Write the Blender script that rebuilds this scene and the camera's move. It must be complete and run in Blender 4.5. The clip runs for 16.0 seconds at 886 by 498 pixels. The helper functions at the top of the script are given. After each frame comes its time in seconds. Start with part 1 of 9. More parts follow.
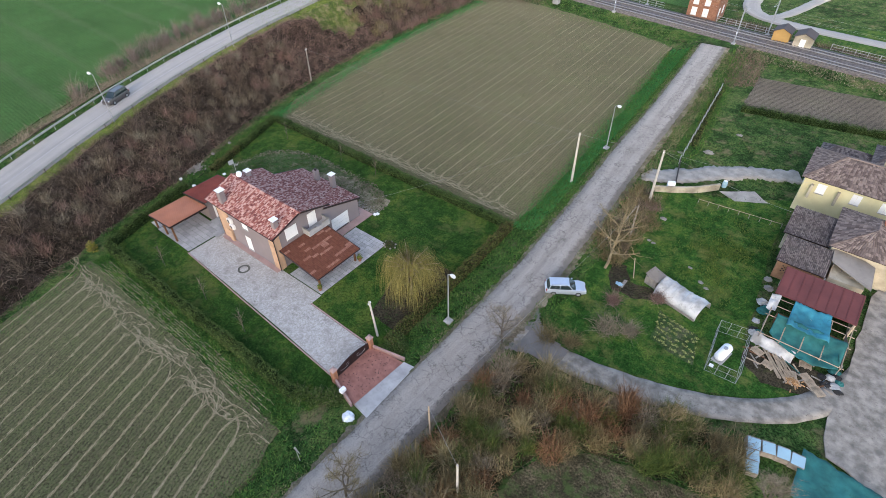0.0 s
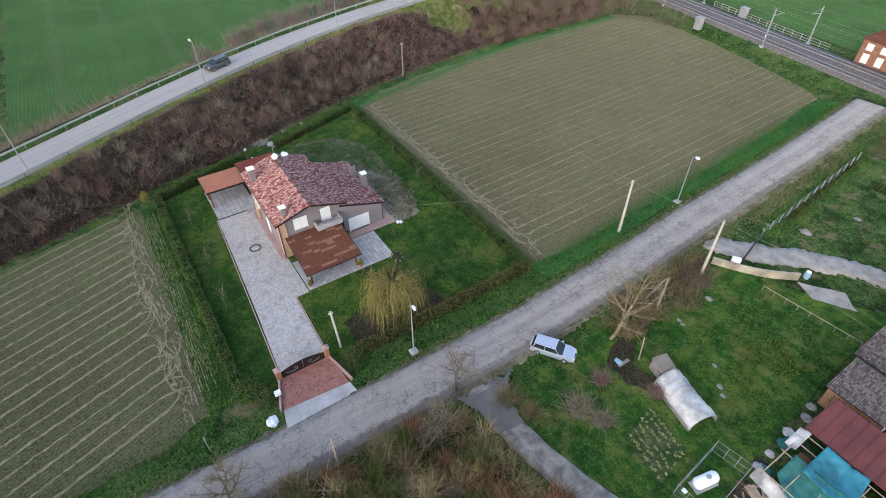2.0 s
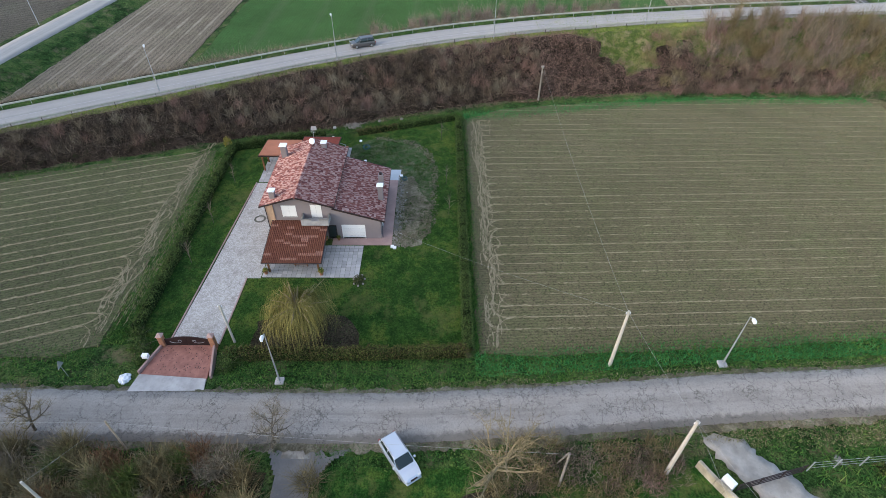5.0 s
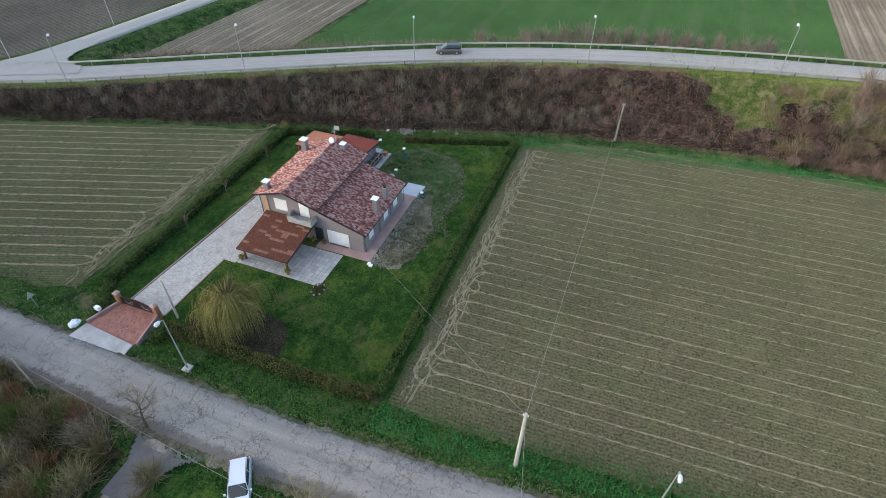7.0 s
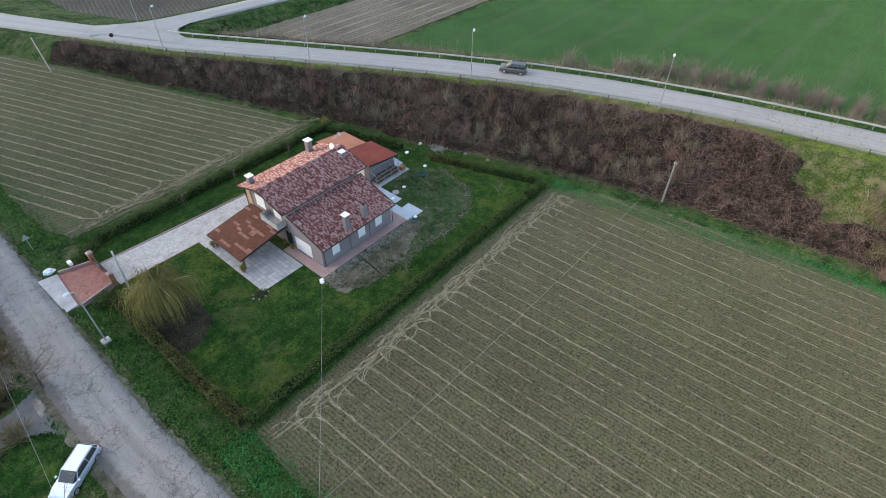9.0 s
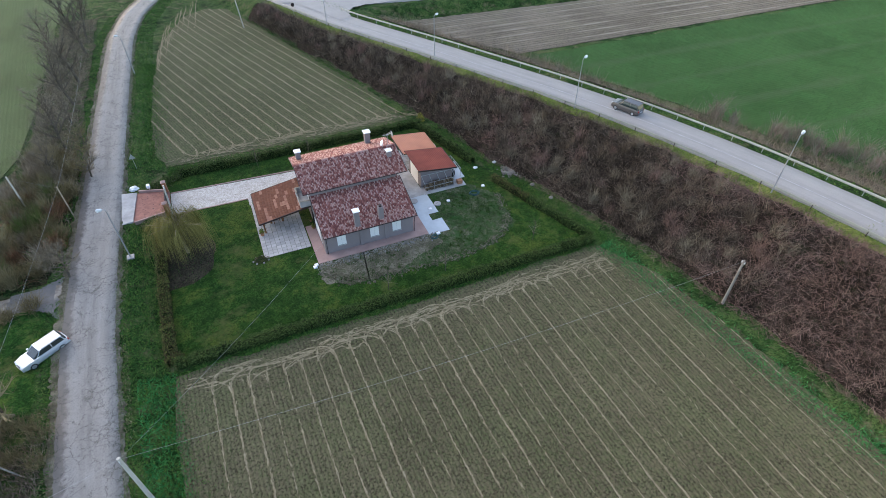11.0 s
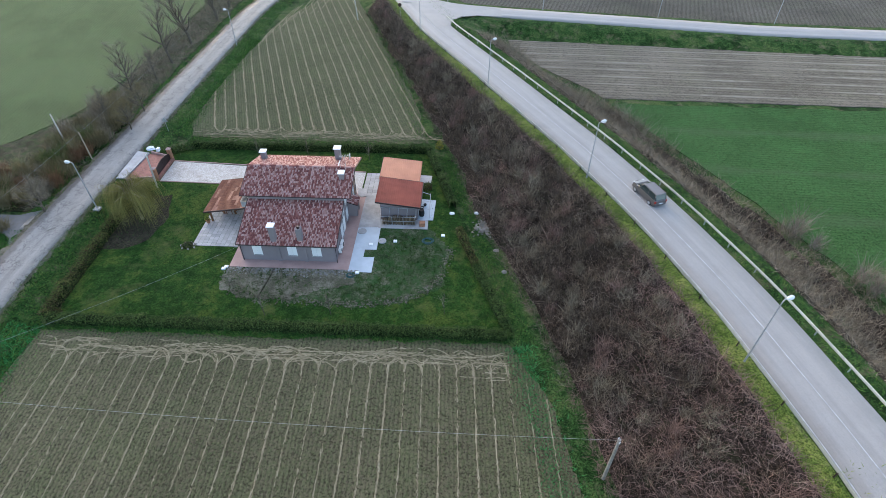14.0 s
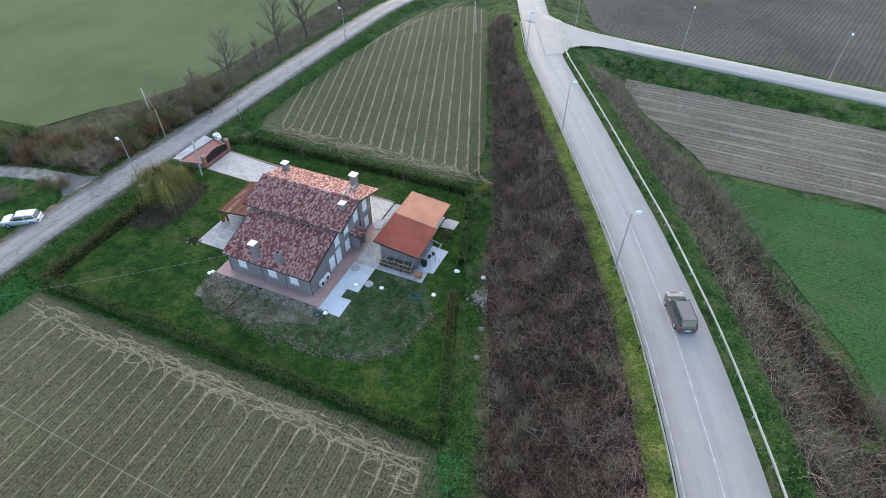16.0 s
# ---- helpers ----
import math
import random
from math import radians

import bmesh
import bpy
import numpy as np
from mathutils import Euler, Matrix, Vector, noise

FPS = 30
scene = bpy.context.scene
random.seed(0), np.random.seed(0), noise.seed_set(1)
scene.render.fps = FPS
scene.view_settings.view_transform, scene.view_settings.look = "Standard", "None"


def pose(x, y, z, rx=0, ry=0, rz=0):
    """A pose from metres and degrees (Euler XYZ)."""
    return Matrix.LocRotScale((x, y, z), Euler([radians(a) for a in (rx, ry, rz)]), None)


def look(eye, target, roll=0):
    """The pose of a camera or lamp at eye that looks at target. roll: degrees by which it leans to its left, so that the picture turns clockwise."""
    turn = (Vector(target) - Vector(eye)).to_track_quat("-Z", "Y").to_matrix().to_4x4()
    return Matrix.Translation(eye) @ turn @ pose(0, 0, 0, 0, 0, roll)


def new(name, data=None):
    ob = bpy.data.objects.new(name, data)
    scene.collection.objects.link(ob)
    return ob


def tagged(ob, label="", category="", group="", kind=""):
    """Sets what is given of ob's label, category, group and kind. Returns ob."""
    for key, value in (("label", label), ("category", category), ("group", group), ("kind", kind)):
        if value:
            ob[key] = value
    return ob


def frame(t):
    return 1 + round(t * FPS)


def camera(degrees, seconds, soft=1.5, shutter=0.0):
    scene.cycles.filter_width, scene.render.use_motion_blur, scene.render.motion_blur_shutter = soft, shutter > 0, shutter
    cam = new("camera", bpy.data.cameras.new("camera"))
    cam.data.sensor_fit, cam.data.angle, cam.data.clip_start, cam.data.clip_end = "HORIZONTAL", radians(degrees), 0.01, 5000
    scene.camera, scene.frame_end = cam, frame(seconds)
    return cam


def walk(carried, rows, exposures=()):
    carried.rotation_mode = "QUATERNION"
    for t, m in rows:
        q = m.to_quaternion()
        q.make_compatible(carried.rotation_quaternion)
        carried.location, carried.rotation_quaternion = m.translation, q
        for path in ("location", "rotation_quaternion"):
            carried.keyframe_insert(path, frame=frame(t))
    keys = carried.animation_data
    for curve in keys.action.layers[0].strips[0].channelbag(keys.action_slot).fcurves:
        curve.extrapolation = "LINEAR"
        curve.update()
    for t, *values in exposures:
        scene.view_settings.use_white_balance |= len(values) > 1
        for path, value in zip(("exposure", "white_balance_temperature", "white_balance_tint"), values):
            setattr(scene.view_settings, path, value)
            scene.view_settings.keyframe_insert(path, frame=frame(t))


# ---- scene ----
cam = camera(79.3, 16.0, 0.6)
PATH = [
    (0, (4.139, -1.356, 44.38), (3.203, -0.194, 43.048), -1.0),
    (0.5, (5.598, 1.719, 44.345), (4.55, 2.782, 43.013), -0.9),
    (1, (7.163, 4.986, 44.237), (6.037, 5.965, 42.905), -0.7),
    (1.5, (8.878, 8.573, 44.119), (7.688, 9.473, 42.787), -0.7),
    (2, (10.562, 12.905, 44.018), (9.307, 13.709, 42.685), -0.4),
    (2.5, (11.668, 17.583, 43.889), (10.329, 18.235, 42.554), -0.1),
    (3, (12.157, 22.59, 43.689), (10.762, 23.124, 42.359), -0.2),
    (3.5, (12.379, 27.803, 43.479), (10.958, 28.264, 42.15), -0.1),
    (4, (12.44, 33.151, 43.35), (10.985, 33.482, 42.019), 0.0),
    (4.2, (12.127, 35.205, 43.322), (10.66, 35.473, 41.99), 0.1),
    (6.3, (4.803, 55.616, 42.878), (3.355, 55.266, 41.542), 1.0),
    (6.5, (3.791, 57.413, 42.863), (2.355, 57.013, 41.528), 0.8),
    (7, (0.557, 61.518, 42.809), (-0.839, 60.999, 41.474), 0.7),
    (7.5, (-2.874, 65.199, 42.762), (-4.218, 64.561, 41.425), 0.7),
    (8, (-6.602, 68.673, 42.741), (-7.885, 67.92, 41.404), 0.5),
    (8.2, (-8.254, 69.956, 42.745), (-9.507, 69.159, 41.405), 0.5),
    (10.3, (-27.599, 82.412, 43.207), (-28.474, 81.219, 41.861), 0.4),
    (10.5, (-29.578, 83.258, 43.207), (-30.384, 82.02, 41.859), 0.2),
    (11, (-34.793, 84.597, 43.181), (-35.378, 83.241, 41.832), 0.2),
    (11.5, (-40.206, 85.269, 43.082), (-40.725, 83.882, 41.738), 0.3),
    (12, (-45.639, 85.674, 43.01), (-46.094, 84.266, 41.665), 0.4),
    (12.5, (-50.995, 85.637, 42.994), (-51.285, 84.186, 41.649), 0.6),
    (13, (-56.148, 84.741, 43.031), (-56.322, 83.273, 41.684), 0.8),
    (13.5, (-61.026, 83.167, 43.102), (-61.093, 81.692, 41.752), 0.7),
    (14, (-65.503, 81.002, 43.146), (-65.456, 79.526, 41.796), 0.5),
    (14.5, (-69.657, 78.214, 43.212), (-69.486, 76.749, 41.861), 0.5),
    (15, (-73.434, 74.923, 43.286), (-73.138, 73.481, 41.932), 0.2),
    (15.5, (-76.904, 71.356, 43.348), (-76.478, 69.949, 41.992), 0.3),
    (16, (-80.189, 67.674, 43.402), (-79.625, 66.313, 42.049), 0.3),
]
walk(cam, [(t, look(eye, target, roll)) for t, eye, target, roll in PATH], exposures=[(0, 1.55, 6400, 14), (4, 1.55, 6450, 13), (6.5, 1.56, 6550, 9), (8, 1.64, 6600, 10), (11, 1.76, 6550, 13), (13.5, 1.90, 6400, 12), (16, 1.98, 6400, 10)])

# ---- world, sun, exposure ----
world = bpy.data.worlds.new("dusk_sky")
scene.world = world
world.use_nodes = True
wn = world.node_tree
sky = wn.nodes.new("ShaderNodeTexSky")
sky.sky_type = "NISHITA"
sky.sun_disc = False
sky.sun_elevation = radians(20)
sky.sun_rotation = radians(152)
sky.air_density, sky.dust_density, sky.ozone_density = 1.0, 1.2, 1.5
wn.links.new(sky.outputs[0], wn.nodes["Background"].inputs[0])
wn.nodes["Background"].inputs[1].default_value = 0.15

sun_data = bpy.data.lights.new("sun", "SUN")
sun_data.energy, sun_data.angle, sun_data.color = 0.45, radians(90), (1.0, 0.88, 0.76)
sun = new("sun", sun_data)
sun.matrix_world = look((0, -70, 190), (-50, 30, 0))

# ---- materials ----
def rgb(c):
    return (c[0], c[1], c[2], 1.0)


class Nodes:
    """A short way to write a node material."""

    def __init__(self, name, rough=0.8, metal=0.0, spec=0.3):
        self.m = bpy.data.materials.new(name)
        self.m.use_nodes = True
        self.t = self.m.node_tree
        self.b = self.t.nodes["Principled BSDF"]
        self.b.inputs["Roughness"].default_value = rough
        self.b.inputs["Metallic"].default_value = metal
        self.b.inputs["Specular IOR Level"].default_value = spec
        tc = self.t.nodes.new("ShaderNodeTexCoord")
        self.co, self.uv = tc.outputs["Object"], tc.outputs["UV"]

    def fuzz(self, weight, rough=0.5):
        """The soft sheen of blades and stalks seen along the ground."""
        self.b.inputs["Sheen Weight"].default_value = weight
        self.b.inputs["Sheen Roughness"].default_value = rough
        self.b.inputs["Sheen Tint"].default_value = (1.0, 0.90, 0.62, 1.0)
        self.b.inputs["Diffuse Roughness"].default_value = 0.9

    def link(self, a, b):
        self.t.links.new(a, b)

    def noise(self, scale, detail=4, rough=0.6, co=None, out="Fac"):
        n = self.t.nodes.new("ShaderNodeTexNoise")
        n.inputs["Scale"].default_value = scale
        n.inputs["Detail"].default_value = detail
        n.inputs["Roughness"].default_value = rough
        self.link(co or self.co, n.inputs["Vector"])
        return n.outputs[out]

    def voronoi(self, scale, feature="F1", out="Distance", co=None):
        n = self.t.nodes.new("ShaderNodeTexVoronoi")
        n.feature = feature
        n.inputs["Scale"].default_value = scale
        self.link(co or self.co, n.inputs["Vector"])
        return n.outputs[out]

    def ramp(self, fac, stops):
        n = self.t.nodes.new("ShaderNodeValToRGB")
        e = n.color_ramp.elements
        while len(e) < len(stops):
            e.new(0.5)
        for el, (p, c) in zip(e, stops):
            el.position = p
            el.color = rgb(c) if not isinstance(c, (int, float)) else (c, c, c, 1)
        self.link(fac, n.inputs[0])
        return n.outputs[0]

    def mix(self, fac, a, b, mode="MIX"):
        n = self.t.nodes.new("ShaderNodeMix")
        n.data_type, n.blend_type = "RGBA", mode
        for key, v in ((0, fac), (6, a), (7, b)):
            if isinstance(v, (int, float)):
                n.inputs[key].default_value = v
            elif isinstance(v, (tuple, list)):
                n.inputs[key].default_value = rgb(v)
            else:
                self.link(v, n.inputs[key])
        return n.outputs[2]

    def math(self, op, a, b=0.0, c=0.0):
        n = self.t.nodes.new("ShaderNodeMath")
        n.operation = op
        for i, v in enumerate((a, b, c)):
            if isinstance(v, (int, float)):
                n.inputs[i].default_value = v
            else:
                self.link(v, n.inputs[i])
        return n.outputs[0]

    def xyz(self):
        n = self.t.nodes.new("ShaderNodeSeparateXYZ")
        self.link(self.co, n.inputs[0])
        return n.outputs

    def island(self):
        return self.t.nodes.new("ShaderNodeNewGeometry").outputs["Random Per Island"]

    def random(self):
        return self.t.nodes.new("ShaderNodeObjectInfo").outputs["Random"]

    def stretch(self, sx, sy, sz, turn=0.0):
        n = self.t.nodes.new("ShaderNodeMapping")
        n.inputs["Scale"].default_value = (sx, sy, sz)
        n.inputs["Rotation"].default_value = (0, 0, turn)
        self.link(self.co, n.inputs[0])
        return n.outputs[0]

    def bump(self, height, strength=0.4, distance=0.05):
        n = self.t.nodes.new("ShaderNodeBump")
        n.inputs["Strength"].default_value = strength
        n.inputs["Distance"].default_value = distance
        self.link(height, n.inputs["Height"])
        self.link(n.outputs[0], self.b.inputs["Normal"])

    def done(self, colour):
        if isinstance(colour, tuple):
            self.b.inputs["Base Color"].default_value = rgb(colour)
        else:
            self.link(colour, self.b.inputs["Base Color"])
        return self.m


def plain(name, c, rough=0.7, metal=0.0, vary=0.25, scale=3.0, bump=0.15, spec=0.3):
    """A painted, cast or worked surface with stains and grain."""
    n = Nodes(name, rough, metal, spec)
    big = n.noise(scale * 0.35, 3)
    fine = n.noise(scale * 9, 3)
    lo = tuple(v * (1 - vary) for v in c)
    hi = tuple(min(1, v * (1 + vary * 0.7)) for v in c)
    col = n.mix(n.ramp(big, [(0.35, 0.0), (0.65, 1.0)]), lo, hi)
    col = n.mix(n.math("MULTIPLY", fine, 0.35), col, lo)
    stain = n.ramp(n.noise(scale * 1.3, 6, 0.8), [(0.55, 0.0), (0.72, min(1.0, vary * 2.2))])
    col = n.mix(stain, col, tuple(v * (1 - vary) * 0.75 for v in c))
    n.bump(fine, bump, 0.02)
    return n.done(col)


def leafy(name, stops, rough=0.6, scale=0.5, spec=0.06):
    """Leaves or twigs: each one its own tone, in patches."""
    n = Nodes(name, rough, 0, spec)
    f = n.math("ADD", n.math("MULTIPLY", n.island(), 0.55), n.math("MULTIPLY", n.noise(scale, 3), 0.45))
    return n.done(n.ramp(f, stops))


def grass_mat(name, dark, mid, light, patch=0.15, dry=None, dry_at=0.62, grain=0.85):
    n = Nodes(name, 0.95, 0, 0.03)
    n.fuzz(0.02)
    big = n.noise(patch, 4)
    mid_n = n.noise(1.3, 4)
    fine = n.noise(5.5, 5, 0.8)
    tuft = n.noise(0.42, 5, 0.7)
    f = n.math("ADD", n.math("MULTIPLY", big, 0.3), n.math("ADD", n.math("MULTIPLY", mid_n, 0.25), n.math("MULTIPLY", tuft, 0.45)))
    col = n.ramp(f, [(0.42, dark), (0.5, mid), (0.575, light)])
    # low spots of the fine noise are darkened as shade between the blades
    col = n.mix(n.ramp(fine, [(0.42, grain), (0.55, 0.0)]), col, tuple(v * 0.4 for v in dark))
    col = n.mix(n.ramp(fine, [(0.56, 0.0), (0.72, 0.6 * grain)]), col, tuple(min(1, v * 1.5) for v in light))
    if dry:
        f = n.ramp(n.noise(patch * 3.1, 6, 0.75), [(dry_at - 0.05, 0.0), (dry_at + 0.10, 0.8)])
        col = n.mix(f, col, dry)
    n.bump(fine, 0.7, 0.12)
    return n.done(col)


M = {}
M["grass_rough"] = grass_mat("grass_rough", (0.014, 0.036, 0.010), (0.044, 0.100, 0.025), (0.105, 0.150, 0.044), 0.12, (0.16, 0.13, 0.075), 0.58)
M["lawn"] = grass_mat("lawn", (0.016, 0.046, 0.010), (0.032, 0.082, 0.015), (0.085, 0.125, 0.024), 0.07, (0.105, 0.112, 0.036), 0.58, 0.65)
M["meadow"] = grass_mat("meadow", (0.014, 0.048, 0.010), (0.032, 0.098, 0.018), (0.100, 0.160, 0.030), 0.09, (0.140, 0.150, 0.045), 0.56, 0.6)
M["verge_yellow"] = grass_mat("yellow_green_verge", (0.065, 0.105, 0.020), (0.135, 0.185, 0.036), (0.24, 0.265, 0.065), 0.2, (0.20, 0.17, 0.09), 0.6)
M["verge"] = grass_mat("verge", (0.024, 0.070, 0.015), (0.050, 0.122, 0.026), (0.100, 0.160, 0.040), 0.2, (0.17, 0.145, 0.085), 0.6)


def field_mat(name, earth, green, along, drill=0.19, amount=0.5, streak=None, fuzz=0.0, furrow_shade=0.6):
    """Tilled earth: fine drill rows, with shade coloured into the furrows and between clods, and sprouting weeds.
    along: how far a row leans in x for each metre of y, or None for rows along x.
    """
    n = Nodes(name, 0.95, 0, 0.03)
    n.fuzz(fuzz)
    x, y, z = n.xyz()
    if along is None:
        u = n.math("ADD", n.math("MULTIPLY", x, 0.035), y)
    else:
        u = n.math("ADD", x, n.math("MULTIPLY", y, along))
    u = n.math("ADD", u, n.math("MULTIPLY", n.noise(0.9, 3), 0.22))
    patches = n.noise(0.045, 4)
    clod = n.noise(5.5, 4, 0.75)
    col = n.mix(n.ramp(patches, [(0.38, 0.0), (0.62, 1.0)]), tuple(v * 0.78 for v in earth), tuple(v * 1.2 for v in earth))
    col = n.mix(n.ramp(n.noise(0.16, 4, 0.7), [(0.48, 0.0), (0.66, 0.6)]), col, tuple((a * 1.1 + b * 1.3) / 2 for a, b in zip(earth, green)))
    sprout = n.ramp(n.noise(3.6, 5, 0.8), [(0.5 - 0.12 * amount, 0.0), (0.70, 0.9)])
    col = n.mix(sprout, col, green)
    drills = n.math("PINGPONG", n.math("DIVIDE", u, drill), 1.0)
    # gaps between drills and hollows between clods get their shade as darker earth
    gap = n.math("MULTIPLY", n.ramp(drills, [(0.35, 0.0), (0.85, 1.0)]), n.ramp(n.noise(1.1, 4, 0.8), [(0.35, 0.2 * furrow_shade), (0.6, furrow_shade)]))
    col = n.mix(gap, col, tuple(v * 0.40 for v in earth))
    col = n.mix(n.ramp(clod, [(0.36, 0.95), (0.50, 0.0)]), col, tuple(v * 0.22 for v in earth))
    col = n.mix(n.ramp(clod, [(0.58, 0.0), (0.74, 0.75)]), col, tuple(min(1, v * 1.9) for v in earth))
    if streak:
        pitch, tone, amt = streak
        d = n.math("PINGPONG", n.math("DIVIDE", u, pitch), 0.5)
        wide = n.math("ADD", n.math("MULTIPLY", n.noise(0.06, 3), 0.5), -0.12)
        line = n.math("MULTIPLY", n.ramp(n.math("SUBTRACT", wide, d), [(0.0, 0.0), (0.12, 1.0)]), n.ramp(n.noise(0.9, 5, 0.8), [(0.35, 0.2), (0.6, amt)]))
        col = n.mix(line, col, tone)
    n.bump(n.math("ADD", clod, n.math("MULTIPLY", drills, -0.4)), 0.55, 0.10)
    return n.done(col)


ROWS_A = (-24.25, 1.66, 0.036)
ROWS_B = (-24.27, 1.7766, 0.35)
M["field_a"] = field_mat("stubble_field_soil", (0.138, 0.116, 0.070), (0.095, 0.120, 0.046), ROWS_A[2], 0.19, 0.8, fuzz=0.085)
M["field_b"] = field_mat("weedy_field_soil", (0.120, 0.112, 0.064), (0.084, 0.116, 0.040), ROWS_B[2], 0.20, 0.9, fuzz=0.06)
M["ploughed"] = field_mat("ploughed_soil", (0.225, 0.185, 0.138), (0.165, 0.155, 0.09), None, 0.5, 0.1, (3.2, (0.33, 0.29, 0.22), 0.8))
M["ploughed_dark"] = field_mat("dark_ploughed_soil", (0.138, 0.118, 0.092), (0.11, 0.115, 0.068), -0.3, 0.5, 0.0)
M["crop"] = field_mat("young_crop", (0.060, 0.112, 0.037), (0.054, 0.142, 0.038), None, 0.30, 0.9, (11.0, (0.085, 0.120, 0.055), 0.5), furrow_shade=0.22)
M["crop_y"] = field_mat("yellowish_young_crop", (0.150, 0.168, 0.076), (0.140, 0.188, 0.068), 0.1, 0.30, 0.9, (9.0, (0.15, 0.17, 0.07), 0.4), furrow_shade=0.22)


def road_mat(name, base, crack, patchy, track=0.0, gloss=0.12):
    """Asphalt along a road: wheel tracks, long streaks, grit and cracks, laid out across and along the road."""
    n = Nodes(name, 0.7, 0, gloss)
    n.b.inputs["Diffuse Roughness"].default_value = 0.6
    sep = n.t.nodes.new("ShaderNodeSeparateXYZ")
    n.link(n.uv, sep.inputs[0])
    long_co = n.t.nodes.new("ShaderNodeMapping")
    long_co.inputs["Scale"].default_value = (1.6, 0.07, 1.0)
    n.link(n.uv, long_co.inputs[0])
    streak = n.noise(1.0, 5, 0.65, co=long_co.outputs[0])
    mid_n = n.noise(0.35, 5, 0.7)
    fine = n.noise(7.5, 4, 0.85)
    f = n.math("ADD", n.math("MULTIPLY", streak, 0.6), n.math("MULTIPLY", mid_n, 0.4))
    col = n.mix(n.ramp(f, [(0.40, 0.0), (0.60, 1.0)]), tuple(v * (1 - patchy) for v in base), tuple(v * (1 + patchy * 0.6) for v in base))
    if track:
        side = n.math("ABSOLUTE", n.math("SUBTRACT", n.math("ABSOLUTE", sep.outputs[0]), 1.15))
        col = n.mix(n.math("MULTIPLY", n.ramp(side, [(0.15, 1.0), (0.75, 0.0)]), track), col, tuple(v * 1.22 for v in base))
    col = n.mix(n.ramp(fine, [(0.40, 0.5 if crack else 0.2), (0.54, 0.0)]), col, tuple(v * 0.6 for v in base))
    col = n.mix(n.ramp(fine, [(0.60, 0.0), (0.75, 0.4 if crack else 0.15)]), col, tuple(min(1, v * 1.35) for v in base))
    if crack:
        warp = n.t.nodes.new("ShaderNodeVectorMath")
        warp.operation = "ADD"
        n.link(n.co, warp.inputs[0])
        n.link(n.noise(1.1, 5, 0.75, out="Color"), warp.inputs[1])
        v = n.voronoi(0.75, "DISTANCE_TO_EDGE", co=warp.outputs[0])
        v2 = n.voronoi(2.1, "DISTANCE_TO_EDGE", co=warp.outputs[0])
        where = n.ramp(n.noise(0.22, 4, 0.7), [(0.42, 0.0), (0.52, 1.0)])
        where2 = n.ramp(n.noise(0.45, 4, 0.7), [(0.50, 0.0), (0.58, 1.0)])
        c1 = n.math("MULTIPLY", n.ramp(v, [(0.0, 1.0), (0.022, 0.0)]), where)
        c2 = n.math("MULTIPLY", n.ramp(v2, [(0.0, 1.0), (0.05, 0.0)]), where2)
        far = n.math("ADD", n.math("MULTIPLY", n.math("ABSOLUTE", n.math("ADD", sep.outputs[0], 0.35)), 0.42), n.math("MULTIPLY", n.noise(0.9, 6, 0.8), 0.9))
        crumb = n.math("SUBTRACT", far, 1.25)
        col = n.mix(n.math("MULTIPLY", n.ramp(crumb, [(0.0, 0.0), (0.16, 1.0)]), 0.75), col, tuple(v_ * 0.45 for v_ in base))
        patch = n.ramp(n.noise(0.28, 6, 0.8), [(0.61, 0.0), (0.66, 0.55)])
        col = n.mix(patch, col, tuple(v_ * 0.55 for v_ in base))
        both = n.math("MULTIPLY", n.math("MAXIMUM", c1, c2), crack)
        col = n.mix(both, col, tuple(v_ * 0.2 for v_ in base))
        n.bump(n.math("SUBTRACT", fine, n.math("MULTIPLY", both, 2.0)), 0.3, 0.03)
    else:
        n.bump(fine, 0.2, 0.02)
    return n.done(col)


M["lane"] = road_mat("cracked_old_asphalt", (0.295, 0.272, 0.243), 0.9, 0.20, 0.45)
M["main_road"] = road_mat("worn_pale_asphalt", (0.300, 0.284, 0.262), 0.0, 0.12, 0.3, 0.32)
M["dark_patch"] = road_mat("darker_asphalt", (0.175, 0.165, 0.155), 0.0, 0.3)
M["gravel"] = plain("pale_gravel", (0.33, 0.305, 0.265), 0.95, vary=0.28, scale=2.2, bump=0.5)
M["gravel_lane"] = plain("trodden_gravel", (0.285, 0.255, 0.212), 0.95, vary=0.45, scale=2.6, bump=0.8)
M["ballast"] = plain("railway_ballast", (0.155, 0.135, 0.122), 0.95, vary=0.4, scale=5, bump=0.8)
M["concrete"] = plain("pale_concrete", (0.36, 0.355, 0.345), 0.85, vary=0.28, scale=1.5)
M["slab"] = plain("bluish_concrete_slab", (0.42, 0.47, 0.50), 0.7, vary=0.12, scale=1.5)
M["sleeper"] = plain("concrete_sleeper", (0.17, 0.155, 0.14), 0.9, vary=0.2, scale=4)
M["rail"] = plain("worn_rail_steel", (0.45, 0.42, 0.40), 0.35, 0.7, 0.2, 6)
M["soil"] = grass_mat("bare_soil", (0.032, 0.028, 0.019), (0.050, 0.043, 0.029), (0.075, 0.062, 0.041), 0.3, (0.05, 0.065, 0.02), 0.6)
M["dirt"] = grass_mat("thin_grass_on_dirt", (0.100, 0.092, 0.062), (0.165, 0.148, 0.104), (0.25, 0.228, 0.17), 0.30, (0.075, 0.092, 0.040), 0.58, 0.5)
M["thin_turf"] = grass_mat("thin_patchy_turf", (0.034, 0.056, 0.022), (0.074, 0.096, 0.044), (0.160, 0.155, 0.100), 0.30, (0.028, 0.080, 0.020), 0.50, 0.6)
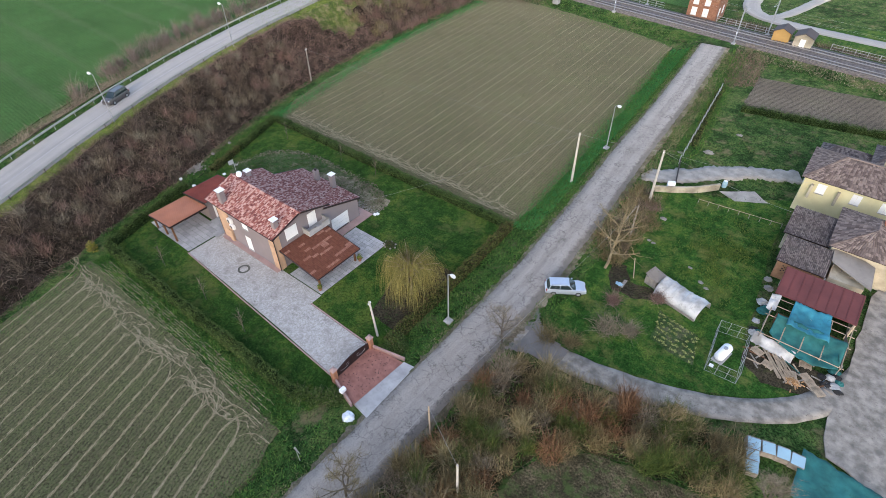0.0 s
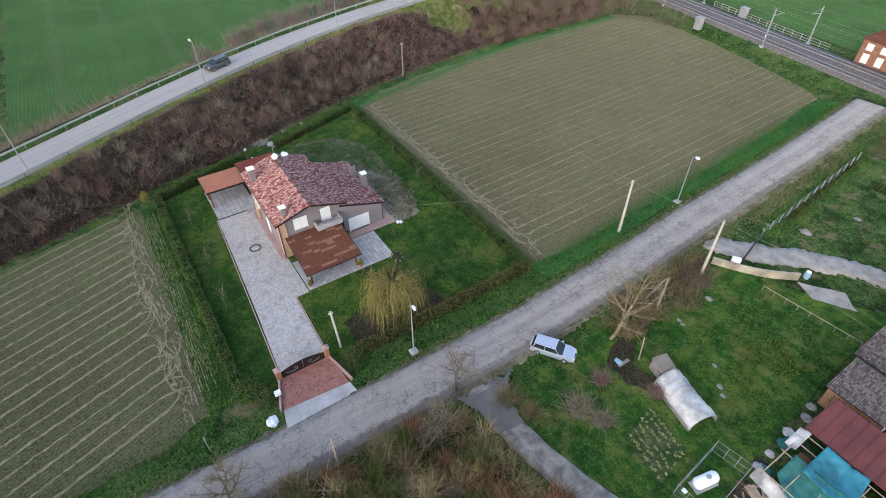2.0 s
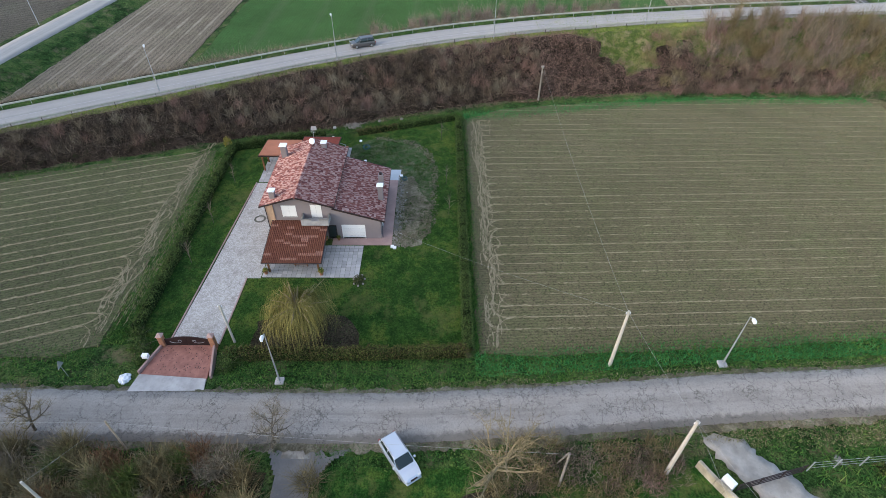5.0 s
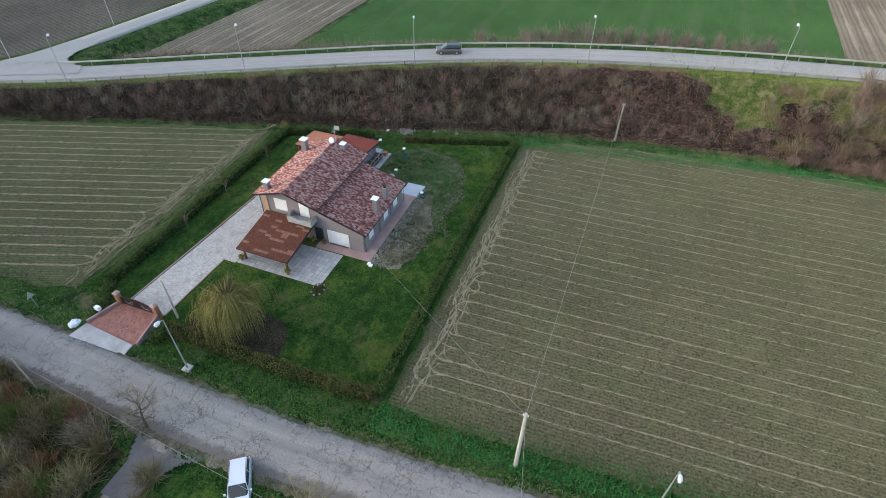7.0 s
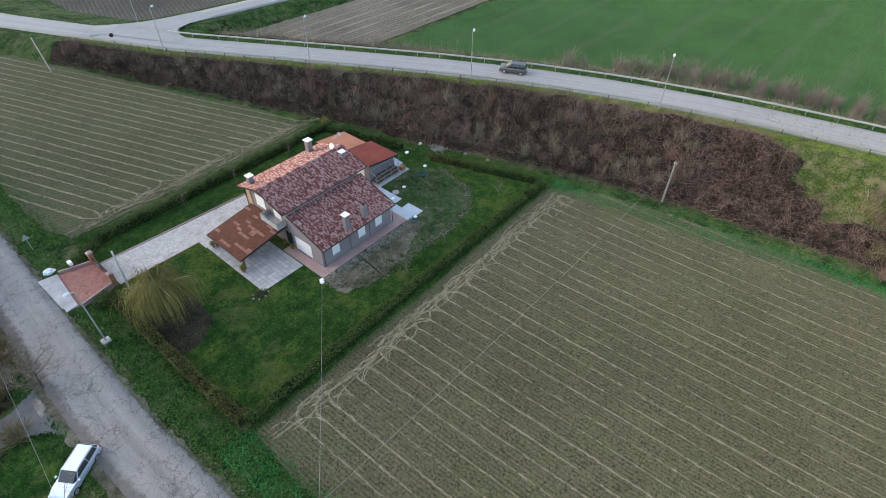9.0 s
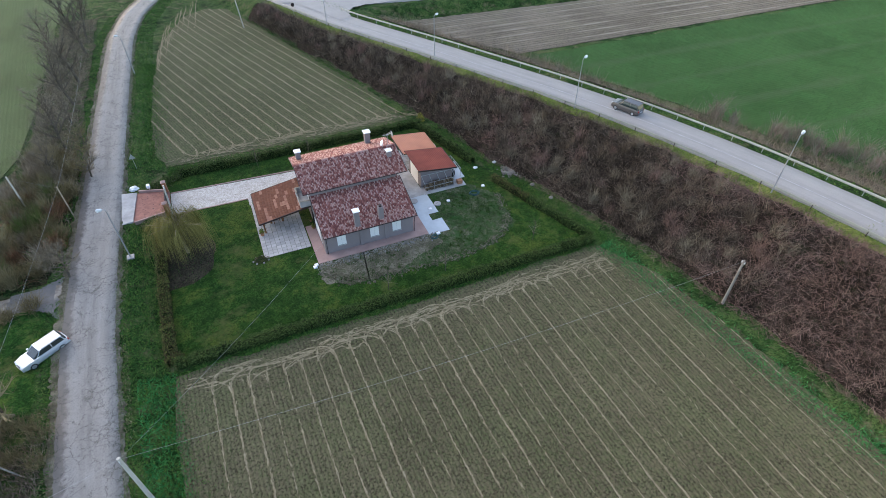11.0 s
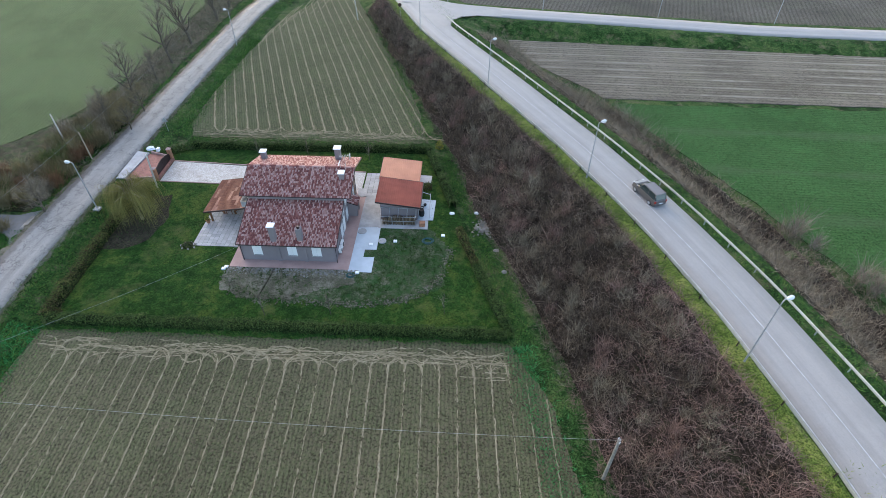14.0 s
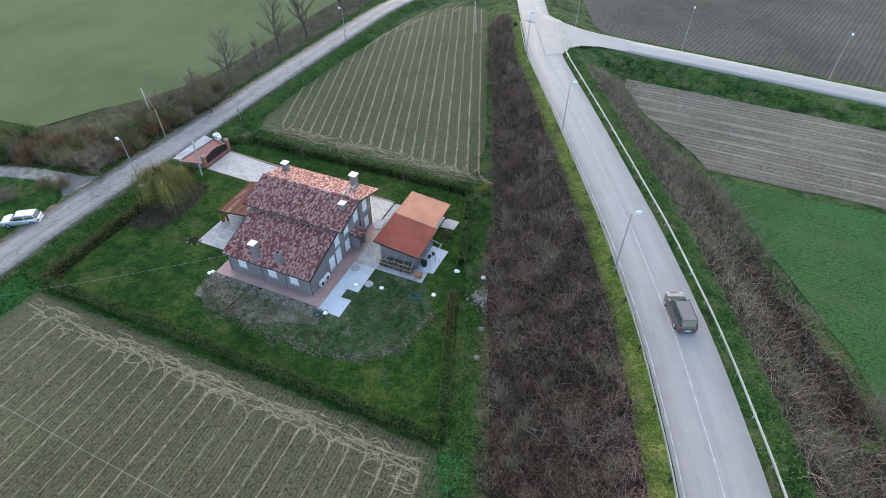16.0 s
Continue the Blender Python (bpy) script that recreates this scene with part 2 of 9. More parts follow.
# litter brown, darkened further for the shade under the thicket's stems
M["litter"] = grass_mat("shade_dark_leaf_litter", (0.016, 0.018, 0.009), (0.036, 0.036, 0.017), (0.080, 0.062, 0.034), 0.25, (0.035, 0.075, 0.02), 0.55)

# ---- helpers for shapes ----
def mesh_np(name, verts, faces, mats, smooth=False):
    """A mesh from arrays; faces all have the same number of corners."""
    v = np.asarray(verts, dtype=np.float32).reshape(-1, 3)
    f = np.asarray(faces, dtype=np.int32)
    me = bpy.data.meshes.new(name)
    me.vertices.add(len(v))
    me.vertices.foreach_set("co", v.ravel())
    me.loops.add(f.size)
    me.loops.foreach_set("vertex_index", f.ravel())
    me.polygons.add(len(f))
    me.polygons.foreach_set("loop_start", np.arange(0, f.size, f.shape[1], dtype=np.int32))
    me.polygons.foreach_set("loop_total", np.full(len(f), f.shape[1], dtype=np.int32))
    if smooth:
        me.polygons.foreach_set("use_smooth", np.ones(len(f), dtype=bool))
    me.materials.append(mats)
    me.update(calc_edges=True)
    me.validate()
    return me


def part(name, bm, material, parent=None, label="", smooth=False):
    """Link a bmesh as one mesh object under a thing or a part."""
    me = bpy.data.meshes.new(name)
    if smooth:
        for f in bm.faces:
            f.smooth = True
    bm.to_mesh(me)
    bm.free()
    me.materials.append(material)
    ob = new(name, me)
    if parent is not None:
        ob.parent = parent
    if label:
        ob["label"] = label
    return ob


def thing(name, label, category, at=(0, 0, 0), turn=0.0, group="", kind=""):
    ob = new(name)
    ob.empty_display_size = 0.2
    ob.matrix_basis = pose(at[0], at[1], at[2], 0, 0, turn)
    return tagged(ob, label, category, group, kind)


def box(bm, x0, x1, y0, y1, z0, z1, m=None, bevel=0.0):
    r = bmesh.ops.create_cube(bm, size=1.0, matrix=(m or Matrix()) @ Matrix.Translation(((x0 + x1) / 2, (y0 + y1) / 2, (z0 + z1) / 2)) @ Matrix.Diagonal((x1 - x0, y1 - y0, z1 - z0, 1)))
    if bevel:
        es = list({e for v in r["verts"] for e in v.link_edges})
        bmesh.ops.bevel(bm, geom=es, offset=bevel, segments=1, affect="EDGES")
    return bm


def boxes(*dims, bevel=0.0):
    bm = bmesh.new()
    for d in dims:
        box(bm, *d, bevel=bevel)
    return bm


def prism(bm, outline, a, b, axis="x"):
    """Extrude an outline of pairs along an axis from a to b."""
    def at(p, s):
        return {"x": (s, p[0], p[1]), "y": (p[0], s, p[1]), "z": (p[0], p[1], s)}[axis]
    lo = [bm.verts.new(at(p, a)) for p in outline]
    hi = [bm.verts.new(at(p, b)) for p in outline]
    n = len(outline)
    bm.faces.new(lo[::-1])
    bm.faces.new(hi)
    for i in range(n):
        bm.faces.new((lo[i], lo[(i + 1) % n], hi[(i + 1) % n], hi[i]))
    bmesh.ops.recalc_face_normals(bm, faces=bm.faces[:])
    return bm


def tube(bm, pts, radii, sides=8):
    """A tapered tube through points."""
    pts = [Vector(p) for p in pts]
    rings = []
    for i, p in enumerate(pts):
        d = (pts[min(i + 1, len(pts) - 1)] - pts[max(i - 1, 0)]).normalized()
        q = d.to_track_quat("Z", "Y")
        r = radii[i] if isinstance(radii, (list, tuple)) else radii
        rings.append([bm.verts.new(p + q @ Vector((r * math.cos(2 * math.pi * k / sides), r * math.sin(2 * math.pi * k / sides), 0))) for k in range(sides)])
    for a, b in zip(rings, rings[1:]):
        for k in range(sides):
            bm.faces.new((a[k], a[(k + 1) % sides], b[(k + 1) % sides], b[k]))
    bm.faces.new(rings[0][::-1])
    bm.faces.new(rings[-1])
    return bm


def tubes(lines, radius, sides=6):
    bm = bmesh.new()
    for pts in lines:
        tube(bm, pts, radius, sides)
    return bm


# ---- lie of the land ----
YARD, FARM = -0.45, 0.0
LANE = [(-25.5, -76), (-19.5, -60), (-17.2, -45), (-16.6, -25), (-16.1, -5), (-15.8, 12), (-15.5, 25), (-15.4, 40), (-16.2, 55), (-17.4, 70), (-18.4, 90), (-19.6, 105), (-20.8, 121)]
MAIN = [(-36, -96), (-45.5, -70), (-51.6, -53), (-60.3, -29), (-71.9, -5), (-82.6, 18), (-88.2, 32), (-92.6, 46), (-96.0, 62), (-98.2, 80), (-99.6, 100), (-100.5, 140), (-101.5, 220), (-104, 420)]
SIDE = [(-53, -49), (-62, -43.5), (-75, -41.8), (-100, -40), (-130, -37.5), (-175, -35), (-260, -30), (-500, -15)]
JOIN = [(-25.5, -76), (-30.5, -83), (-36, -90)]


def zlane(y):
    return 0.12 + 0.008 * np.maximum(0, np.asarray(y, dtype=float) - 12)


def zmain(y):
    y = np.asarray(y, dtype=float)
    return np.clip(4.10 + 0.037 * y, 1.4, 9.3)


def zside(x):
    return np.clip(2.4 + (np.asarray(x, dtype=float) + 60) * 0.022, 0.9, 2.4)


def polyline(pts, step=1.0):
    """Points along a smooth line through pts."""
    p = np.array(pts, dtype=float)
    seg = np.r_[0, np.cumsum(np.hypot(*np.diff(p, axis=0).T))]
    t = np.arange(0, seg[-1], step)
    t = np.r_[t, seg[-1]]
    out = np.c_[np.interp(t, seg, p[:, 0]), np.interp(t, seg, p[:, 1])]
    k = max(1, int(9 / step)) | 1
    pad = np.pad(out, ((k // 2, k // 2), (0, 0)), mode="reflect", reflect_type="odd")
    return np.c_[np.convolve(pad[:, 0], np.ones(k) / k, "valid"), np.convolve(pad[:, 1], np.ones(k) / k, "valid")]


def nearest(px, py, line):
    """Signed distance (positive to the line's right) and the nearest point's index."""
    q = np.c_[px.ravel(), py.ravel()]
    best = np.full(len(q), 1e9)
    idx = np.zeros(len(q), dtype=int)
    for i in range(len(line)):
        d = np.hypot(q[:, 0] - line[i, 0], q[:, 1] - line[i, 1])
        m = d < best
        best[m], idx[m] = d[m], i
    tan = np.gradient(line, axis=0)
    side = tan[idx, 0] * (q[:, 1] - line[idx, 1]) - tan[idx, 1] * (q[:, 0] - line[idx, 0])
    return (best * np.where(side < 0, 1, -1)).reshape(px.shape), idx.reshape(px.shape)


def smooth01(a, b, x):
    """0 at a, 1 at b, with soft ends."""
    t = np.clip((x - a) / (b - a), 0, 1)
    return t * t * (3 - 2 * t)


LANE_L, MAIN_L, SIDE_L = polyline(LANE, 2.0), polyline(MAIN, 2.0), polyline(SIDE, 2.0)


def near_edge(y):
    """Width of the bank on the house's side, from the middle of the main road."""
    return np.interp(y, [-57, -38, -20, -5, 5, 17, 25, 35], [9.8, 10.1, 10.6, 12.3, 13.6, 14.9, 16.9, 17.3])


def rail_y(x):
    return 132.6 - 0.142 * (np.asarray(x, dtype=float) + 40)


def height(x, y):
    x, y = np.asarray(x, dtype=float), np.asarray(y, dtype=float)
    dl, il = nearest(x, y, LANE_L)
    base = np.where(dl > 0, YARD + (FARM - YARD) * smooth01(3, 6, dl), YARD)
    w = smooth01(6.5, 3.1, np.abs(dl))
    z = base * (1 - w) + zlane(LANE_L[il, 1]) * w
    dr = np.abs(y - rail_y(x))
    w = smooth01(9.5, 5.0, dr)
    z = z * (1 - w) + 1.0 * w
    dm, im = nearest(x, y, MAIN_L)
    w = np.where(dm > 0, smooth01(near_edge(y) + 0.3, 5.2, dm), smooth01(15.0, 5.0, -dm))
    w = w * np.clip((dr - 6) / 8, 0, 1)
    z = z * (1 - w) + (zmain(MAIN_L[im, 1]) - 0.05) * w
    ds, js = nearest(x, y, SIDE_L)
    w = smooth01(9.5, 4.2, np.abs(ds)) * smooth01(3.0, 9.0, np.abs(dm))
    z = np.maximum(z, z * (1 - w) + (zside(SIDE_L[js, 0]) - 0.05) * w)
    return z


def grid_axis(a, b, step, reach):
    inner = np.arange(a, b + step / 2, step)
    out, d, v = [], step * 2, b
    while v < reach:
        v += d
        d *= 1.6
        out.append(v)
    lo, d, v = [], step * 2, a
    while v > -reach:
        v -= d
        d *= 1.6
        lo.append(v)
    return np.r_[lo[::-1], inner, out]


gx, gy = grid_axis(-178, 48, 1.1, 4200), grid_axis(-110, 190, 1.1, 4200)
GX, GY = np.meshgrid(gx, gy)
GZ = height(GX, GY)
GZ += 0.05 * np.sin(GX * 1.9 + 1.3 * np.sin(GY * 0.7)) * np.sin(GY * 1.7)
ny, nx = GX.shape
ids = np.arange(nx * ny).reshape(ny, nx)
quads = np.stack([ids[:-1, :-1], ids[:-1, 1:], ids[1:, 1:], ids[1:, :-1]], -1).reshape(-1, 4)
ground = new("ground", mesh_np("ground", np.stack([GX, GY, GZ - 0.10], -1), quads, M["grass_rough"], True))
tagged(ground, "rough winter grass with dry brown patches between roads and fields", "ground", kind="structure")


def sheet(name, outline, z, mat, label, category, thick=0.12, step=0.0, kind="structure", wobble=0.0):
    """A flat patch of ground with a soft, uneven edge."""
    pts = []
    n = len(outline)
    for i in range(n):
        a, b = Vector(outline[i]), Vector(outline[(i + 1) % n])
        k = max(1, int((b - a).length / step)) if step else 1
        for j in range(k):
            p = a.lerp(b, j / k)
            if wobble:
                p += Vector((noise.noise((p.x * 0.45, p.y * 0.45, 3)) + 0.6 * noise.noise((p.x * 2.1, p.y * 2.1, 5)), noise.noise((p.x * 0.45, p.y * 0.45, 9)) + 0.6 * noise.noise((p.x * 2.1, p.y * 2.1, 11)))) * wobble * 0.8
            pts.append(p)
    bm = bmesh.new()
    vs = [bm.verts.new((p.x, p.y, z)) for p in pts]
    f = bm.faces.new(vs)
    f.normal_update()
    bmesh.ops.triangulate(bm, faces=[f])
    r = bmesh.ops.extrude_face_region(bm, geom=bm.faces[:])
    bmesh.ops.translate(bm, vec=(0, 0, -thick), verts=[v for v in r["geom"] if isinstance(v, bmesh.types.BMVert)])
    bmesh.ops.recalc_face_normals(bm, faces=bm.faces[:])
    return tagged(part(name, bm, mat), label, category, kind=kind)


def ribbon(name, line, w_left, w_right, zf, mat, label, category, edge=0.0, seed=0, across=4):
    """A road surface along a line; its edges may be ragged."""
    tan = np.gradient(line, axis=0)
    tan /= np.hypot(tan[:, 0], tan[:, 1])[:, None]
    nrm = np.c_[tan[:, 1], -tan[:, 0]]
    rows = []
    for i, (p, q) in enumerate(zip(line, nrm)):
        l = w_left + edge * (0.5 * noise.noise((p[0] * 0.6, p[1] * 0.6, seed)) + 0.6 * noise.noise((p[0] * 2.3, p[1] * 2.3, seed)) + 0.5 * noise.noise((p[0] * 7.0, p[1] * 7.0, seed)))
        r = w_right + edge * (0.5 * noise.noise((p[0] * 0.6, p[1] * 0.6, seed + 7)) + 0.6 * noise.noise((p[0] * 2.3, p[1] * 2.3, seed + 7)) + 0.5 * noise.noise((p[0] * 7.0, p[1] * 7.0, seed + 7)))
        ks = np.linspace(-l, r, across + 1)
        row = [(p[0] + q[0] * k, p[1] + q[1] * k, float(zf(p[0], p[1]))) for k in ks]
        rows.append([(row[0][0], row[0][1], row[0][2] - 0.25)] + row + [(row[-1][0], row[-1][1], row[-1][2] - 0.25)])
    v = np.array(rows)
    m = v.shape[1]
    ii = np.arange(v.shape[0] * m).reshape(v.shape[0], m)
    f = np.stack([ii[:-1, :-1], ii[:-1, 1:], ii[1:, 1:], ii[1:, :-1]], -1).reshape(-1, 4)
    me = mesh_np(name, v, f, mat)
    run = np.r_[0, np.cumsum(np.hypot(*np.diff(line, axis=0).T))]
    cross = np.r_[-w_left, np.linspace(-w_left, w_right, m - 2), w_right]
    uv = np.stack(np.broadcast_arrays(cross[None, :], run[:, None]), -1).reshape(-1, 2)
    me.uv_layers.new(name="road").data.foreach_set("uv", uv[f.ravel()].astype(np.float32).ravel())
    ob = new(name, me)
    return tagged(ob, label, category, kind="structure")


# ---- fields and lawn ----
FIELD_A = [(-23.0, 47.4), (-71.3, 47.4), (-74.6, 54), (-76.2, 61.5), (-77.6, 72), (-78.3, 82.5), (-79.3, 95), (-79.8, 122.4), (-74.2, 127.0), (-55.7, 125.3), (-38, 122.0), (-28.5, 118.8), (-26, 100), (-24, 76), (-22.8, 55)]
FIELD_B = [(-24.0, 9.0), (-60.9, 9.4), (-57.5, -4.9), (-52.3, -20.2), (-46.3, -37.5), (-39.8, -56.6), (-35, -59), (-29.6, -55), (-24.5, -40), (-22.6, -21), (-22.0, -5), (-22.4, 5)]
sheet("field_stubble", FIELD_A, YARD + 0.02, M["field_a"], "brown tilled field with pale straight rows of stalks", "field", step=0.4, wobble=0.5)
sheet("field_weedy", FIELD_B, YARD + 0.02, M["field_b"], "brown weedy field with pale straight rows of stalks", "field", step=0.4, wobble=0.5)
sheet("lawn", [(-23.2, 12.0), (-61.2, 11.6), (-71.6, 46.6), (-23.2, 46.6)], YARD + 0.02, M["lawn"], "dark green mown lawn around the house", "lawn")


def beside(line, d, y0, y1, every=4):
    """Points along a line's side, d metres to its right."""
    tan = np.gradient(line, axis=0)
    tan /= np.hypot(tan[:, 0], tan[:, 1])[:, None]
    q = np.c_[line[:, 0] + tan[:, 1] * d, line[:, 1] - tan[:, 0] * d]
    return [tuple(p) for p in q[(q[:, 1] > y0) & (q[:, 1] < y1)][::every]]


def far_edge(y):
    """Width of the far bank, from the middle of the main road."""
    return np.interp(y, [-28, -15, -2, 10, 34, 58], [12.5, 13.8, 17.8, 17.8, 20.0, 22.2])


def crop_edge(y0, y1):
    tan = np.gradient(MAIN_L, axis=0)
    tan /= np.hypot(tan[:, 0], tan[:, 1])[:, None]
    d = far_edge(MAIN_L[:, 1])
    q = np.c_[MAIN_L[:, 0] - tan[:, 1] * d, MAIN_L[:, 1] + tan[:, 0] * d]
    return [tuple(p) for p in q[(q[:, 1] > y0) & (q[:, 1] < y1)]]


sheet("field_crop", crop_edge(-6.6, 102) + [(-420, 116), (-420, -1)], YARD + 0.02, M["crop"], "green field of young winter crop", "field", step=3, wobble=0.6)
sheet("field_ploughed", [(-75.2, -33.0)] + crop_edge(-28, -6.6) + [(-420, -1.0), (-420, -22), (-130, -30.3), (-100, -32.2)], YARD + 0.02, M["ploughed"], "brown ploughed field with pale streaks", "field", step=3, wobble=0.4)
sheet("field_dark", [(-58, -66), (-70, -50.5), (-100, -48.5), (-175, -43), (-420, -26), (-420, -300), (-60, -300)], YARD + 0.02, M["ploughed_dark"], "dark bare ploughed field beyond the side road", "field", step=4, wobble=0.5)
sheet("field_pale", [(-119.5, 100.2), (-420, 114.5), (-420, 190), (-125, 128)], YARD + 0.06, M["ploughed"], "pale brown ploughed field beyond the crop", "field", step=4, wobble=0.4)
sheet("field_yellow_crop", [(8.0, 23), (4.0, 15), (-1.0, 7), (-4.0, -1), (-4.5, -15), (-4.2, -33), (-4.2, -60), (-8, -110), (60, -300), (300, -300), (300, 20), (30, 24)], FARM + 0.02, M["crop_y"], "yellowish green field of young crop", "field", step=3, wobble=0.8)

# ---- roads ----
def offset_path(line, d):
    tan = np.gradient(line, axis=0)
    tan /= np.hypot(tan[:, 0], tan[:, 1])[:, None]
    return np.c_[line[:, 0] + tan[:, 1] * d, line[:, 1] - tan[:, 0] * d]



ribbon("lane_shoulder", polyline(LANE, 0.3), 2.85, 3.15, lambda x, y: zlane(y) + 0.015, M["dirt"], "bare worn edge of earth and crumbled asphalt beside the lane", "road", 0.5, 41)
ribbon("lane", polyline(LANE, 0.25), 2.45, 2.5, lambda x, y: zlane(y) + 0.05, M["lane"], "narrow cracked grey asphalt lane with crumbling edges", "road", 0.16, 3)
ribbon("lane_mouth", polyline(JOIN + [(-40, -98)], 2.0), 3.0, 3.0, lambda x, y: 0.17 + max(0, min(1, (-78 - y) / 18)) * 1.1, M["lane"], "cracked asphalt mouth of the lane at the junction", "road", 0.3, 5)
ribbon("main_road", MAIN_L, 3.15, 3.15, lambda x, y: zmain(y) + 0.02, M["main_road"], "pale worn asphalt country road on an embankment", "road", 0.05, 8)
ribbon("main_verge", offset_path(MAIN_L, 4.35)[24:150], 1.0, 1.15, lambda x, y: zmain(y) - 0.03, M["verge_yellow"], "yellow-green grass strip between road and bank", "verge", 0.5, 51)
ribbon("side_road", SIDE_L, 2.9, 2.9, lambda x, y: zside(x) + 0.015, M["main_road"], "pale asphalt side road", "road", 0.05, 9)
FARM_ROAD = [(-14.0, 31.4), (-10, 31.2), (-5.5, 31.6), (0, 32.7), (4.5, 34.2), (9.8, 36.9), (13.6, 40.3), (16.2, 44.5), (17.6, 50), (18.2, 57), (18.4, 66), (18.6, 80)]
ribbon("farm_track", polyline(FARM_ROAD, 1.0), 1.25, 1.25, lambda x, y: 0.11 + 0.12 * max(0, min(1, (-9 - x) / 4)), M["gravel_lane"], "grey gravel farm track with worn edges", "road", 0.18, 11)
sheet("farm_yard", [(15.2, 40.2), (15.6, 46), (16.0, 60), (16.0, 84), (60, 84), (60, 38), (24, 34), (15.5, 36)], FARM + 0.125, M["gravel_lane"], "pale gravel farmyard", "yard", step=1.5, wobble=0.6)


def grid_patch(name, outline, step, zf, mat, label, category):
    """A surface that follows the land inside an outline."""
    P = np.array(outline, dtype=float)
    xs, ys = np.arange(P[:, 0].min(), P[:, 0].max() + step, step), np.arange(P[:, 1].min(), P[:, 1].max() + step, step)
    X, Y = np.meshgrid(xs, ys)
    ins = np.zeros(X.shape, dtype=bool)
    for (x1, y1), (x2, y2) in zip(P, np.roll(P, -1, 0)):
        c = (y1 > Y) != (y2 > Y)
        ins ^= c & (X < (x2 - x1) * (Y - y1) / (y2 - y1 + 1e-9) + x1)
    ii = np.arange(X.size).reshape(X.shape)
    q = np.stack([ii[:-1, :-1], ii[:-1, 1:], ii[1:, 1:], ii[1:, :-1]], -1)
    q = q[ins[:-1, :-1] & ins[1:, :-1] & ins[:-1, 1:] & ins[1:, 1:]]
    return tagged(new(name, mesh_np(name, np.stack([X, Y, zf(X, Y)], -1).reshape(-1, 3), q.reshape(-1, 4), mat)), label, category, kind="structure")


grid_patch("track_mouth", [(-13.7, 27.4), (-12.2, 28.9), (-10.2, 29.8), (-7.2, 30.0), (-6.9, 32.9), (-9.2, 33.1), (-11.3, 34.4), (-12.6, 36.6), (-13.7, 38.2)], 0.2, lambda x, y: 0.15 + 0.06 * np.clip((-9 - x) / 4, 0, 1.4), M["dark_patch"], "flared dark asphalt mouth of the farm track", "road")


def z_mouth(x, y):
    w = smooth01(3, 13, -nearest(x, y, MAIN_L)[0])
    return np.maximum((zmain(y) * (1 - w) + zside(x) * w) + 0.10, height(x, y) + 0.03)


grid_patch("junction", [(-60.3, -28.5), (-63.1, -30.5), (-63.9, -34.5), (-65.6, -37.2), (-69, -38.8), (-74, -38.9), (-74, -44.4), (-62, -46.5), (-55, -53), (-51, -53)], 0.4, z_mouth, M["main_road"], "pale asphalt mouth of the side road with a rounded corner", "road")

# ---- materials of the house and yard ----
M["wall_taupe"] = plain("taupe_plaster", (0.222, 0.188, 0.185), 0.9, vary=0.10, scale=0.8, bump=0.1)
M["wall_peach"] = plain("peach_brick_facing", (0.46, 0.30, 0.19), 0.85, vary=0.18, scale=3)
M["white_paint"] = plain("white_painted_wood", (0.74, 0.73, 0.70), 0.6, vary=0.06, scale=2)
M["white_cap"] = plain("white_cap_slab", (0.78, 0.79, 0.80), 0.6, vary=0.06, scale=2)
M["dark_metal"] = plain("dark_brown_metal", (0.040, 0.026, 0.024), 0.45, 0.3, 0.2, 4)
M["timber"] = plain("stained_timber", (0.16, 0.075, 0.032), 0.7, vary=0.3, scale=5)
M["pale_timber"] = plain("weathered_pale_timber", (0.38, 0.30, 0.21), 0.85, vary=0.3, scale=5)
M["grey_timber"] = plain("silvered_timber", (0.25, 0.225, 0.19), 0.9, vary=0.3, scale=5)
M["paver_pink"] = plain("pinkish_paving", (0.35, 0.235, 0.205), 0.8, vary=0.15, scale=2)
M["paver_red"] = plain("terracotta_setts", (0.285, 0.130, 0.100), 0.85, vary=0.25, scale=4, bump=0.3)
M["paver_grey"] = Nodes("grey_paving_slab", 0.85)
_n = M["paver_grey"]
_c = _n.mix(_n.random(), (0.30, 0.30, 0.29), (0.44, 0.43, 0.42))
_c = _n.mix(_n.math("MULTIPLY", _n.noise(4.0, 4), 0.5), _c, (0.24, 0.24, 0.23))
M["paver_grey"] = _n.done(_c)
M["joint"] = plain("dark_joint", (0.12, 0.12, 0.10), 0.95, vary=0.3, scale=3)
_n = Nodes("pale_driveway_setts", 0.75, 0, 0.2)
_c = _n.ramp(_n.voronoi(7.0, out="Color"), [(0.1, (0.32, 0.300, 0.270)), (0.5, (0.42, 0.400, 0.368)), (0.9, (0.49, 0.470, 0.438))])
_c = _n.mix(_n.ramp(_n.voronoi(7.0, "DISTANCE_TO_EDGE"), [(0.0, 0.6), (0.09, 0.0)]), _c, (0.15, 0.14, 0.12))
_c = _n.mix(_n.ramp(_n.noise(0.8, 6, 0.75), [(0.5, 0.0), (0.66, 0.55)]), _c, (0.20, 0.18, 0.15))
_c = _n.mix(_n.ramp(_n.noise(1.9, 6, 0.8), [(0.60, 0.0), (0.68, 0.7)]), _c, (0.10, 0.09, 0.06))
_n.bump(_n.noise(9.0, 4), 0.4, 0.02)
M["drive"] = _n.done(_c)
M["glass"] = plain("dark_window_glass", (0.02, 0.03, 0.03), 0.08, vary=0.05, scale=1, bump=0.0, spec=0.6)
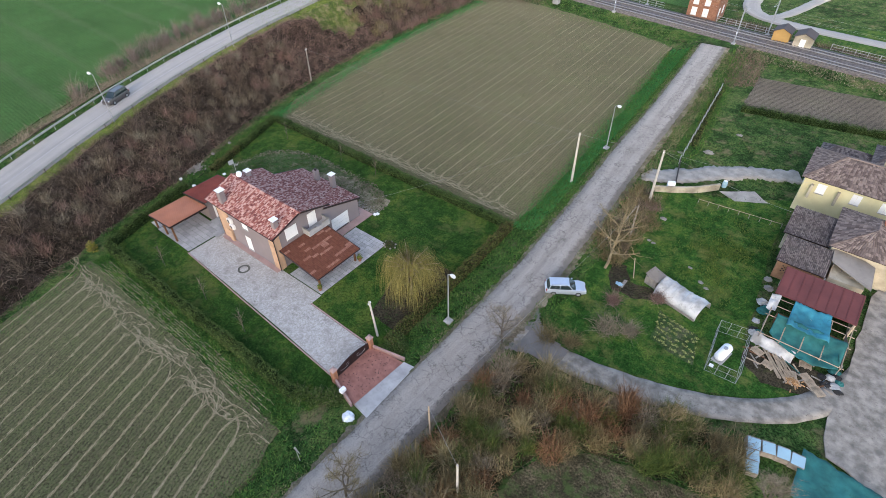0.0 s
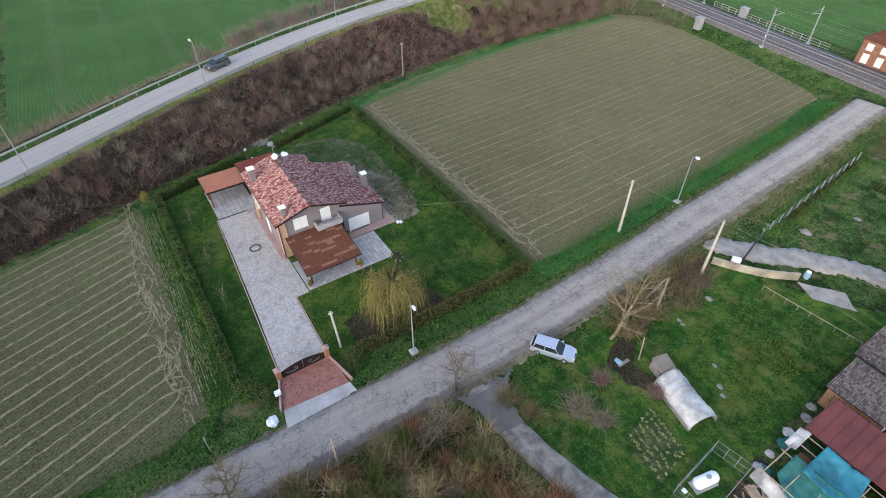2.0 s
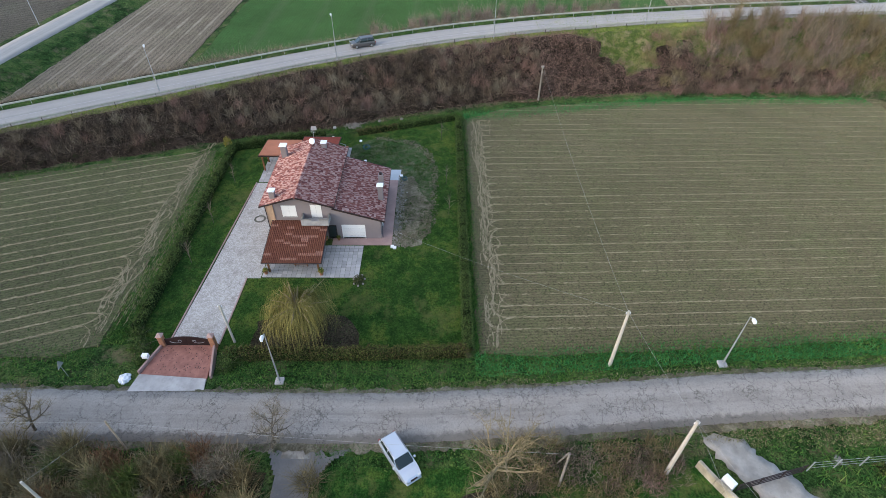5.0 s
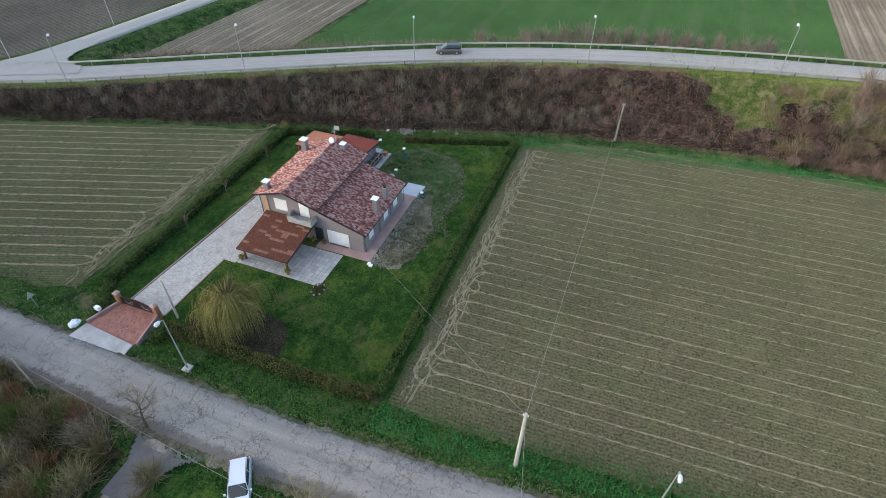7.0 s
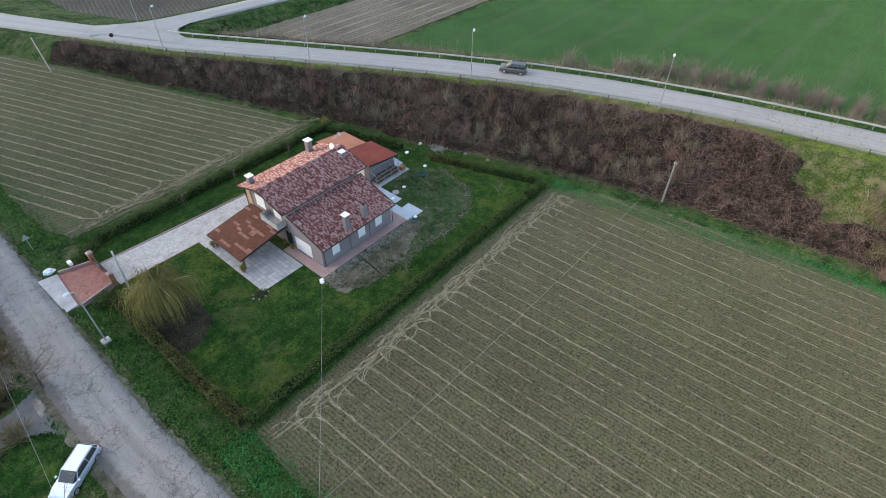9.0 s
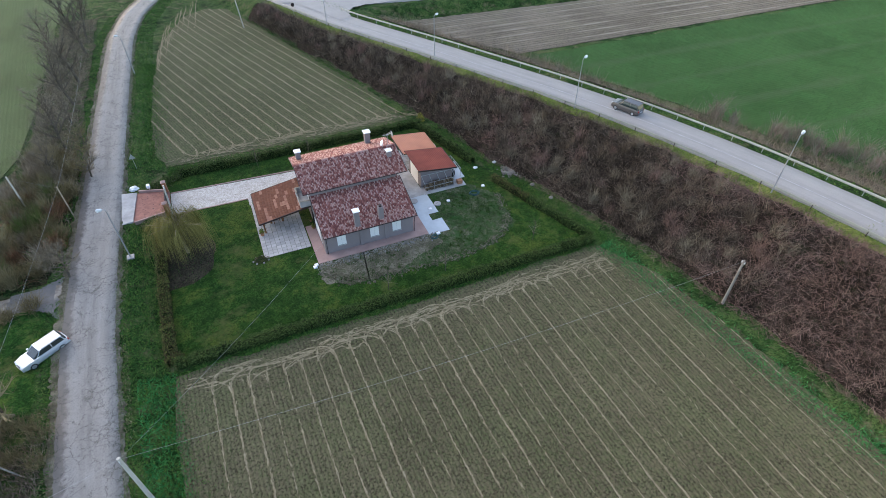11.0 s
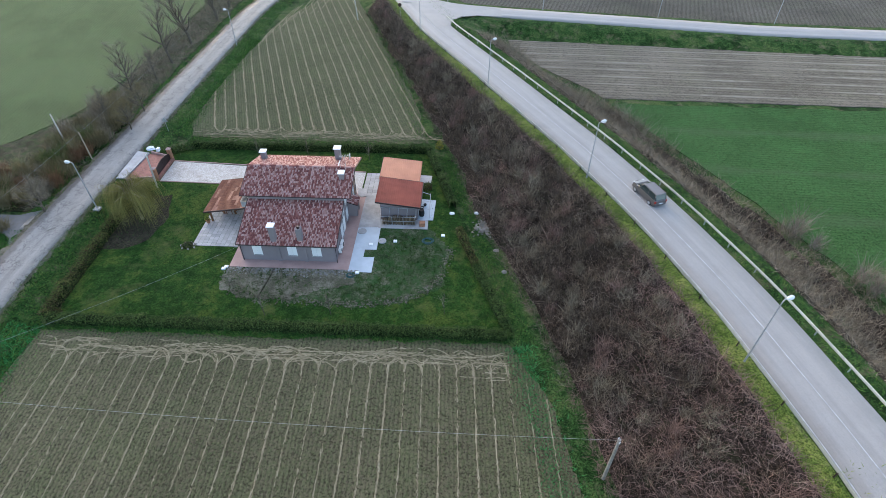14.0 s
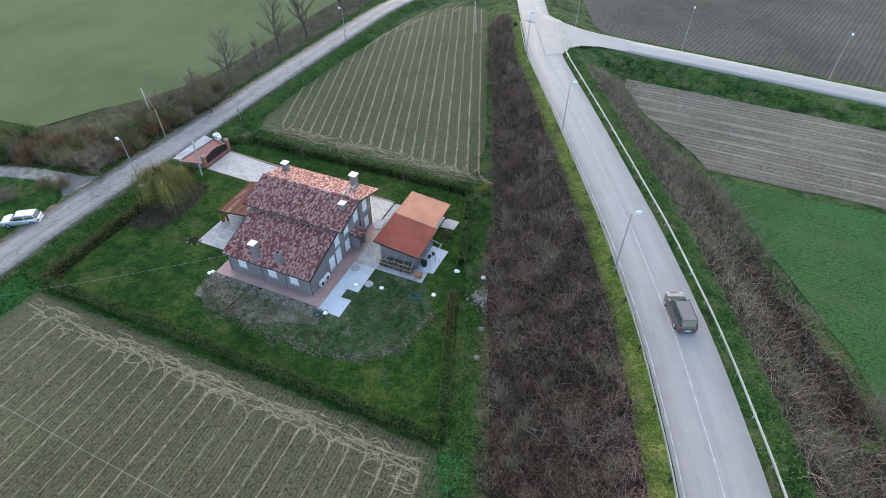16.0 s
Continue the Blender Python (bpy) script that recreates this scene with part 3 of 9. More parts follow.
M["brick"] = plain("orange_brick", (0.36, 0.17, 0.095), 0.85, vary=0.25, scale=6, bump=0.3)
M["stone"] = plain("rough_pale_stone", (0.25, 0.235, 0.205), 0.9, vary=0.35, scale=4, bump=0.6)
M["steel"] = plain("galvanised_steel", (0.42, 0.43, 0.43), 0.5, 0.6, 0.15, 3)
M["black"] = plain("black_rubber", (0.02, 0.02, 0.02), 0.8, vary=0.2, scale=5)


def tile_mat(name, stops, rough=0.75, gloss=0.14):
    n = Nodes(name, rough, 0, gloss)
    f = n.math("ADD", n.math("MULTIPLY", n.island(), 0.75), n.math("MULTIPLY", n.noise(5.0, 3, 0.7), 0.25))
    col = n.ramp(f, stops)
    col = n.mix(n.math("MULTIPLY", n.noise(0.5, 3), 0.3), col, (0.10, 0.045, 0.04))
    n.bump(n.noise(30, 2), 0.15, 0.01)
    return n.done(col)


M["tiles"] = tile_mat("mottled_red_tiles", [(0.12, (0.125, 0.042, 0.040)), (0.36, (0.215, 0.078, 0.067)), (0.52, (0.290, 0.128, 0.110)), (0.64, (0.38, 0.225, 0.198)), (0.95, (0.50, 0.35, 0.315))])
M["tiles_brown"] = tile_mat("brown_tiles", [(0.2, (0.115, 0.042, 0.024)), (0.8, (0.155, 0.058, 0.034))], 0.7, 0.15)
M["tiles_pink"] = tile_mat("newer_pinkish_tiles", [(0.2, (0.25, 0.12, 0.085)), (0.8, (0.31, 0.165, 0.12))], 0.7, 0.15)
M["sheet_red"] = plain("dark_red_metal_sheet", (0.185, 0.044, 0.029), 0.7, 0.0, 0.2, 1.2, 0.05, 0.15)
M["sheet_orange"] = plain("orange_red_metal_sheet", (0.37, 0.140, 0.072), 0.55, 0.0, 0.14, 1.2, 0.05, 0.3)


def tiled_slope(name, corner, along, down, length, run, mat, parent, width=0.18, show=0.28, skip=None, label=""):
    """Rows of curved tiles, each a mesh island, laid on a slope."""
    corner, along, down = np.array(corner), np.array(along, dtype=float), np.array(down, dtype=float)
    along /= np.linalg.norm(along)
    down /= np.linalg.norm(down)
    up = np.cross(along, down)
    up *= np.sign(up[2])
    nu, nv = max(1, round(length / width)), max(1, round(run / show))
    width, show = length / nu, run / nv
    rng = np.random.default_rng(len(name) + nu * 7)
    cs = np.array([(-0.45, 0.0), (-0.23, 0.36), (0.23, 0.36), (0.45, 0.0)])
    V, F = [], []
    k = 0
    for i in range(nu):
        for j in range(nv):
            if skip and skip((i + 0.5) / nu, (j + 0.5) / nv):
                continue
            du, dv = rng.normal(0, 0.004), rng.normal(0, 0.006)
            for v0, lift in ((j * show + dv, 0.0), ((j + 1.12) * show + dv, 0.03)):
                for cu, cw in cs:
                    V.append(corner + along * ((i + 0.5 + cu) * width + du) + down * v0 + up * (cw * width + lift))
            for q in range(3):
                F.append((k + q, k + q + 1, k + q + 5, k + q + 4))
            F.append((k + 4, k + 5, k + 6, k + 7))
            k += 8
    ob = new(name, mesh_np(name, np.array(V), np.array(F), mat))
    ob.parent = parent
    ob["kind"] = "stuff"
    if label:
        ob["label"] = label
    return ob


def slab_roof(bm, x0, x1, ya, za, yb, zb, thick):
    """A sloping slab between two level edges, along x."""
    return prism(bm, [(ya, za), (yb, zb), (yb, zb - thick), (ya, za - thick)], x0, x1)


def shuttered_window(parent, axis, plane, out, a0, a1, z0, z1, slats=8):
    """A window with a white frame and closed louvred shutters on a wall facing along one axis."""
    def bx(p0, p1, b0, b1, c0, c1):
        q0, q1 = sorted((plane + out * p0, plane + out * p1))
        return (q0, q1, b0, b1, c0, c1) if axis == "x" else (b0, b1, q0, q1, c0, c1)
    w = new("window")
    w.parent = parent
    w["label"] = "window with closed white shutters"
    part("frame", boxes(bx(0.002, 0.05, a0 - 0.06, a0, z0 - 0.05, z1 + 0.06), bx(0.002, 0.05, a1, a1 + 0.06, z0 - 0.05, z1 + 0.06), bx(0.002, 0.05, a0, a1, z1, z1 + 0.06)), M["white_paint"], w)
    part("sill", boxes(bx(0.002, 0.12, a0 - 0.1, a1 + 0.1, z0 - 0.09, z0 - 0.03)), M["concrete"], w)
    mid = (a0 + a1) / 2
    for b0, b1 in ((a0 + 0.01, mid - 0.008), (mid + 0.008, a1 - 0.01)):
        bm = bmesh.new()
        box(bm, *bx(0.004, 0.025, b0, b1, z0, z1))
        step = (z1 - z0 - 0.12) / slats
        for s in range(slats):
            box(bm, *bx(0.02, 0.04, b0 + 0.05, b1 - 0.05, z0 + 0.06 + s * step, z0 + 0.06 + (s + 0.72) * step))
        part("shutter", bm, M["white_paint"], w)
    return w


# ---- the house ----
house = thing("house", "taupe plastered two-storey house with mottled red tiled roofs", "house", (0, 0, 0))
XF, XB, YL, YR = -40.55, -51.6, 22.9, 36.2
part("wall", prism(bmesh.new(), [(YL, YARD - 0.2), (YR, YARD - 0.2), (YR, 2.36), (30.6, 4.10), (30.6, 4.93), (26.62, 6.17), (YL, 5.03)], XB, XF), M["wall_taupe"], house, "taupe plaster walls")
part("plinth", boxes((XB - 0.03, XF + 0.03, YL - 0.03, YR + 0.03, YARD - 0.2, YARD + 0.28)), M["wall_taupe"], house)
for d in ((-41.5, XF + 0.12, YL - 0.12, YL + 0.75, YARD, 5.0), (-51.72, -49.6, YL - 0.14, YL + 0.1, YARD, 4.95), (-50.2, -49.5, YL - 0.34, YL - 0.1, YARD, 1.35)):
    part("pilaster", boxes(d, bevel=0.02), M["wall_peach"], house, "peach brick pilaster")
for x in (-45.0, -48.12):
    part("pilaster", boxes((x - 0.22, x + 0.22, YR - 0.05, YR + 0.14, YARD, 2.28), bevel=0.02), M["wall_taupe"], house)
part("pilaster", boxes((XB - 0.2, XB + 0.05, 24.75, 25.25, YARD, 5.4), bevel=0.02), M["wall_taupe"], house)

# roofs: upper gable and lower lean-to
roof_up = new("roof")
roof_up.parent = house
roof_up["label"] = "gabled roof of mottled red curved tiles"
part("deck", prism(bmesh.new(), [(22.35, 5.04), (26.62, 6.36), (30.95, 5.02), (30.95, 4.88), (26.62, 6.20), (22.35, 4.90)], -52.95, -39.75), M["dark_metal"], roof_up, "dark brown eaves boards")
tiled_slope("roof_tiles", (-52.95, 26.62, 6.38), (1, 0, 0), (0, -4.3, -1.33), 13.2, 4.5, M["tiles"], roof_up)
tiled_slope("roof_tiles", (-52.95, 26.62, 6.38), (1, 0, 0), (0, 4.36, -1.36), 13.2, 4.57, M["tiles"], roof_up)
bm = bmesh.new()
for i in range(33):
    x = -52.9 + i * 0.4
    tube(bm, [(x, 26.62, 6.40), (x + 0.44, 26.62, 6.43)], 0.13, 8)
part("ridge_tiles", bm, M["tiles"], roof_up)
for y, z in ((22.30, 4.98), (31.0, 4.97)):
    part("gutter", tubes([[(-53.0, y, z), (-39.7, y, z)]], 0.075), M["dark_metal"], roof_up)
for x in (-39.74, -52.96):
    bm = bmesh.new()
    for a, b in (((22.3, 4.98), (26.62, 6.33)), ((26.62, 6.33), (31.0, 4.97))):
        prism(bm, [(a[0], a[1] - 0.09), (b[0], b[1] - 0.09), (b[0], b[1] + 0.12), (a[0], a[1] + 0.12)], x - 0.03, x + 0.03)
    part("bargeboard", bm, M["dark_metal"], roof_up)
roof_low = new("roof")
roof_low.parent = house
roof_low["label"] = "lower lean-to roof of mottled red curved tiles"
part("deck", slab_roof(bmesh.new(), -52.0, -40.5, 36.62, 2.34, 30.5, 4.26, 0.14), M["dark_metal"], roof_low)
tiled_slope("roof_tiles", (-52.0, 30.6, 4.27), (1, 0, 0), (0, 6.1, -1.91), 11.5, 6.35, M["tiles"], roof_low)
part("gutter", tubes([[(-52.05, 36.68, 2.30), (-40.45, 36.68, 2.30)]], 0.075), M["dark_metal"], roof_low)
for x in (-40.47, -52.03):
    bm = bmesh.new()
    prism(bm, [(36.65, 2.22), (30.6, 4.12), (30.6, 4.36), (36.65, 2.46)], x - 0.03, x + 0.03)
    part("bargeboard", bm, M["dark_metal"], roof_low)
for x, y, z in ((-40.75, 36.5, 2.3), (-51.75, 36.5, 2.3), (-40.35, 22.55, 4.9), (-51.8, 22.6, 4.9)):
    part("downpipe", tubes([[(x, y, z), (x, y - 0.15 if y > 30 else y + 0.2, z - 0.3), (x, y - 0.15 if y > 30 else y + 0.2, YARD)]], 0.055), M["dark_metal"], house)

# windows and doors
shuttered_window(house, "x", XF, 1, 24.65, 26.25, 3.05, 4.6)
shuttered_window(house, "x", XF, 1, 28.1, 29.25, 2.92, 4.75, 11)
for y0, y1, z0, z1 in ((23.4, 24.25, 2.55, 4.0), (25.6, 26.45, 2.55, 4.0), (27.9, 28.75, 2.4, 3.8), (29.95, 30.75, 2.15, 3.4), (23.35, 24.15, 0.0, 1.4), (28.0, 28.8, -0.1, 1.4), (31.4, 32.3, -0.25, 1.55)):
    shuttered_window(house, "x", XB, -1, y0, y1, z0, z1)
shuttered_window(house, "y", YL, -1, -46.65, -45.75, 3.1, 4.2)
shuttered_window(house, "y", YL, -1, -46.75, -45.85, -0.25, 1.75, 11)
for x0 in (-43.05, -47.12, -49.95):
    shuttered_window(house, "y", YR, 1, x0, x0 + 0.95, 0.5, 1.95)
gd = new("garage_door")
gd.parent = house
gd["label"] = "white sectional garage door"
part("frame", boxes((XF, XF + 0.05, 31.42, 31.5, YARD, 1.78), (XF, XF + 0.05, 34.2, 34.28, YARD, 1.78), (XF, XF + 0.05, 31.42, 34.28, 1.7, 1.78)), M["white_paint"], gd)
for k in range(4):
    part("panel", boxes((XF + 0.004, XF + 0.03, 31.5, 34.2, YARD + 0.02 + k * 0.535, YARD + 0.535 + k * 0.535), bevel=0.008), M["white_paint"], gd)
ed = new("glazed_door")
ed.parent = house
ed["label"] = "dark glazed door under the balcony"
part("frame", boxes((XF + 0.004, XF + 0.06, 29.7, 29.78, YARD, 1.7), (XF + 0.004, XF + 0.06, 30.72, 30.8, YARD, 1.7), (XF + 0.004, XF + 0.06, 29.78, 30.72, 1.62, 1.7)), M["dark_metal"], ed)
part("pane", boxes((XF + 0.006, XF + 0.03, 29.78, 30.72, YARD + 0.05, 1.62)), M["glass"], ed)
bd = new("back_door")
bd.parent = house
bd["label"] = "white back door with a doormat"
part("frame", boxes((XB - 0.06, XB - 0.003, 29.95, 30.03, YARD, 1.7), (XB - 0.06, XB - 0.003, 30.87, 30.95, YARD, 1.7), (XB - 0.06, XB - 0.003, 30.03, 30.87, 1.62, 1.7)), M["white_paint"], bd)
part("leaf", boxes((XB - 0.04, XB - 0.005, 30.03, 30.87, YARD + 0.02, 1.62), bevel=0.01), M["white_paint"], bd)

# balcony
balcony = new("balcony")
balcony.parent = house
part("floor", boxes((XF, -39.25, 27.0, 30.25, 2.66, 2.86), bevel=0.02), M["concrete"], balcony)
for d in ((XF, -39.25, 27.0, 27.12, 2.86, 3.5), (XF, -39.25, 30.13, 30.25, 2.86, 3.5), (-39.37, -39.25, 27.12, 28.2, 2.86, 3.5), (-39.37, -39.25, 29.2, 30.13, 2.86, 3.5), (-39.36, -39.28, 28.2, 29.2, 2.86, 3.3)):
    part("parapet", boxes(d, bevel=0.015), M["concrete"], balcony, "pale plastered parapet")
for d in ((XF, -39.22, 26.97, 27.15, 3.5, 3.55), (XF, -39.22, 30.10, 30.28, 3.5, 3.55), (-39.40, -39.22, 27.15, 28.2, 3.5, 3.55), (-39.40, -39.22, 29.2, 30.10, 3.5, 3.55)):
    part("coping", boxes(d), M["stone"], balcony)

# chimneys
def chimney(x, y, w, base, top, capped):
    c = new("chimney")
    c.parent = house
    part("shaft", boxes((x - w / 2, x + w / 2, y - w / 2, y + w / 2, base, top - (0.24 if capped else 0.0)), bevel=0.015), M["wall_taupe"], c)
    if capped:
        for sx in (-1, 1):
            for sy in (-1, 1):
                part("cap_foot", boxes((x + sx * w * 0.36 - 0.05, x + sx * w * 0.36 + 0.05, y + sy * w * 0.36 - 0.05, y + sy * w * 0.36 + 0.05, top - 0.24, top - 0.09)), M["concrete"], c)
        part("cap", boxes((x - w * 0.68, x + w * 0.68, y - w * 0.68, y + w * 0.68, top - 0.09, top), bevel=0.02), M["white_cap"], c, "white slab cap")
    else:
        part("pot", tubes([[(x, y, top), (x, y, top + 0.25)]], w * 0.3, 10), M["dark_metal"], c)


chimney(-40.85, 23.8, 0.62, 5.2, 6.72, True)
chimney(-50.2, 23.2, 0.7, 5.0, 7.1, True)
chimney(-51.55, 28.15, 0.6, 5.6, 6.78, True)
chimney(-44.75, 35.95, 0.62, 2.4, 4.8, True)
chimney(-47.75, 35.75, 0.62, 2.5, 4.3, False)

# back entrance canopy, condensers and aerial
can = new("canopy")
can.parent = house
can["label"] = "small tiled entrance canopy with side wall"
part("deck", prism(bmesh.new(), [(XB, 1.95), (XB - 1.35, 1.45), (XB - 1.35, 1.35), (XB, 1.85)], 26.0, 27.75, "y"), M["dark_metal"], can)
tiled_slope("canopy_tiles", (XB, 26.0, 1.98), (0, 1, 0), (-1.35, 0, -0.5), 1.75, 1.42, M["tiles"], can)
part("side_wall", boxes((XB - 1.2, XB, 27.45, 27.6, YARD, 1.5)), M["wall_taupe"], can)
part("side_wall", boxes((XB - 1.2, XB, 26.1, 26.25, YARD, 1.5)), M["wall_taupe"], can)


def condenser(x, y, z, turn):
    c = thing("air_conditioner", "white outdoor air conditioning unit fixed to the wall", "air conditioner", (x, y, z), turn, "outdoor air conditioners")
    part("case", boxes((-0.17, 0.17, -0.42, 0.42, 0, 0.62), bevel=0.03), M["white_paint"], c)
    bm = bmesh.new()
    bmesh.ops.create_cone(bm, cap_ends=True, segments=20, radius1=0.24, radius2=0.24, depth=0.02, matrix=Matrix.Translation((0.18, -0.1, 0.31)) @ Matrix.Rotation(radians(90), 4, "Y"))
    part("fan_grille", bm, M["dark_metal"], c)
    for y_ in (-0.3, 0.3):
        part("bracket", boxes((-0.2, 0.15, y_ - 0.02, y_ + 0.02, -0.05, 0)), M["dark_metal"], c)


condenser(-51.82, 33.5, -0.2, 180)
condenser(-51.82, 34.5, -0.2, 180)
condenser(-49.1, 22.68, 2.85, -90)
condenser(-48.9, 22.68, 2.0, -90)

dish = thing("satellite_dish", "white satellite dish on the roof ridge", "satellite dish", (-51.2, 26.75, 6.4))
part("mast", tubes([[(0, 0, 0), (0, 0, 0.75)]], 0.025), M["steel"], dish)
bm = bmesh.new()
bmesh.ops.create_cone(bm, cap_ends=True, segments=20, radius1=0.40, radius2=0.28, depth=0.09, matrix=Matrix.Translation((0.1, 0, 0.7)) @ Matrix.Rotation(radians(65), 4, "Y"))
part("reflector", bm, M["white_cap"], dish)
part("feed_arm", tubes([[(0.1, 0, 0.45), (0.6, 0, 0.75)]], 0.015), M["steel"], dish)
aerial = thing("tv_aerial", "rooftop television aerial on a thin mast", "aerial", (-51.9, 26.9, 6.3))
part("mast", tubes([[(0, 0, 0), (0, 0, 2.0)]], 0.025), M["steel"], aerial)
part("boom", tubes([[(-0.6, -0.2, 1.85), (0.6, 0.2, 1.95)]], 0.02), M["steel"], aerial)
for k in range(7):
    s = -0.55 + k * 0.18
    part("element", tubes([[(s + 0.1, s * 0.33 - 0.28, 1.9), (s - 0.1, s * 0.33 + 0.28, 1.9)]], 0.012, 4), M["steel"], aerial)
part("reflector_grid", boxes((-0.66, -0.62, -0.35, 0.35, 1.6, 2.15)), M["steel"], aerial)

# porch
porch = thing("porch", "timber porch with a brown tiled lean-to roof patched in pink", "porch")
part("deck", prism(bmesh.new(), [(-34.1, 1.46), (-40.5, 2.44), (-40.5, 2.34), (-34.1, 1.36)], 23.24, 30.0, "y"), M["timber"], porch)


def patched(u, v):
    a = noise.noise((math.floor(u * 7) * 0.61, math.floor(v * 19) * 0.77, 2.0)) + 0.35 * noise.noise((math.floor(u * 30), math.floor(v * 18), 5.0))
    return a > 0.25 and 0.1 < v < 0.97


tiled_slope("porch_tiles", (-40.5, 23.24, 2.46), (0, 1, 0), (6.4, 0, -0.98), 6.76, 6.47, M["tiles_brown"], porch, 0.22, 0.34, patched)
tiled_slope("porch_tiles_new", (-40.5, 23.24, 2.46), (0, 1, 0), (6.4, 0, -0.98), 6.76, 6.47, M["tiles_pink"], porch, 0.22, 0.34, lambda u, v: not patched(u, v), "paler pink replacement tiles")
for y in (23.22, 30.02):
    part("bargeboard", prism(bmesh.new(), [(-34.05, 1.34), (-40.5, 2.33), (-40.5, 2.55), (-34.05, 1.56)], y - 0.03, y + 0.03, "y"), M["dark_metal"], porch)
part("gutter", tubes([[(-34.02, 23.2, 1.44), (-34.02, 30.05, 1.44)]], 0.07), M["dark_metal"], porch)
for x, y in ((-34.55, 23.75), (-34.55, 29.45)):
    part("post", boxes((x - 0.1, x + 0.1, y - 0.1, y + 0.1, YARD + 0.05, 1.4), bevel=0.01), M["timber"], porch)
part("beam", boxes((-34.66, -34.44, 23.4, 29.85, 1.18, 1.4)), M["timber"], porch)
for k in range(8):
    y = 23.5 + k * 0.9
    part("rafter", prism(bmesh.new(), [(-34.2, 1.24), (-40.5, 2.2), (-40.5, 2.34), (-34.2, 1.38)], y - 0.05, y + 0.05, "y"), M["timber"], porch)

# table and bench under the porch, pots
tab = thing("garden_table", "dark wooden garden table under the porch", "table", (-36.2, 27.2, YARD + 0.06))
part("tabletop", boxes((-0.45, 0.45, -0.9, 0.9, 0.70, 0.75), bevel=0.01), M["timber"], tab)
for sx in (-0.36, 0.36):
    for sy in (-0.8, 0.8):
        part("leg", boxes((sx - 0.04, sx + 0.04, sy - 0.04, sy + 0.04, 0, 0.70)), M["timber"], tab)


def bench(x, y):
    b = thing("garden_bench", "dark wooden bench beside the porch table", "bench", (x, y, YARD + 0.06), 0, "porch benches")
    part("seat", boxes((-0.16, 0.16, -0.85, 0.85, 0.41, 0.45)), M["timber"], b)
    for sy in (-0.7, 0.7):
        part("leg", boxes((-0.13, 0.13, sy - 0.03, sy + 0.03, 0, 0.41)), M["timber"], b)


bench(-35.5, 27.2)
bench(-36.95, 27.2)
M["terracotta"] = plain("terracotta", (0.33, 0.15, 0.08), 0.8, vary=0.2, scale=6)
M["pot_plant"] = leafy("pot_plant_leaves", [(0.2, (0.05, 0.09, 0.02)), (0.6, (0.14, 0.16, 0.03)), (0.9, (0.35, 0.30, 0.05))])
M["heather"] = leafy("border_plant_leaves", [(0.2, (0.03, 0.05, 0.02)), (0.6, (0.07, 0.07, 0.035)), (0.9, (0.16, 0.14, 0.05))])


def leaf_blob(n, rx, ry, rz, size, seed):
    """Small leaves scattered through a rounded, uneven clump."""
    rng = np.random.default_rng(seed)
    d = rng.normal(size=(n, 3))
    d /= np.linalg.norm(d, axis=1)[:, None]
    d[:, 2] = np.abs(d[:, 2])
    r = rng.uniform(0.45, 1.05, n)[:, None]
    p = d * r * np.array((rx, ry, rz))
    a = rng.normal(size=(n, 3))
    a /= np.linalg.norm(a, axis=1)[:, None]
    b = np.cross(a, rng.normal(size=(n, 3)))
    b /= np.linalg.norm(b, axis=1)[:, None]
    s = size * rng.uniform(0.6, 1.3, n)[:, None]
    v = np.stack([p - a * s * 0.5, p + b * s * 0.35, p + a * s * 0.5, p - b * s * 0.35], 1)
    return v.reshape(-1, 3), np.arange(n * 4).reshape(n, 4)


def plant_pot(x, y, size, seed):
    p = thing("flower_pot", "terracotta pot with a leafy plant on the patio", "flower pot", (x, y, YARD + 0.06), 0, "patio pots")
    bm = bmesh.new()
    tube(bm, [(0, 0, 0), (0, 0, size * 0.75), (0, 0, size * 0.76), (0, 0, size * 0.9)], [size * 0.32, size * 0.45, size * 0.52, size * 0.52], 12)
    part("pot", bm, M["terracotta"], p)
    v, f = leaf_blob(140, size * 0.7, size * 0.7, size * 1.1, size * 0.3, seed)
    v[:, 2] += size * 0.85
    o = new("plant", mesh_np("plant", v, f, M["pot_plant"]))
    o.parent = p


for x, y, s, k in ((-34.2, 23.4, 0.5, 1), (-34.1, 29.8, 0.55, 2), (-40.2, 30.95, 0.4, 3), (-40.2, 29.4, 0.4, 4)):
    plant_pot(x, y, s, k)
bush = thing("flower_bed", "low clump of plants at the patio corner", "plants", (-33.2, 34.2, YARD))
v, f = leaf_blob(500, 0.95, 0.7, 0.5, 0.14, 8)
o = new("foliage", mesh_np("foliage", v, f, M["heather"]))
o.parent = bush
bm = bmesh.new()
for k in range(7):
    bmesh.ops.create_icosphere(bm, subdivisions=1, radius=0.14, matrix=Matrix.Translation((math.cos(k * 0.9) * 0.9, math.sin(k * 0.9) * 0.65, 0.08)))
part("edging_stones", bm, M["stone"], bush)


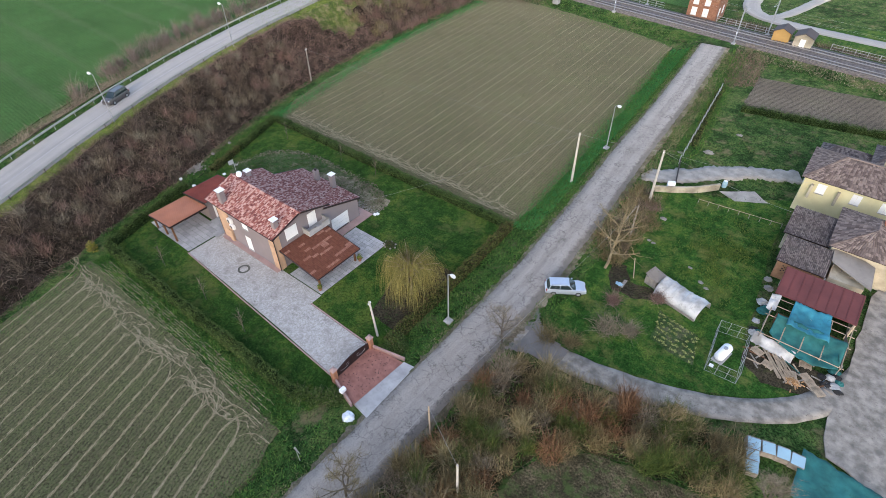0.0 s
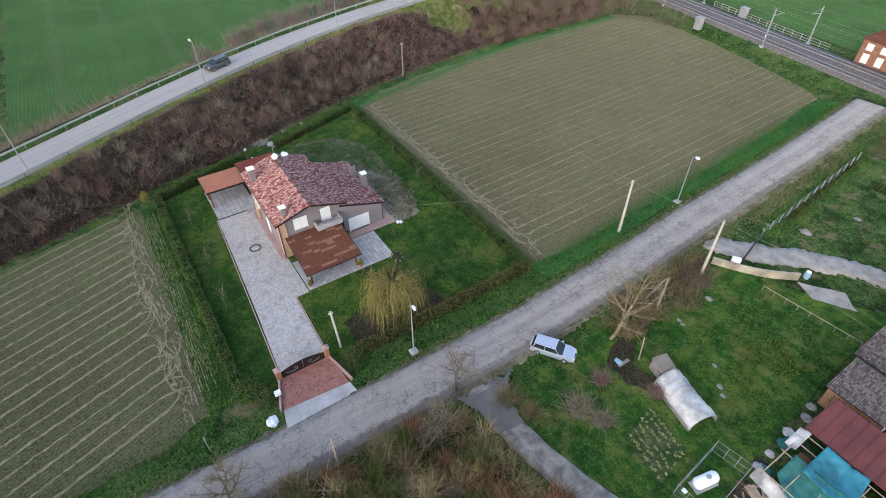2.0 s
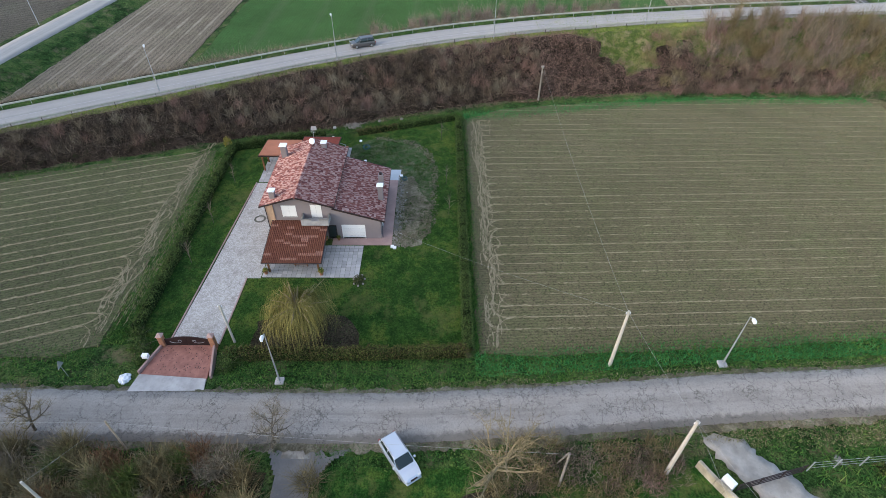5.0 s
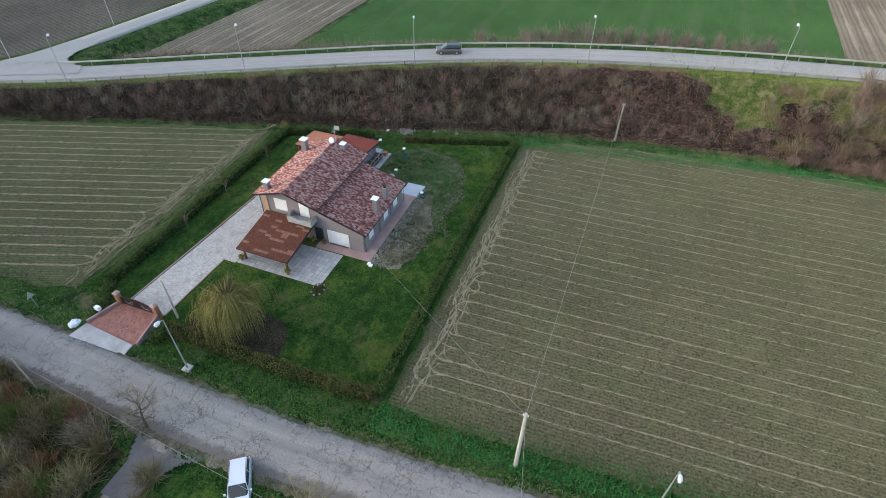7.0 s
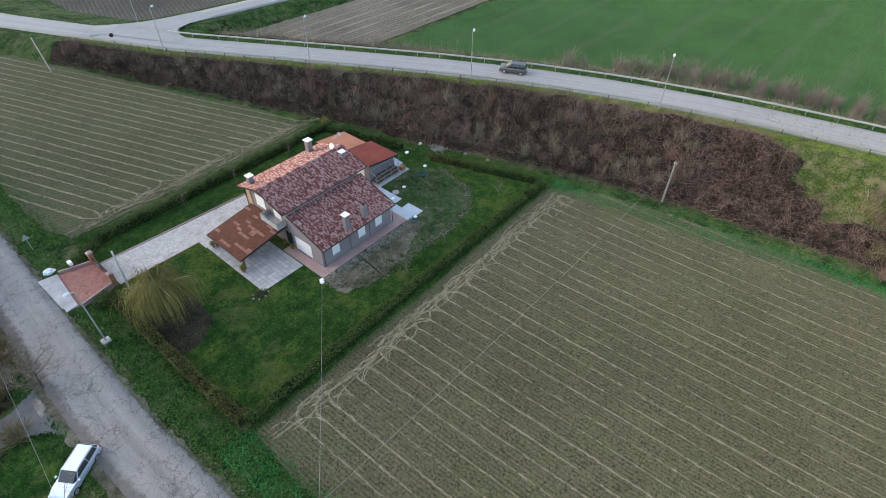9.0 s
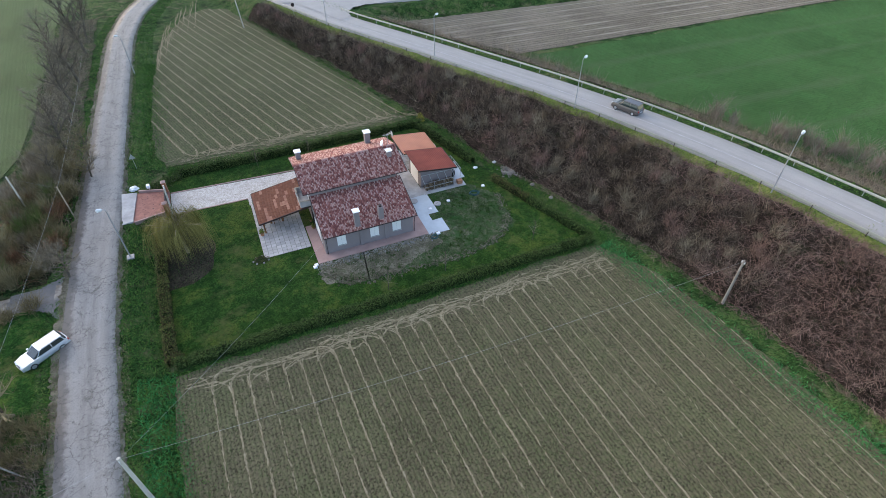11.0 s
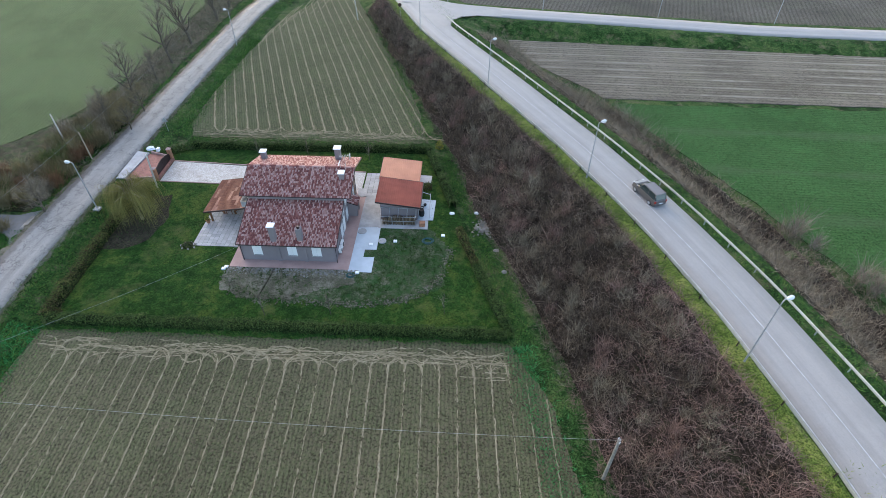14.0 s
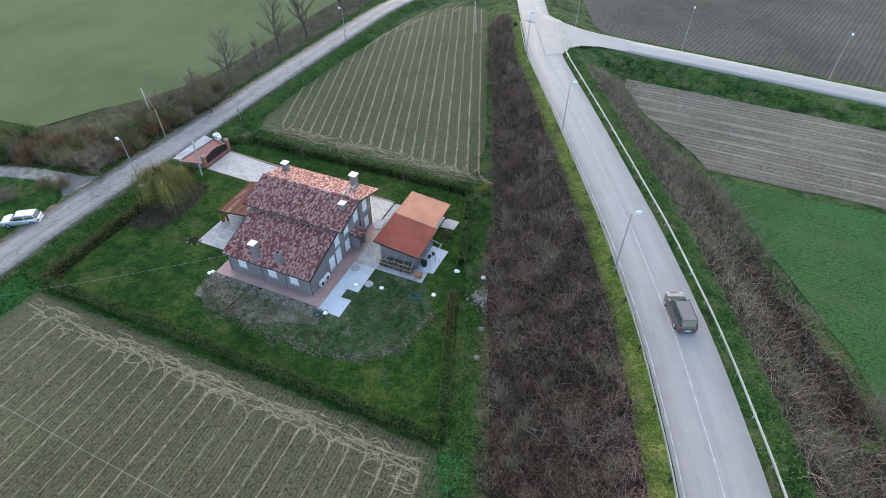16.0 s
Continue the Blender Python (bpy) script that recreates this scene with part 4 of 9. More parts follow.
# ---- carport, garage and wood store ----
def corrugated(name, x0, x1, za, zb, y0, y1, mat, parent, pitch=0.26, depth=0.05):
    """A sloping sheet from x0 down to x1 whose ribs run level along y."""
    n = int(abs(x1 - x0) / pitch * 4)
    t = np.linspace(0, 1, n + 1)
    z = za + (zb - za) * t + np.abs((t * abs(x1 - x0) / pitch) % 1 - 0.5) * 2 * depth
    x = x0 + (x1 - x0) * t
    rows = [np.c_[x, np.full(n + 1, y), z + d] for d in (0.0, -0.06) for y in (y0, y1)]
    ii = np.arange(4 * (n + 1)).reshape(4, n + 1)
    f = np.concatenate([np.stack([ii[a, :-1], ii[a, 1:], ii[b, 1:], ii[b, :-1]], -1) for a, b in ((0, 1), (3, 2))])
    ob = new(name, mesh_np(name, np.concatenate(rows), f, mat))
    ob.parent = parent
    return ob


garage = thing("garage", "grey garage with a dark red corrugated metal roof", "garage")
part("wall", prism(bmesh.new(), [(-55.85, YARD - 0.1), (-60.5, YARD - 0.1), (-60.5, 2.0), (-55.85, 2.62)], 23.45, 28.0, "y"), M["wall_taupe"], garage)
corrugated("roof", -55.35, -60.95, 2.76, 2.02, 23.15, 28.6, M["sheet_red"], garage)
for y in (23.13, 28.62):
    part("bargeboard", prism(bmesh.new(), [(-55.33, 2.6), (-60.97, 1.86), (-60.97, 2.06), (-55.33, 2.8)], y - 0.025, y + 0.025, "y"), M["dark_metal"], garage)
part("gutter", tubes([[(-61.0, 23.1, 1.98), (-61.0, 28.65, 1.98)]], 0.06), M["dark_metal"], garage)
part("door", boxes((-55.85, -55.80, 24.2, 27.0, YARD, 1.75)), M["white_paint"], garage)
part("downpipe", tubes([[(-60.95, 28.5, 1.95), (-60.7, 28.1, 1.6), (-60.7, 28.1, YARD)]], 0.04), M["steel"], garage)
carport = thing("carport", "timber carport with an orange-red corrugated metal roof", "carport")
corrugated("roof", -55.15, -60.5, 2.32, 1.75, 17.75, 23.12, M["sheet_orange"], carport)
part("fascia", boxes((-55.15, -55.1, 17.75, 23.1, 2.12, 2.32)), M["dark_metal"], carport)
part("bargeboard", prism(bmesh.new(), [(-55.1, 2.12), (-60.5, 1.55), (-60.5, 1.76), (-55.1, 2.34)], 17.71, 17.76, "y"), M["dark_metal"], carport)
for x, y, z in ((-55.5, 18.1, 2.1), (-60.1, 18.1, 1.6), (-57.8, 18.1, 1.85)):
    part("post", boxes((x - 0.1, x + 0.1, y - 0.1, y + 0.1, YARD + 0.03, z), bevel=0.01), M["timber"], carport)
for y in (18.1, 20.6, 22.9):
    part("beam", prism(bmesh.new(), [(-55.3, 2.05), (-60.3, 1.5), (-60.3, 1.66), (-55.3, 2.21)], y - 0.07, y + 0.07, "y"), M["timber"], carport)

store = thing("wood_store", "open steel-framed wood store stacked with logs against the garage", "wood store", (0, 0, 0))
for k in range(5):
    x0 = -60.4 + k * 1.115
    part("roof_bar", prism(bmesh.new(), [(28.05, 1.51), (29.27, 1.0), (29.27, 0.94), (28.05, 1.45)], x0 - 0.025, x0 + 0.025), M["steel"], store)
part("eaves_bar", boxes((-60.45, -55.9, 29.22, 29.27, 0.95, 1.0)), M["steel"], store)
part("wall_bar", boxes((-60.45, -55.9, 28.03, 28.08, 1.44, 1.5)), M["steel"], store)
for x in (-60.3, -58.8, -57.4, -56.0):
    part("post", boxes((x - 0.03, x + 0.03, 29.2, 29.26, YARD + 0.08, 0.95)), M["steel"], store)
part("rail", boxes((-60.35, -55.95, 29.2, 29.26, 0.25, 0.31)), M["steel"], store)
M["log"] = leafy("split_logs", [(0.1, (0.06, 0.045, 0.03)), (0.5, (0.16, 0.12, 0.08)), (0.9, (0.36, 0.27, 0.17))], 0.9)
bm = bmesh.new()
rng = random.Random(4)
for i in range(22):
    for j in range(7):
        x, z = -60.2 + i * 0.19, YARD + 0.16 + j * 0.15
        if j > 5 - (i // 5) % 2 or (x > -56.9 and j > 2):
            continue
        tube(bm, [(x + rng.uniform(-.03, .03), 28.3, z), (x + rng.uniform(-.03, .03), 29.1 + rng.uniform(-.06, .06), z)], rng.uniform(0.06, 0.09), 6)
o = part("logs", bm, M["log"], store)
o["kind"] = "stuff"
part("base", boxes((-61.9, -55.7, 28.05, 29.85, YARD - 0.1, YARD + 0.08)), M["concrete"], store)
frame_w = thing("steel_frame", "open steel tube frame leaning on the garage wall", "frame", (0, 0, 0))
for y in (24.4, 26.0, 27.6):
    part("rafter", tubes([[(-60.55, y, 1.5), (-62.0, y, 1.0)]], 0.03, 6), M["steel"], frame_w)
    part("leg", tubes([[(-62.0, y, 1.0), (-62.0, y, YARD + 0.05)]], 0.03, 6), M["steel"], frame_w)
part("eaves_bar", tubes([[(-62.0, 24.2, 1.0), (-62.0, 27.8, 1.0)]], 0.03, 6), M["steel"], frame_w)
sheet("garage_slab", [(-60.5, 23.6), (-62.7, 23.8), (-62.5, 28.0), (-60.5, 28.05)], YARD + 0.06, M["slab"], "pale concrete slab beside the garage", "paving")
sheet("carport_slab", [(-60.0, 18.0), (-61.9, 18.1), (-61.8, 19.8), (-60.0, 19.9)], YARD + 0.062, M["concrete"], "grey concrete slabs beside the carport", "paving")
for x, y in ((-61.3, 25.0), (-61.0, 25.6)):
    tub = thing("black_tub", "small black plastic tub on the slab beside the garage", "tub", (x, y, YARD + 0.06), 20, "black tubs")
    bm = bmesh.new()
    tube(bm, [(0, 0, 0), (0, 0, 0.24), (0, 0, 0.26), (0, 0, 0.16)], [0.17, 0.22, 0.18, 0.16], 12)
    part("bowl", bm, M["black"], tub)
bin_ = thing("barrel", "black plastic rain barrel at the corner of the garage", "barrel", (-61.0, 27.1, YARD + 0.06))
bm = bmesh.new()
tube(bm, [(0, 0, 0), (0, 0, 0.3), (0, 0, 0.65), (0, 0, 0.9)], [0.30, 0.36, 0.36, 0.31], 14)
part("drum", bm, M["black"], bin_)
part("lid", tubes([[(0, 0, 0.9), (0, 0, 0.94)]], 0.3, 14), M["dark_metal"], bin_)
crate = thing("crate", "red brick stack beside the wood store", "bricks", (-61.2, 29.1, YARD + 0.08))
for k in range(3):
    part("layer", boxes((-0.35, 0.35, -0.3, 0.3, k * 0.18, k * 0.18 + 0.16)), M["brick"], crate)

# ---- yard surfaces ----
sheet("driveway", [(-24.0, 16.1), (-24.0, 21.0), (-33.5, 21.25), (-33.5, 22.9), (-52.4, 22.9), (-52.4, 17.75), (-43.7, 17.35), (-33.0, 16.75)], YARD + 0.05, M["drive"], "pale grey driveway of small worn setts", "driveway")
for k, (a, b) in enumerate((((-24.0, 16.0), (-52.4, 17.65)), ((-24.0, 21.12), (-33.5, 21.35)))):
    d = Vector(b) - Vector(a)
    m = Matrix.Translation((a[0], a[1], YARD)) @ Matrix.Rotation(math.atan2(d.y, d.x), 4, "Z")
    bm = bmesh.new()
    box(bm, 0, d.length, -0.06, 0.06, -0.1, 0.12, m)
    tagged(part("kerb", bm, M["paver_pink"]), "low reddish kerb beside the driveway", "kerb", kind="structure")
bm = bmesh.new()
for i in range(26):
    a = i / 26 * 2 * math.pi
    box(bm, -0.12, 0.12, -0.09, 0.09, 0, 0.03, Matrix.Translation((-44.3 + 0.62 * math.cos(a), 20.15 + 0.62 * math.sin(a), YARD + 0.045)) @ Matrix.Rotation(a, 4, "Z"))
tagged(part("paved_ring", bm, M["joint"]), "ring of dark setts in the driveway", "paving", kind="structure")
terrace = sheet("terrace", [(-39.3, 30.2), (-39.3, 37.5), (-53.2, 37.5), (-53.2, 22.6), (XB, 22.6), (XB, YR), (XF, YR), (XF, 30.2)], YARD + 0.10, M["paver_pink"], "pinkish paved terrace round the house", "terrace")
sheet("house_apron", [(-40.5, 22.2), (-51.6, 22.2), (-51.6, 22.95), (-40.5, 22.95)], YARD + 0.09, M["paver_pink"], "pinkish paved strip along the wall", "terrace")
sheet("slab_yard", [(-53.2, 29.9), (-56.0, 29.6), (-56.0, 33.9), (-54.6, 33.9), (-54.6, 35.3), (-53.2, 35.3)], YARD + 0.075, M["slab"], "pale bluish concrete slab behind the house", "paving")
sheet("slab_yard_end", [(-53.2, 35.3), (-55.9, 35.2), (-55.9, 37.8), (-53.2, 37.7)], YARD + 0.073, M["slab"], "pale bluish concrete slab behind the house", "paving")
sheet("yard_concrete", [(-53.2, 22.7), (-55.75, 22.9), (-55.75, 29.7), (-53.2, 29.9)], YARD + 0.078, M["concrete"], "smooth grey concrete between house and garage", "paving")
sheet("house_step", [(-52.0, 21.7), (-53.1, 21.7), (-53.3, 23.4), (-52.6, 23.6), (-52.0, 23.0)], YARD + 0.16, M["concrete"], "pale stone step at the corner of the house", "step", thick=0.2)
for x, y, r in ((-53.8, 30.6, 0.55), (-56.5, 32.3, 0.5)):
    bm = bmesh.new()
    bmesh.ops.create_cone(bm, cap_ends=True, segments=24, radius1=r, radius2=r * 0.96, depth=0.1, matrix=Matrix.Translation((x, y, YARD + 0.10)))
    tagged(part("manhole_cover", bm, M["concrete"]), "round concrete manhole cover on the ground", "manhole cover", "yard manholes")
for x, y in ((-58.1, 32.3), (-55.2, 33.0), (-63.9, 31.0), (-54.3, 37.9), (-39.0, 37.6), (-38.8, 37.9)):
    tagged(part("concrete_block", boxes((x - 0.22, x + 0.22, y - 0.2, y + 0.2, YARD, YARD + 0.2), bevel=0.03), M["white_cap"]), "pale concrete block lying on the ground", "block", "loose blocks")
BARE = [(-39.2, 37.5), (-39.4, 41.0), (-42, 42.3), (-45.4, 42.6), (-50, 42.4), (-54.1, 43.0), (-57.8, 42.6), (-61.6, 41.6), (-64.0, 39.2), (-64.9, 33.2), (-62.4, 30.0), (-61.5, 28.0), (-55.7, 29.6), (-53.2, 37.5)]
sheet("thin_turf", BARE, YARD + 0.045, M["thin_turf"], "thin patchy grass on poor ground behind the house", "ground", step=0.2, wobble=1.0)
sheet("bare_ground", [(-39.2, 37.5), (-39.4, 41.0), (-42, 42.3), (-45.4, 42.4), (-49, 41.6), (-52.5, 40.6), (-54.0, 39.2), (-53.4, 37.5)], YARD + 0.052, M["dirt"], "bare brown ground with a few weeds behind the house", "ground", step=0.2, wobble=0.9)
sheet("willow_bed", [(-22.7, 24), (-27.0, 24.4), (-28.4, 28), (-28.3, 32.5), (-26, 35), (-22.7, 35.5)], YARD + 0.045, M["soil"], "dark bare soil under the willow", "ground", step=0.8, wobble=0.7)


def hose(x, y, r, seed):
    rng = random.Random(seed)
    h = thing("garden_hose", "coiled dark green garden hose on the grass", "hose", (x, y, YARD + 0.06), 0, "garden hoses")
    pts = []
    for i in range(90):
        a = i * 0.32
        rr = r * (0.8 + 0.2 * math.sin(i * 0.37) + rng.uniform(-0.05, 0.05))
        pts.append((math.cos(a) * rr, math.sin(a) * rr * 0.75, 0.03 + i * 0.001))
    part("coil", tubes([pts], 0.03, 5), M["hose"], h)


M["hose"] = plain("green_hose", (0.02, 0.075, 0.075), 0.5, vary=0.2, scale=5)
hose(-53.6, 38.4, 0.5, 1)
hose(-62.1, 32.1, 0.75, 2)

# ---- gate and ramp ----
sheet("ramp", [(-23.9, 15.7), (-23.9, 21.0), (-19.5, 21.4), (-20.0, 14.95)], 0.02, M["paver_red"], "terracotta block-paved ramp before the gate", "driveway", thick=0.5)
sheet("apron", [(-19.5, 21.4), (-18.2, 21.6), (-18.1, 14.6), (-20.0, 14.95)], 0.205, M["concrete"], "pale concrete apron between ramp and lane", "driveway", thick=0.5)
rng = np.random.default_rng(77)
lx, ly, la = rng.uniform(-23.4, -20.2, 90), rng.uniform(16.0, 20.9, 90), rng.uniform(0, 6.28, 90)
lv = np.stack([np.c_[lx + np.cos(la + q) * 0.07, ly + np.sin(la + q) * 0.05, np.full(90, 0.03 + 0.012 * (q > 2))] for q in (0.0, 1.57, 3.14, 4.71)], 1)
leaf_fall = new("fallen_leaves", mesh_np("fallen_leaves", lv.reshape(-1, 3), np.arange(360).reshape(90, 4), M["dark_metal"]))
tagged(leaf_fall, "dark fallen leaves scattered over the ramp", "leaves", kind="stuff")
gate = thing("driveway_gate", "dark double-leaf metal gate with a curved top between brick posts", "gate", (-23.6, 18.35, YARD + 0.2))
for s in (-1, 1):
    bm = bmesh.new()
    out = [(s * 0.02, 0.05)] + [(s * (0.02 + 2.2 * k / 8), 1.15 + 0.45 * math.cos(k / 8 * math.pi / 2)) for k in range(9)] + [(s * 2.22, 0.05)]
    prism(bm, out, -0.03, 0.03)
    leaf = part("leaf", bm, M["dark_metal"], gate, "dark sheet-metal leaf")
    part("scroll", tubes([[(0.05, s * (0.5 + 0.35 * math.cos(a * 0.6) + a * 0.08), 0.85 + 0.22 * math.sin(a * 0.6)) for a in range(12)]], 0.02, 5), M["steel"], leaf)
    post = part("post", boxes((-0.25, 0.25, s * 2.5 - 0.25, s * 2.5 + 0.25, -0.2, 1.75), bevel=0.02), M["brick"], gate, "brick gate post")
    bm = bmesh.new()
    bmesh.ops.create_cone(bm, cap_ends=True, segments=4, radius1=0.46, radius2=0.08, depth=0.22, matrix=Matrix.Translation((0, s * 2.5, 1.86)) @ Matrix.Rotation(radians(45), 4, "Z"))
    part("post_cap", bm, M["paver_pink"], post)
for s, end in ((1, (-19.7, 21.75)), (-1, (-20.2, 14.75))):
    a = Vector((-23.35, 18.35 + s * 2.62))
    b = Vector(end)
    d = b - a
    m = Matrix.Translation((a.x, a.y, YARD)) @ Matrix.Rotation(math.atan2(d.y, d.x), 4, "Z")
    bm = bmesh.new()
    box(bm, 0, d.length, -0.1, 0.1, -0.1, 0.78, m, 0.02)
    tagged(part("wing_wall", bm, M["paver_pink"]), "low reddish wing wall beside the ramp", "wall", "gate wing walls")
mail = thing("letter_box", "white letter box on a short post by the gate", "letter box", (-21.6, 15.1, YARD))
part("post", boxes((-0.04, 0.04, -0.04, 0.04, 0, 1.1)), M["steel"], mail)
part("case", boxes((-0.2, 0.2, -0.3, 0.3, 1.1, 1.55), bevel=0.03), M["white_cap"], mail)
M["sack"] = plain("crumpled_white_film", (0.66, 0.70, 0.74), 0.4, vary=0.15, scale=5, bump=0.6)


def heap(name, label, cat, x, y, z, rx, ry, rz, mat, seed, group=""):
    bm = bmesh.new()
    bmesh.ops.create_icosphere(bm, subdivisions=3, radius=1)
    for v in bm.verts:
        k = 1 + 0.35 * noise.noise(v.co * 2.1 + Vector((seed, 0, 0))) + 0.15 * noise.noise(v.co * 5 + Vector((0, seed, 0)))
        v.co = Vector((v.co.x * rx * k, v.co.y * ry * k, max(-0.05, v.co.z) * rz * k))
    ob = part(name, bm, mat)
    ob.location = (x, y, z)
    return tagged(ob, label, cat, group)


heap("plastic_sheet_bundle", "crumpled bundle of white plastic sheeting on the verge", "plastic sheeting", -19.6, 13.7, 0.0, 0.6, 0.55, 0.4, M["sack"], 3)
sign = thing("road_sign", "triangular road sign seen from behind on the verge", "road sign", (-19.9, 8.2, -0.2))
part("post", tubes([[(0, 0, 0), (0, 0, 2.3)]], 0.03), M["steel"], sign)
bm = bmesh.new()
prism(bm, [(-0.45, 1.75), (0.45, 1.75), (0, 2.53)], 0.03, 0.05, "y")
part("plate", bm, M["steel"], sign)

# ---- plants ----
M["bramble"] = leafy("bare_bramble_stems", [(0.22, (0.034, 0.025, 0.018)), (0.42, (0.085, 0.064, 0.046)), (0.58, (0.155, 0.118, 0.086)), (0.8, (0.30, 0.24, 0.18))], 0.9, 0.12)
M["bramble_red"] = leafy("reddish_bramble_stems", [(0.22, (0.095, 0.058, 0.046)), (0.45, (0.180, 0.113, 0.090)), (0.65, (0.25, 0.168, 0.135)), (0.85, (0.36, 0.265, 0.21))], 0.9, 0.2)
M["reed"] = leafy("dry_reeds", [(0.2, (0.085, 0.066, 0.046)), (0.5, (0.21, 0.168, 0.118)), (0.8, (0.40, 0.33, 0.24))], 0.9, 0.2)
M["twig_grey"] = leafy("grey_brown_twigs", [(0.2, (0.090, 0.074, 0.052)), (0.5, (0.19, 0.158, 0.112)), (0.8, (0.32, 0.275, 0.20))], 0.9, 0.3)
M["twig_olive"] = leafy("olive_twigs", [(0.2, (0.075, 0.060, 0.028)), (0.5, (0.160, 0.128, 0.064)), (0.8, (0.26, 0.215, 0.115))], 0.9, 0.3)
M["twig_olive_pale"] = leafy("pale_olive_stems", [(0.2, (0.10, 0.085, 0.042)), (0.5, (0.21, 0.175, 0.092)), (0.8, (0.33, 0.28, 0.16))], 0.9, 0.3)
M["rust_bramble"] = leafy("rust_brown_brambles", [(0.2, (0.075, 0.040, 0.020)), (0.5, (0.17, 0.092, 0.047)), (0.8, (0.29, 0.175, 0.10))], 0.9, 0.3)
# underbrush browns are kept very dark to stand for shade below the stems
M["underbrush"] = grass_mat("shade_dark_underbrush", (0.018, 0.013, 0.010), (0.042, 0.030, 0.022), (0.078, 0.056, 0.042), 0.3, (0.030, 0.040, 0.016), 0.60)
M["bark"] = plain("grey_bark", (0.105, 0.088, 0.066), 0.95, vary=0.35, scale=6, bump=0.6)
M["bark_olive"] = plain("mossy_bark", (0.25, 0.20, 0.115), 0.95, vary=0.35, scale=6, bump=0.6)
M["hedge_green"] = leafy("evergreen_hedge_leaves", [(0.2, (0.016, 0.032, 0.010)), (0.5, (0.052, 0.092, 0.024)), (0.75, (0.105, 0.145, 0.042)), (0.95, (0.20, 0.20, 0.075))], 0.6, 0.3)
M["hedge_mixed"] = leafy("mixed_hedge_leaves", [(0.2, (0.030, 0.046, 0.014)), (0.42, (0.085, 0.048, 0.028)), (0.58, (0.085, 0.105, 0.028)), (0.95, (0.22, 0.24, 0.065))], 0.6, 0.15)
M["willow"] = leafy("willow_fronds", [(0.15, (0.085, 0.076, 0.026)), (0.5, (0.19, 0.165, 0.050)), (0.9, (0.31, 0.28, 0.10))], 0.8, 0.5)
M["blade"] = leafy("grass_blades", [(0.2, (0.020, 0.062, 0.015)), (0.5, (0.050, 0.142, 0.029)), (0.72, (0.115, 0.200, 0.040)), (0.92, (0.25, 0.22, 0.09))], 0.8, 0.15)
M["blade_yellow"] = leafy("yellow_green_blades", [(0.2, (0.080, 0.125, 0.022)), (0.5, (0.165, 0.225, 0.040)), (0.8, (0.28, 0.30, 0.080)), (0.95, (0.38, 0.32, 0.14))], 0.8, 0.2)
M["blade_dry"] = leafy("dry_beige_blades", [(0.2, (0.085, 0.085, 0.040)), (0.5, (0.19, 0.170, 0.092)), (0.8, (0.32, 0.28, 0.175))], 0.9, 0.2)
M["weed_yellow"] = leafy("yellowing_weed_leaves", [(0.2, (0.045, 0.085, 0.018)), (0.5, (0.085, 0.130, 0.026)), (0.85, (0.15, 0.175, 0.045))], 0.9, 0.2)
M["weed"] = leafy("field_weed_leaves", [(0.2, (0.040, 0.045, 0.022)), (0.5, (0.060, 0.085, 0.026)), (0.8, (0.10, 0.12, 0.05)), (0.95, (0.22, 0.20, 0.12))], 0.9, 0.2)
M["blade_lush"] = leafy("lush_green_blades", [(0.2, (0.026, 0.115, 0.034)), (0.5, (0.048, 0.215, 0.060)), (0.8, (0.090, 0.285, 0.078)), (0.95, (0.18, 0.27, 0.08))], 0.8, 0.15)
M["straw"] = leafy("trodden_straw", [(0.2, (0.16, 0.135, 0.082)), (0.5, (0.24, 0.205, 0.13)), (0.8, (0.33, 0.29, 0.19))], 0.95, 2.0)


def strands(base, length, width, lean, bend, seed, up=1.0, parts=2):
    """Bent flat strands that rise from base points: arrays of corners and faces."""
    rng = np.random.default_rng(seed)
    n = len(base)
    d = rng.normal(size=(n, 3)) * lean
    d[:, 2] = up * rng.uniform(0.6, 1.2, n)
    d /= np.linalg.norm(d, axis=1)[:, None]
    turn = rng.normal(size=(n, 3)) * bend
    turn[:, 2] -= bend * 0.7
    w = np.cross(d, rng.normal(size=(n, 3)))
    w /= np.linalg.norm(w, axis=1)[:, None]
    L = (np.asarray(length) * rng.uniform(0.45, 1.25, n))[:, None]
    W = (width * rng.uniform(0.6, 1.3, n))[:, None]
    rows, p = [], np.array(base, dtype=float)
    for k in range(parts + 1):
        t = k / parts
        taper = 1 - 0.7 * t
        rows += [p - w * W * taper * 0.5, p + w * W * taper * 0.5]
        d = d + turn / parts
        d /= np.linalg.norm(d, axis=1)[:, None]
        p = p + d * L / parts
    v = np.stack(rows, 1)
    m = 2 * (parts + 1)
    off = (np.arange(n) * m)[:, None]
    f = np.concatenate([np.array([[2 * k, 2 * k + 1, 2 * k + 3, 2 * k + 2]]) + off for k in range(parts)])
    return v.reshape(-1, 3), f


def stuff(name, v, f, mat, label, category, parent=None):
    ob = new(name, mesh_np(name, v, f, mat))
    if parent is not None:
        ob.parent = parent
        ob["kind"] = "stuff"
        return ob
    return tagged(ob, label, category, kind="stuff")


def blotch(x, y, s, seed):
    """Smooth patchy values about -1 to 1 for arrays of places."""
    return (np.sin(x * s + 1.7 * np.sin(y * s * 0.83 + seed)) + np.sin(y * s * 1.13 + 1.9 * np.sin(x * s * 0.71 + seed * 2.3))) / 2


TAN = np.gradient(MAIN_L, axis=0)
TAN /= np.hypot(TAN[:, 0], TAN[:, 1])[:, None]


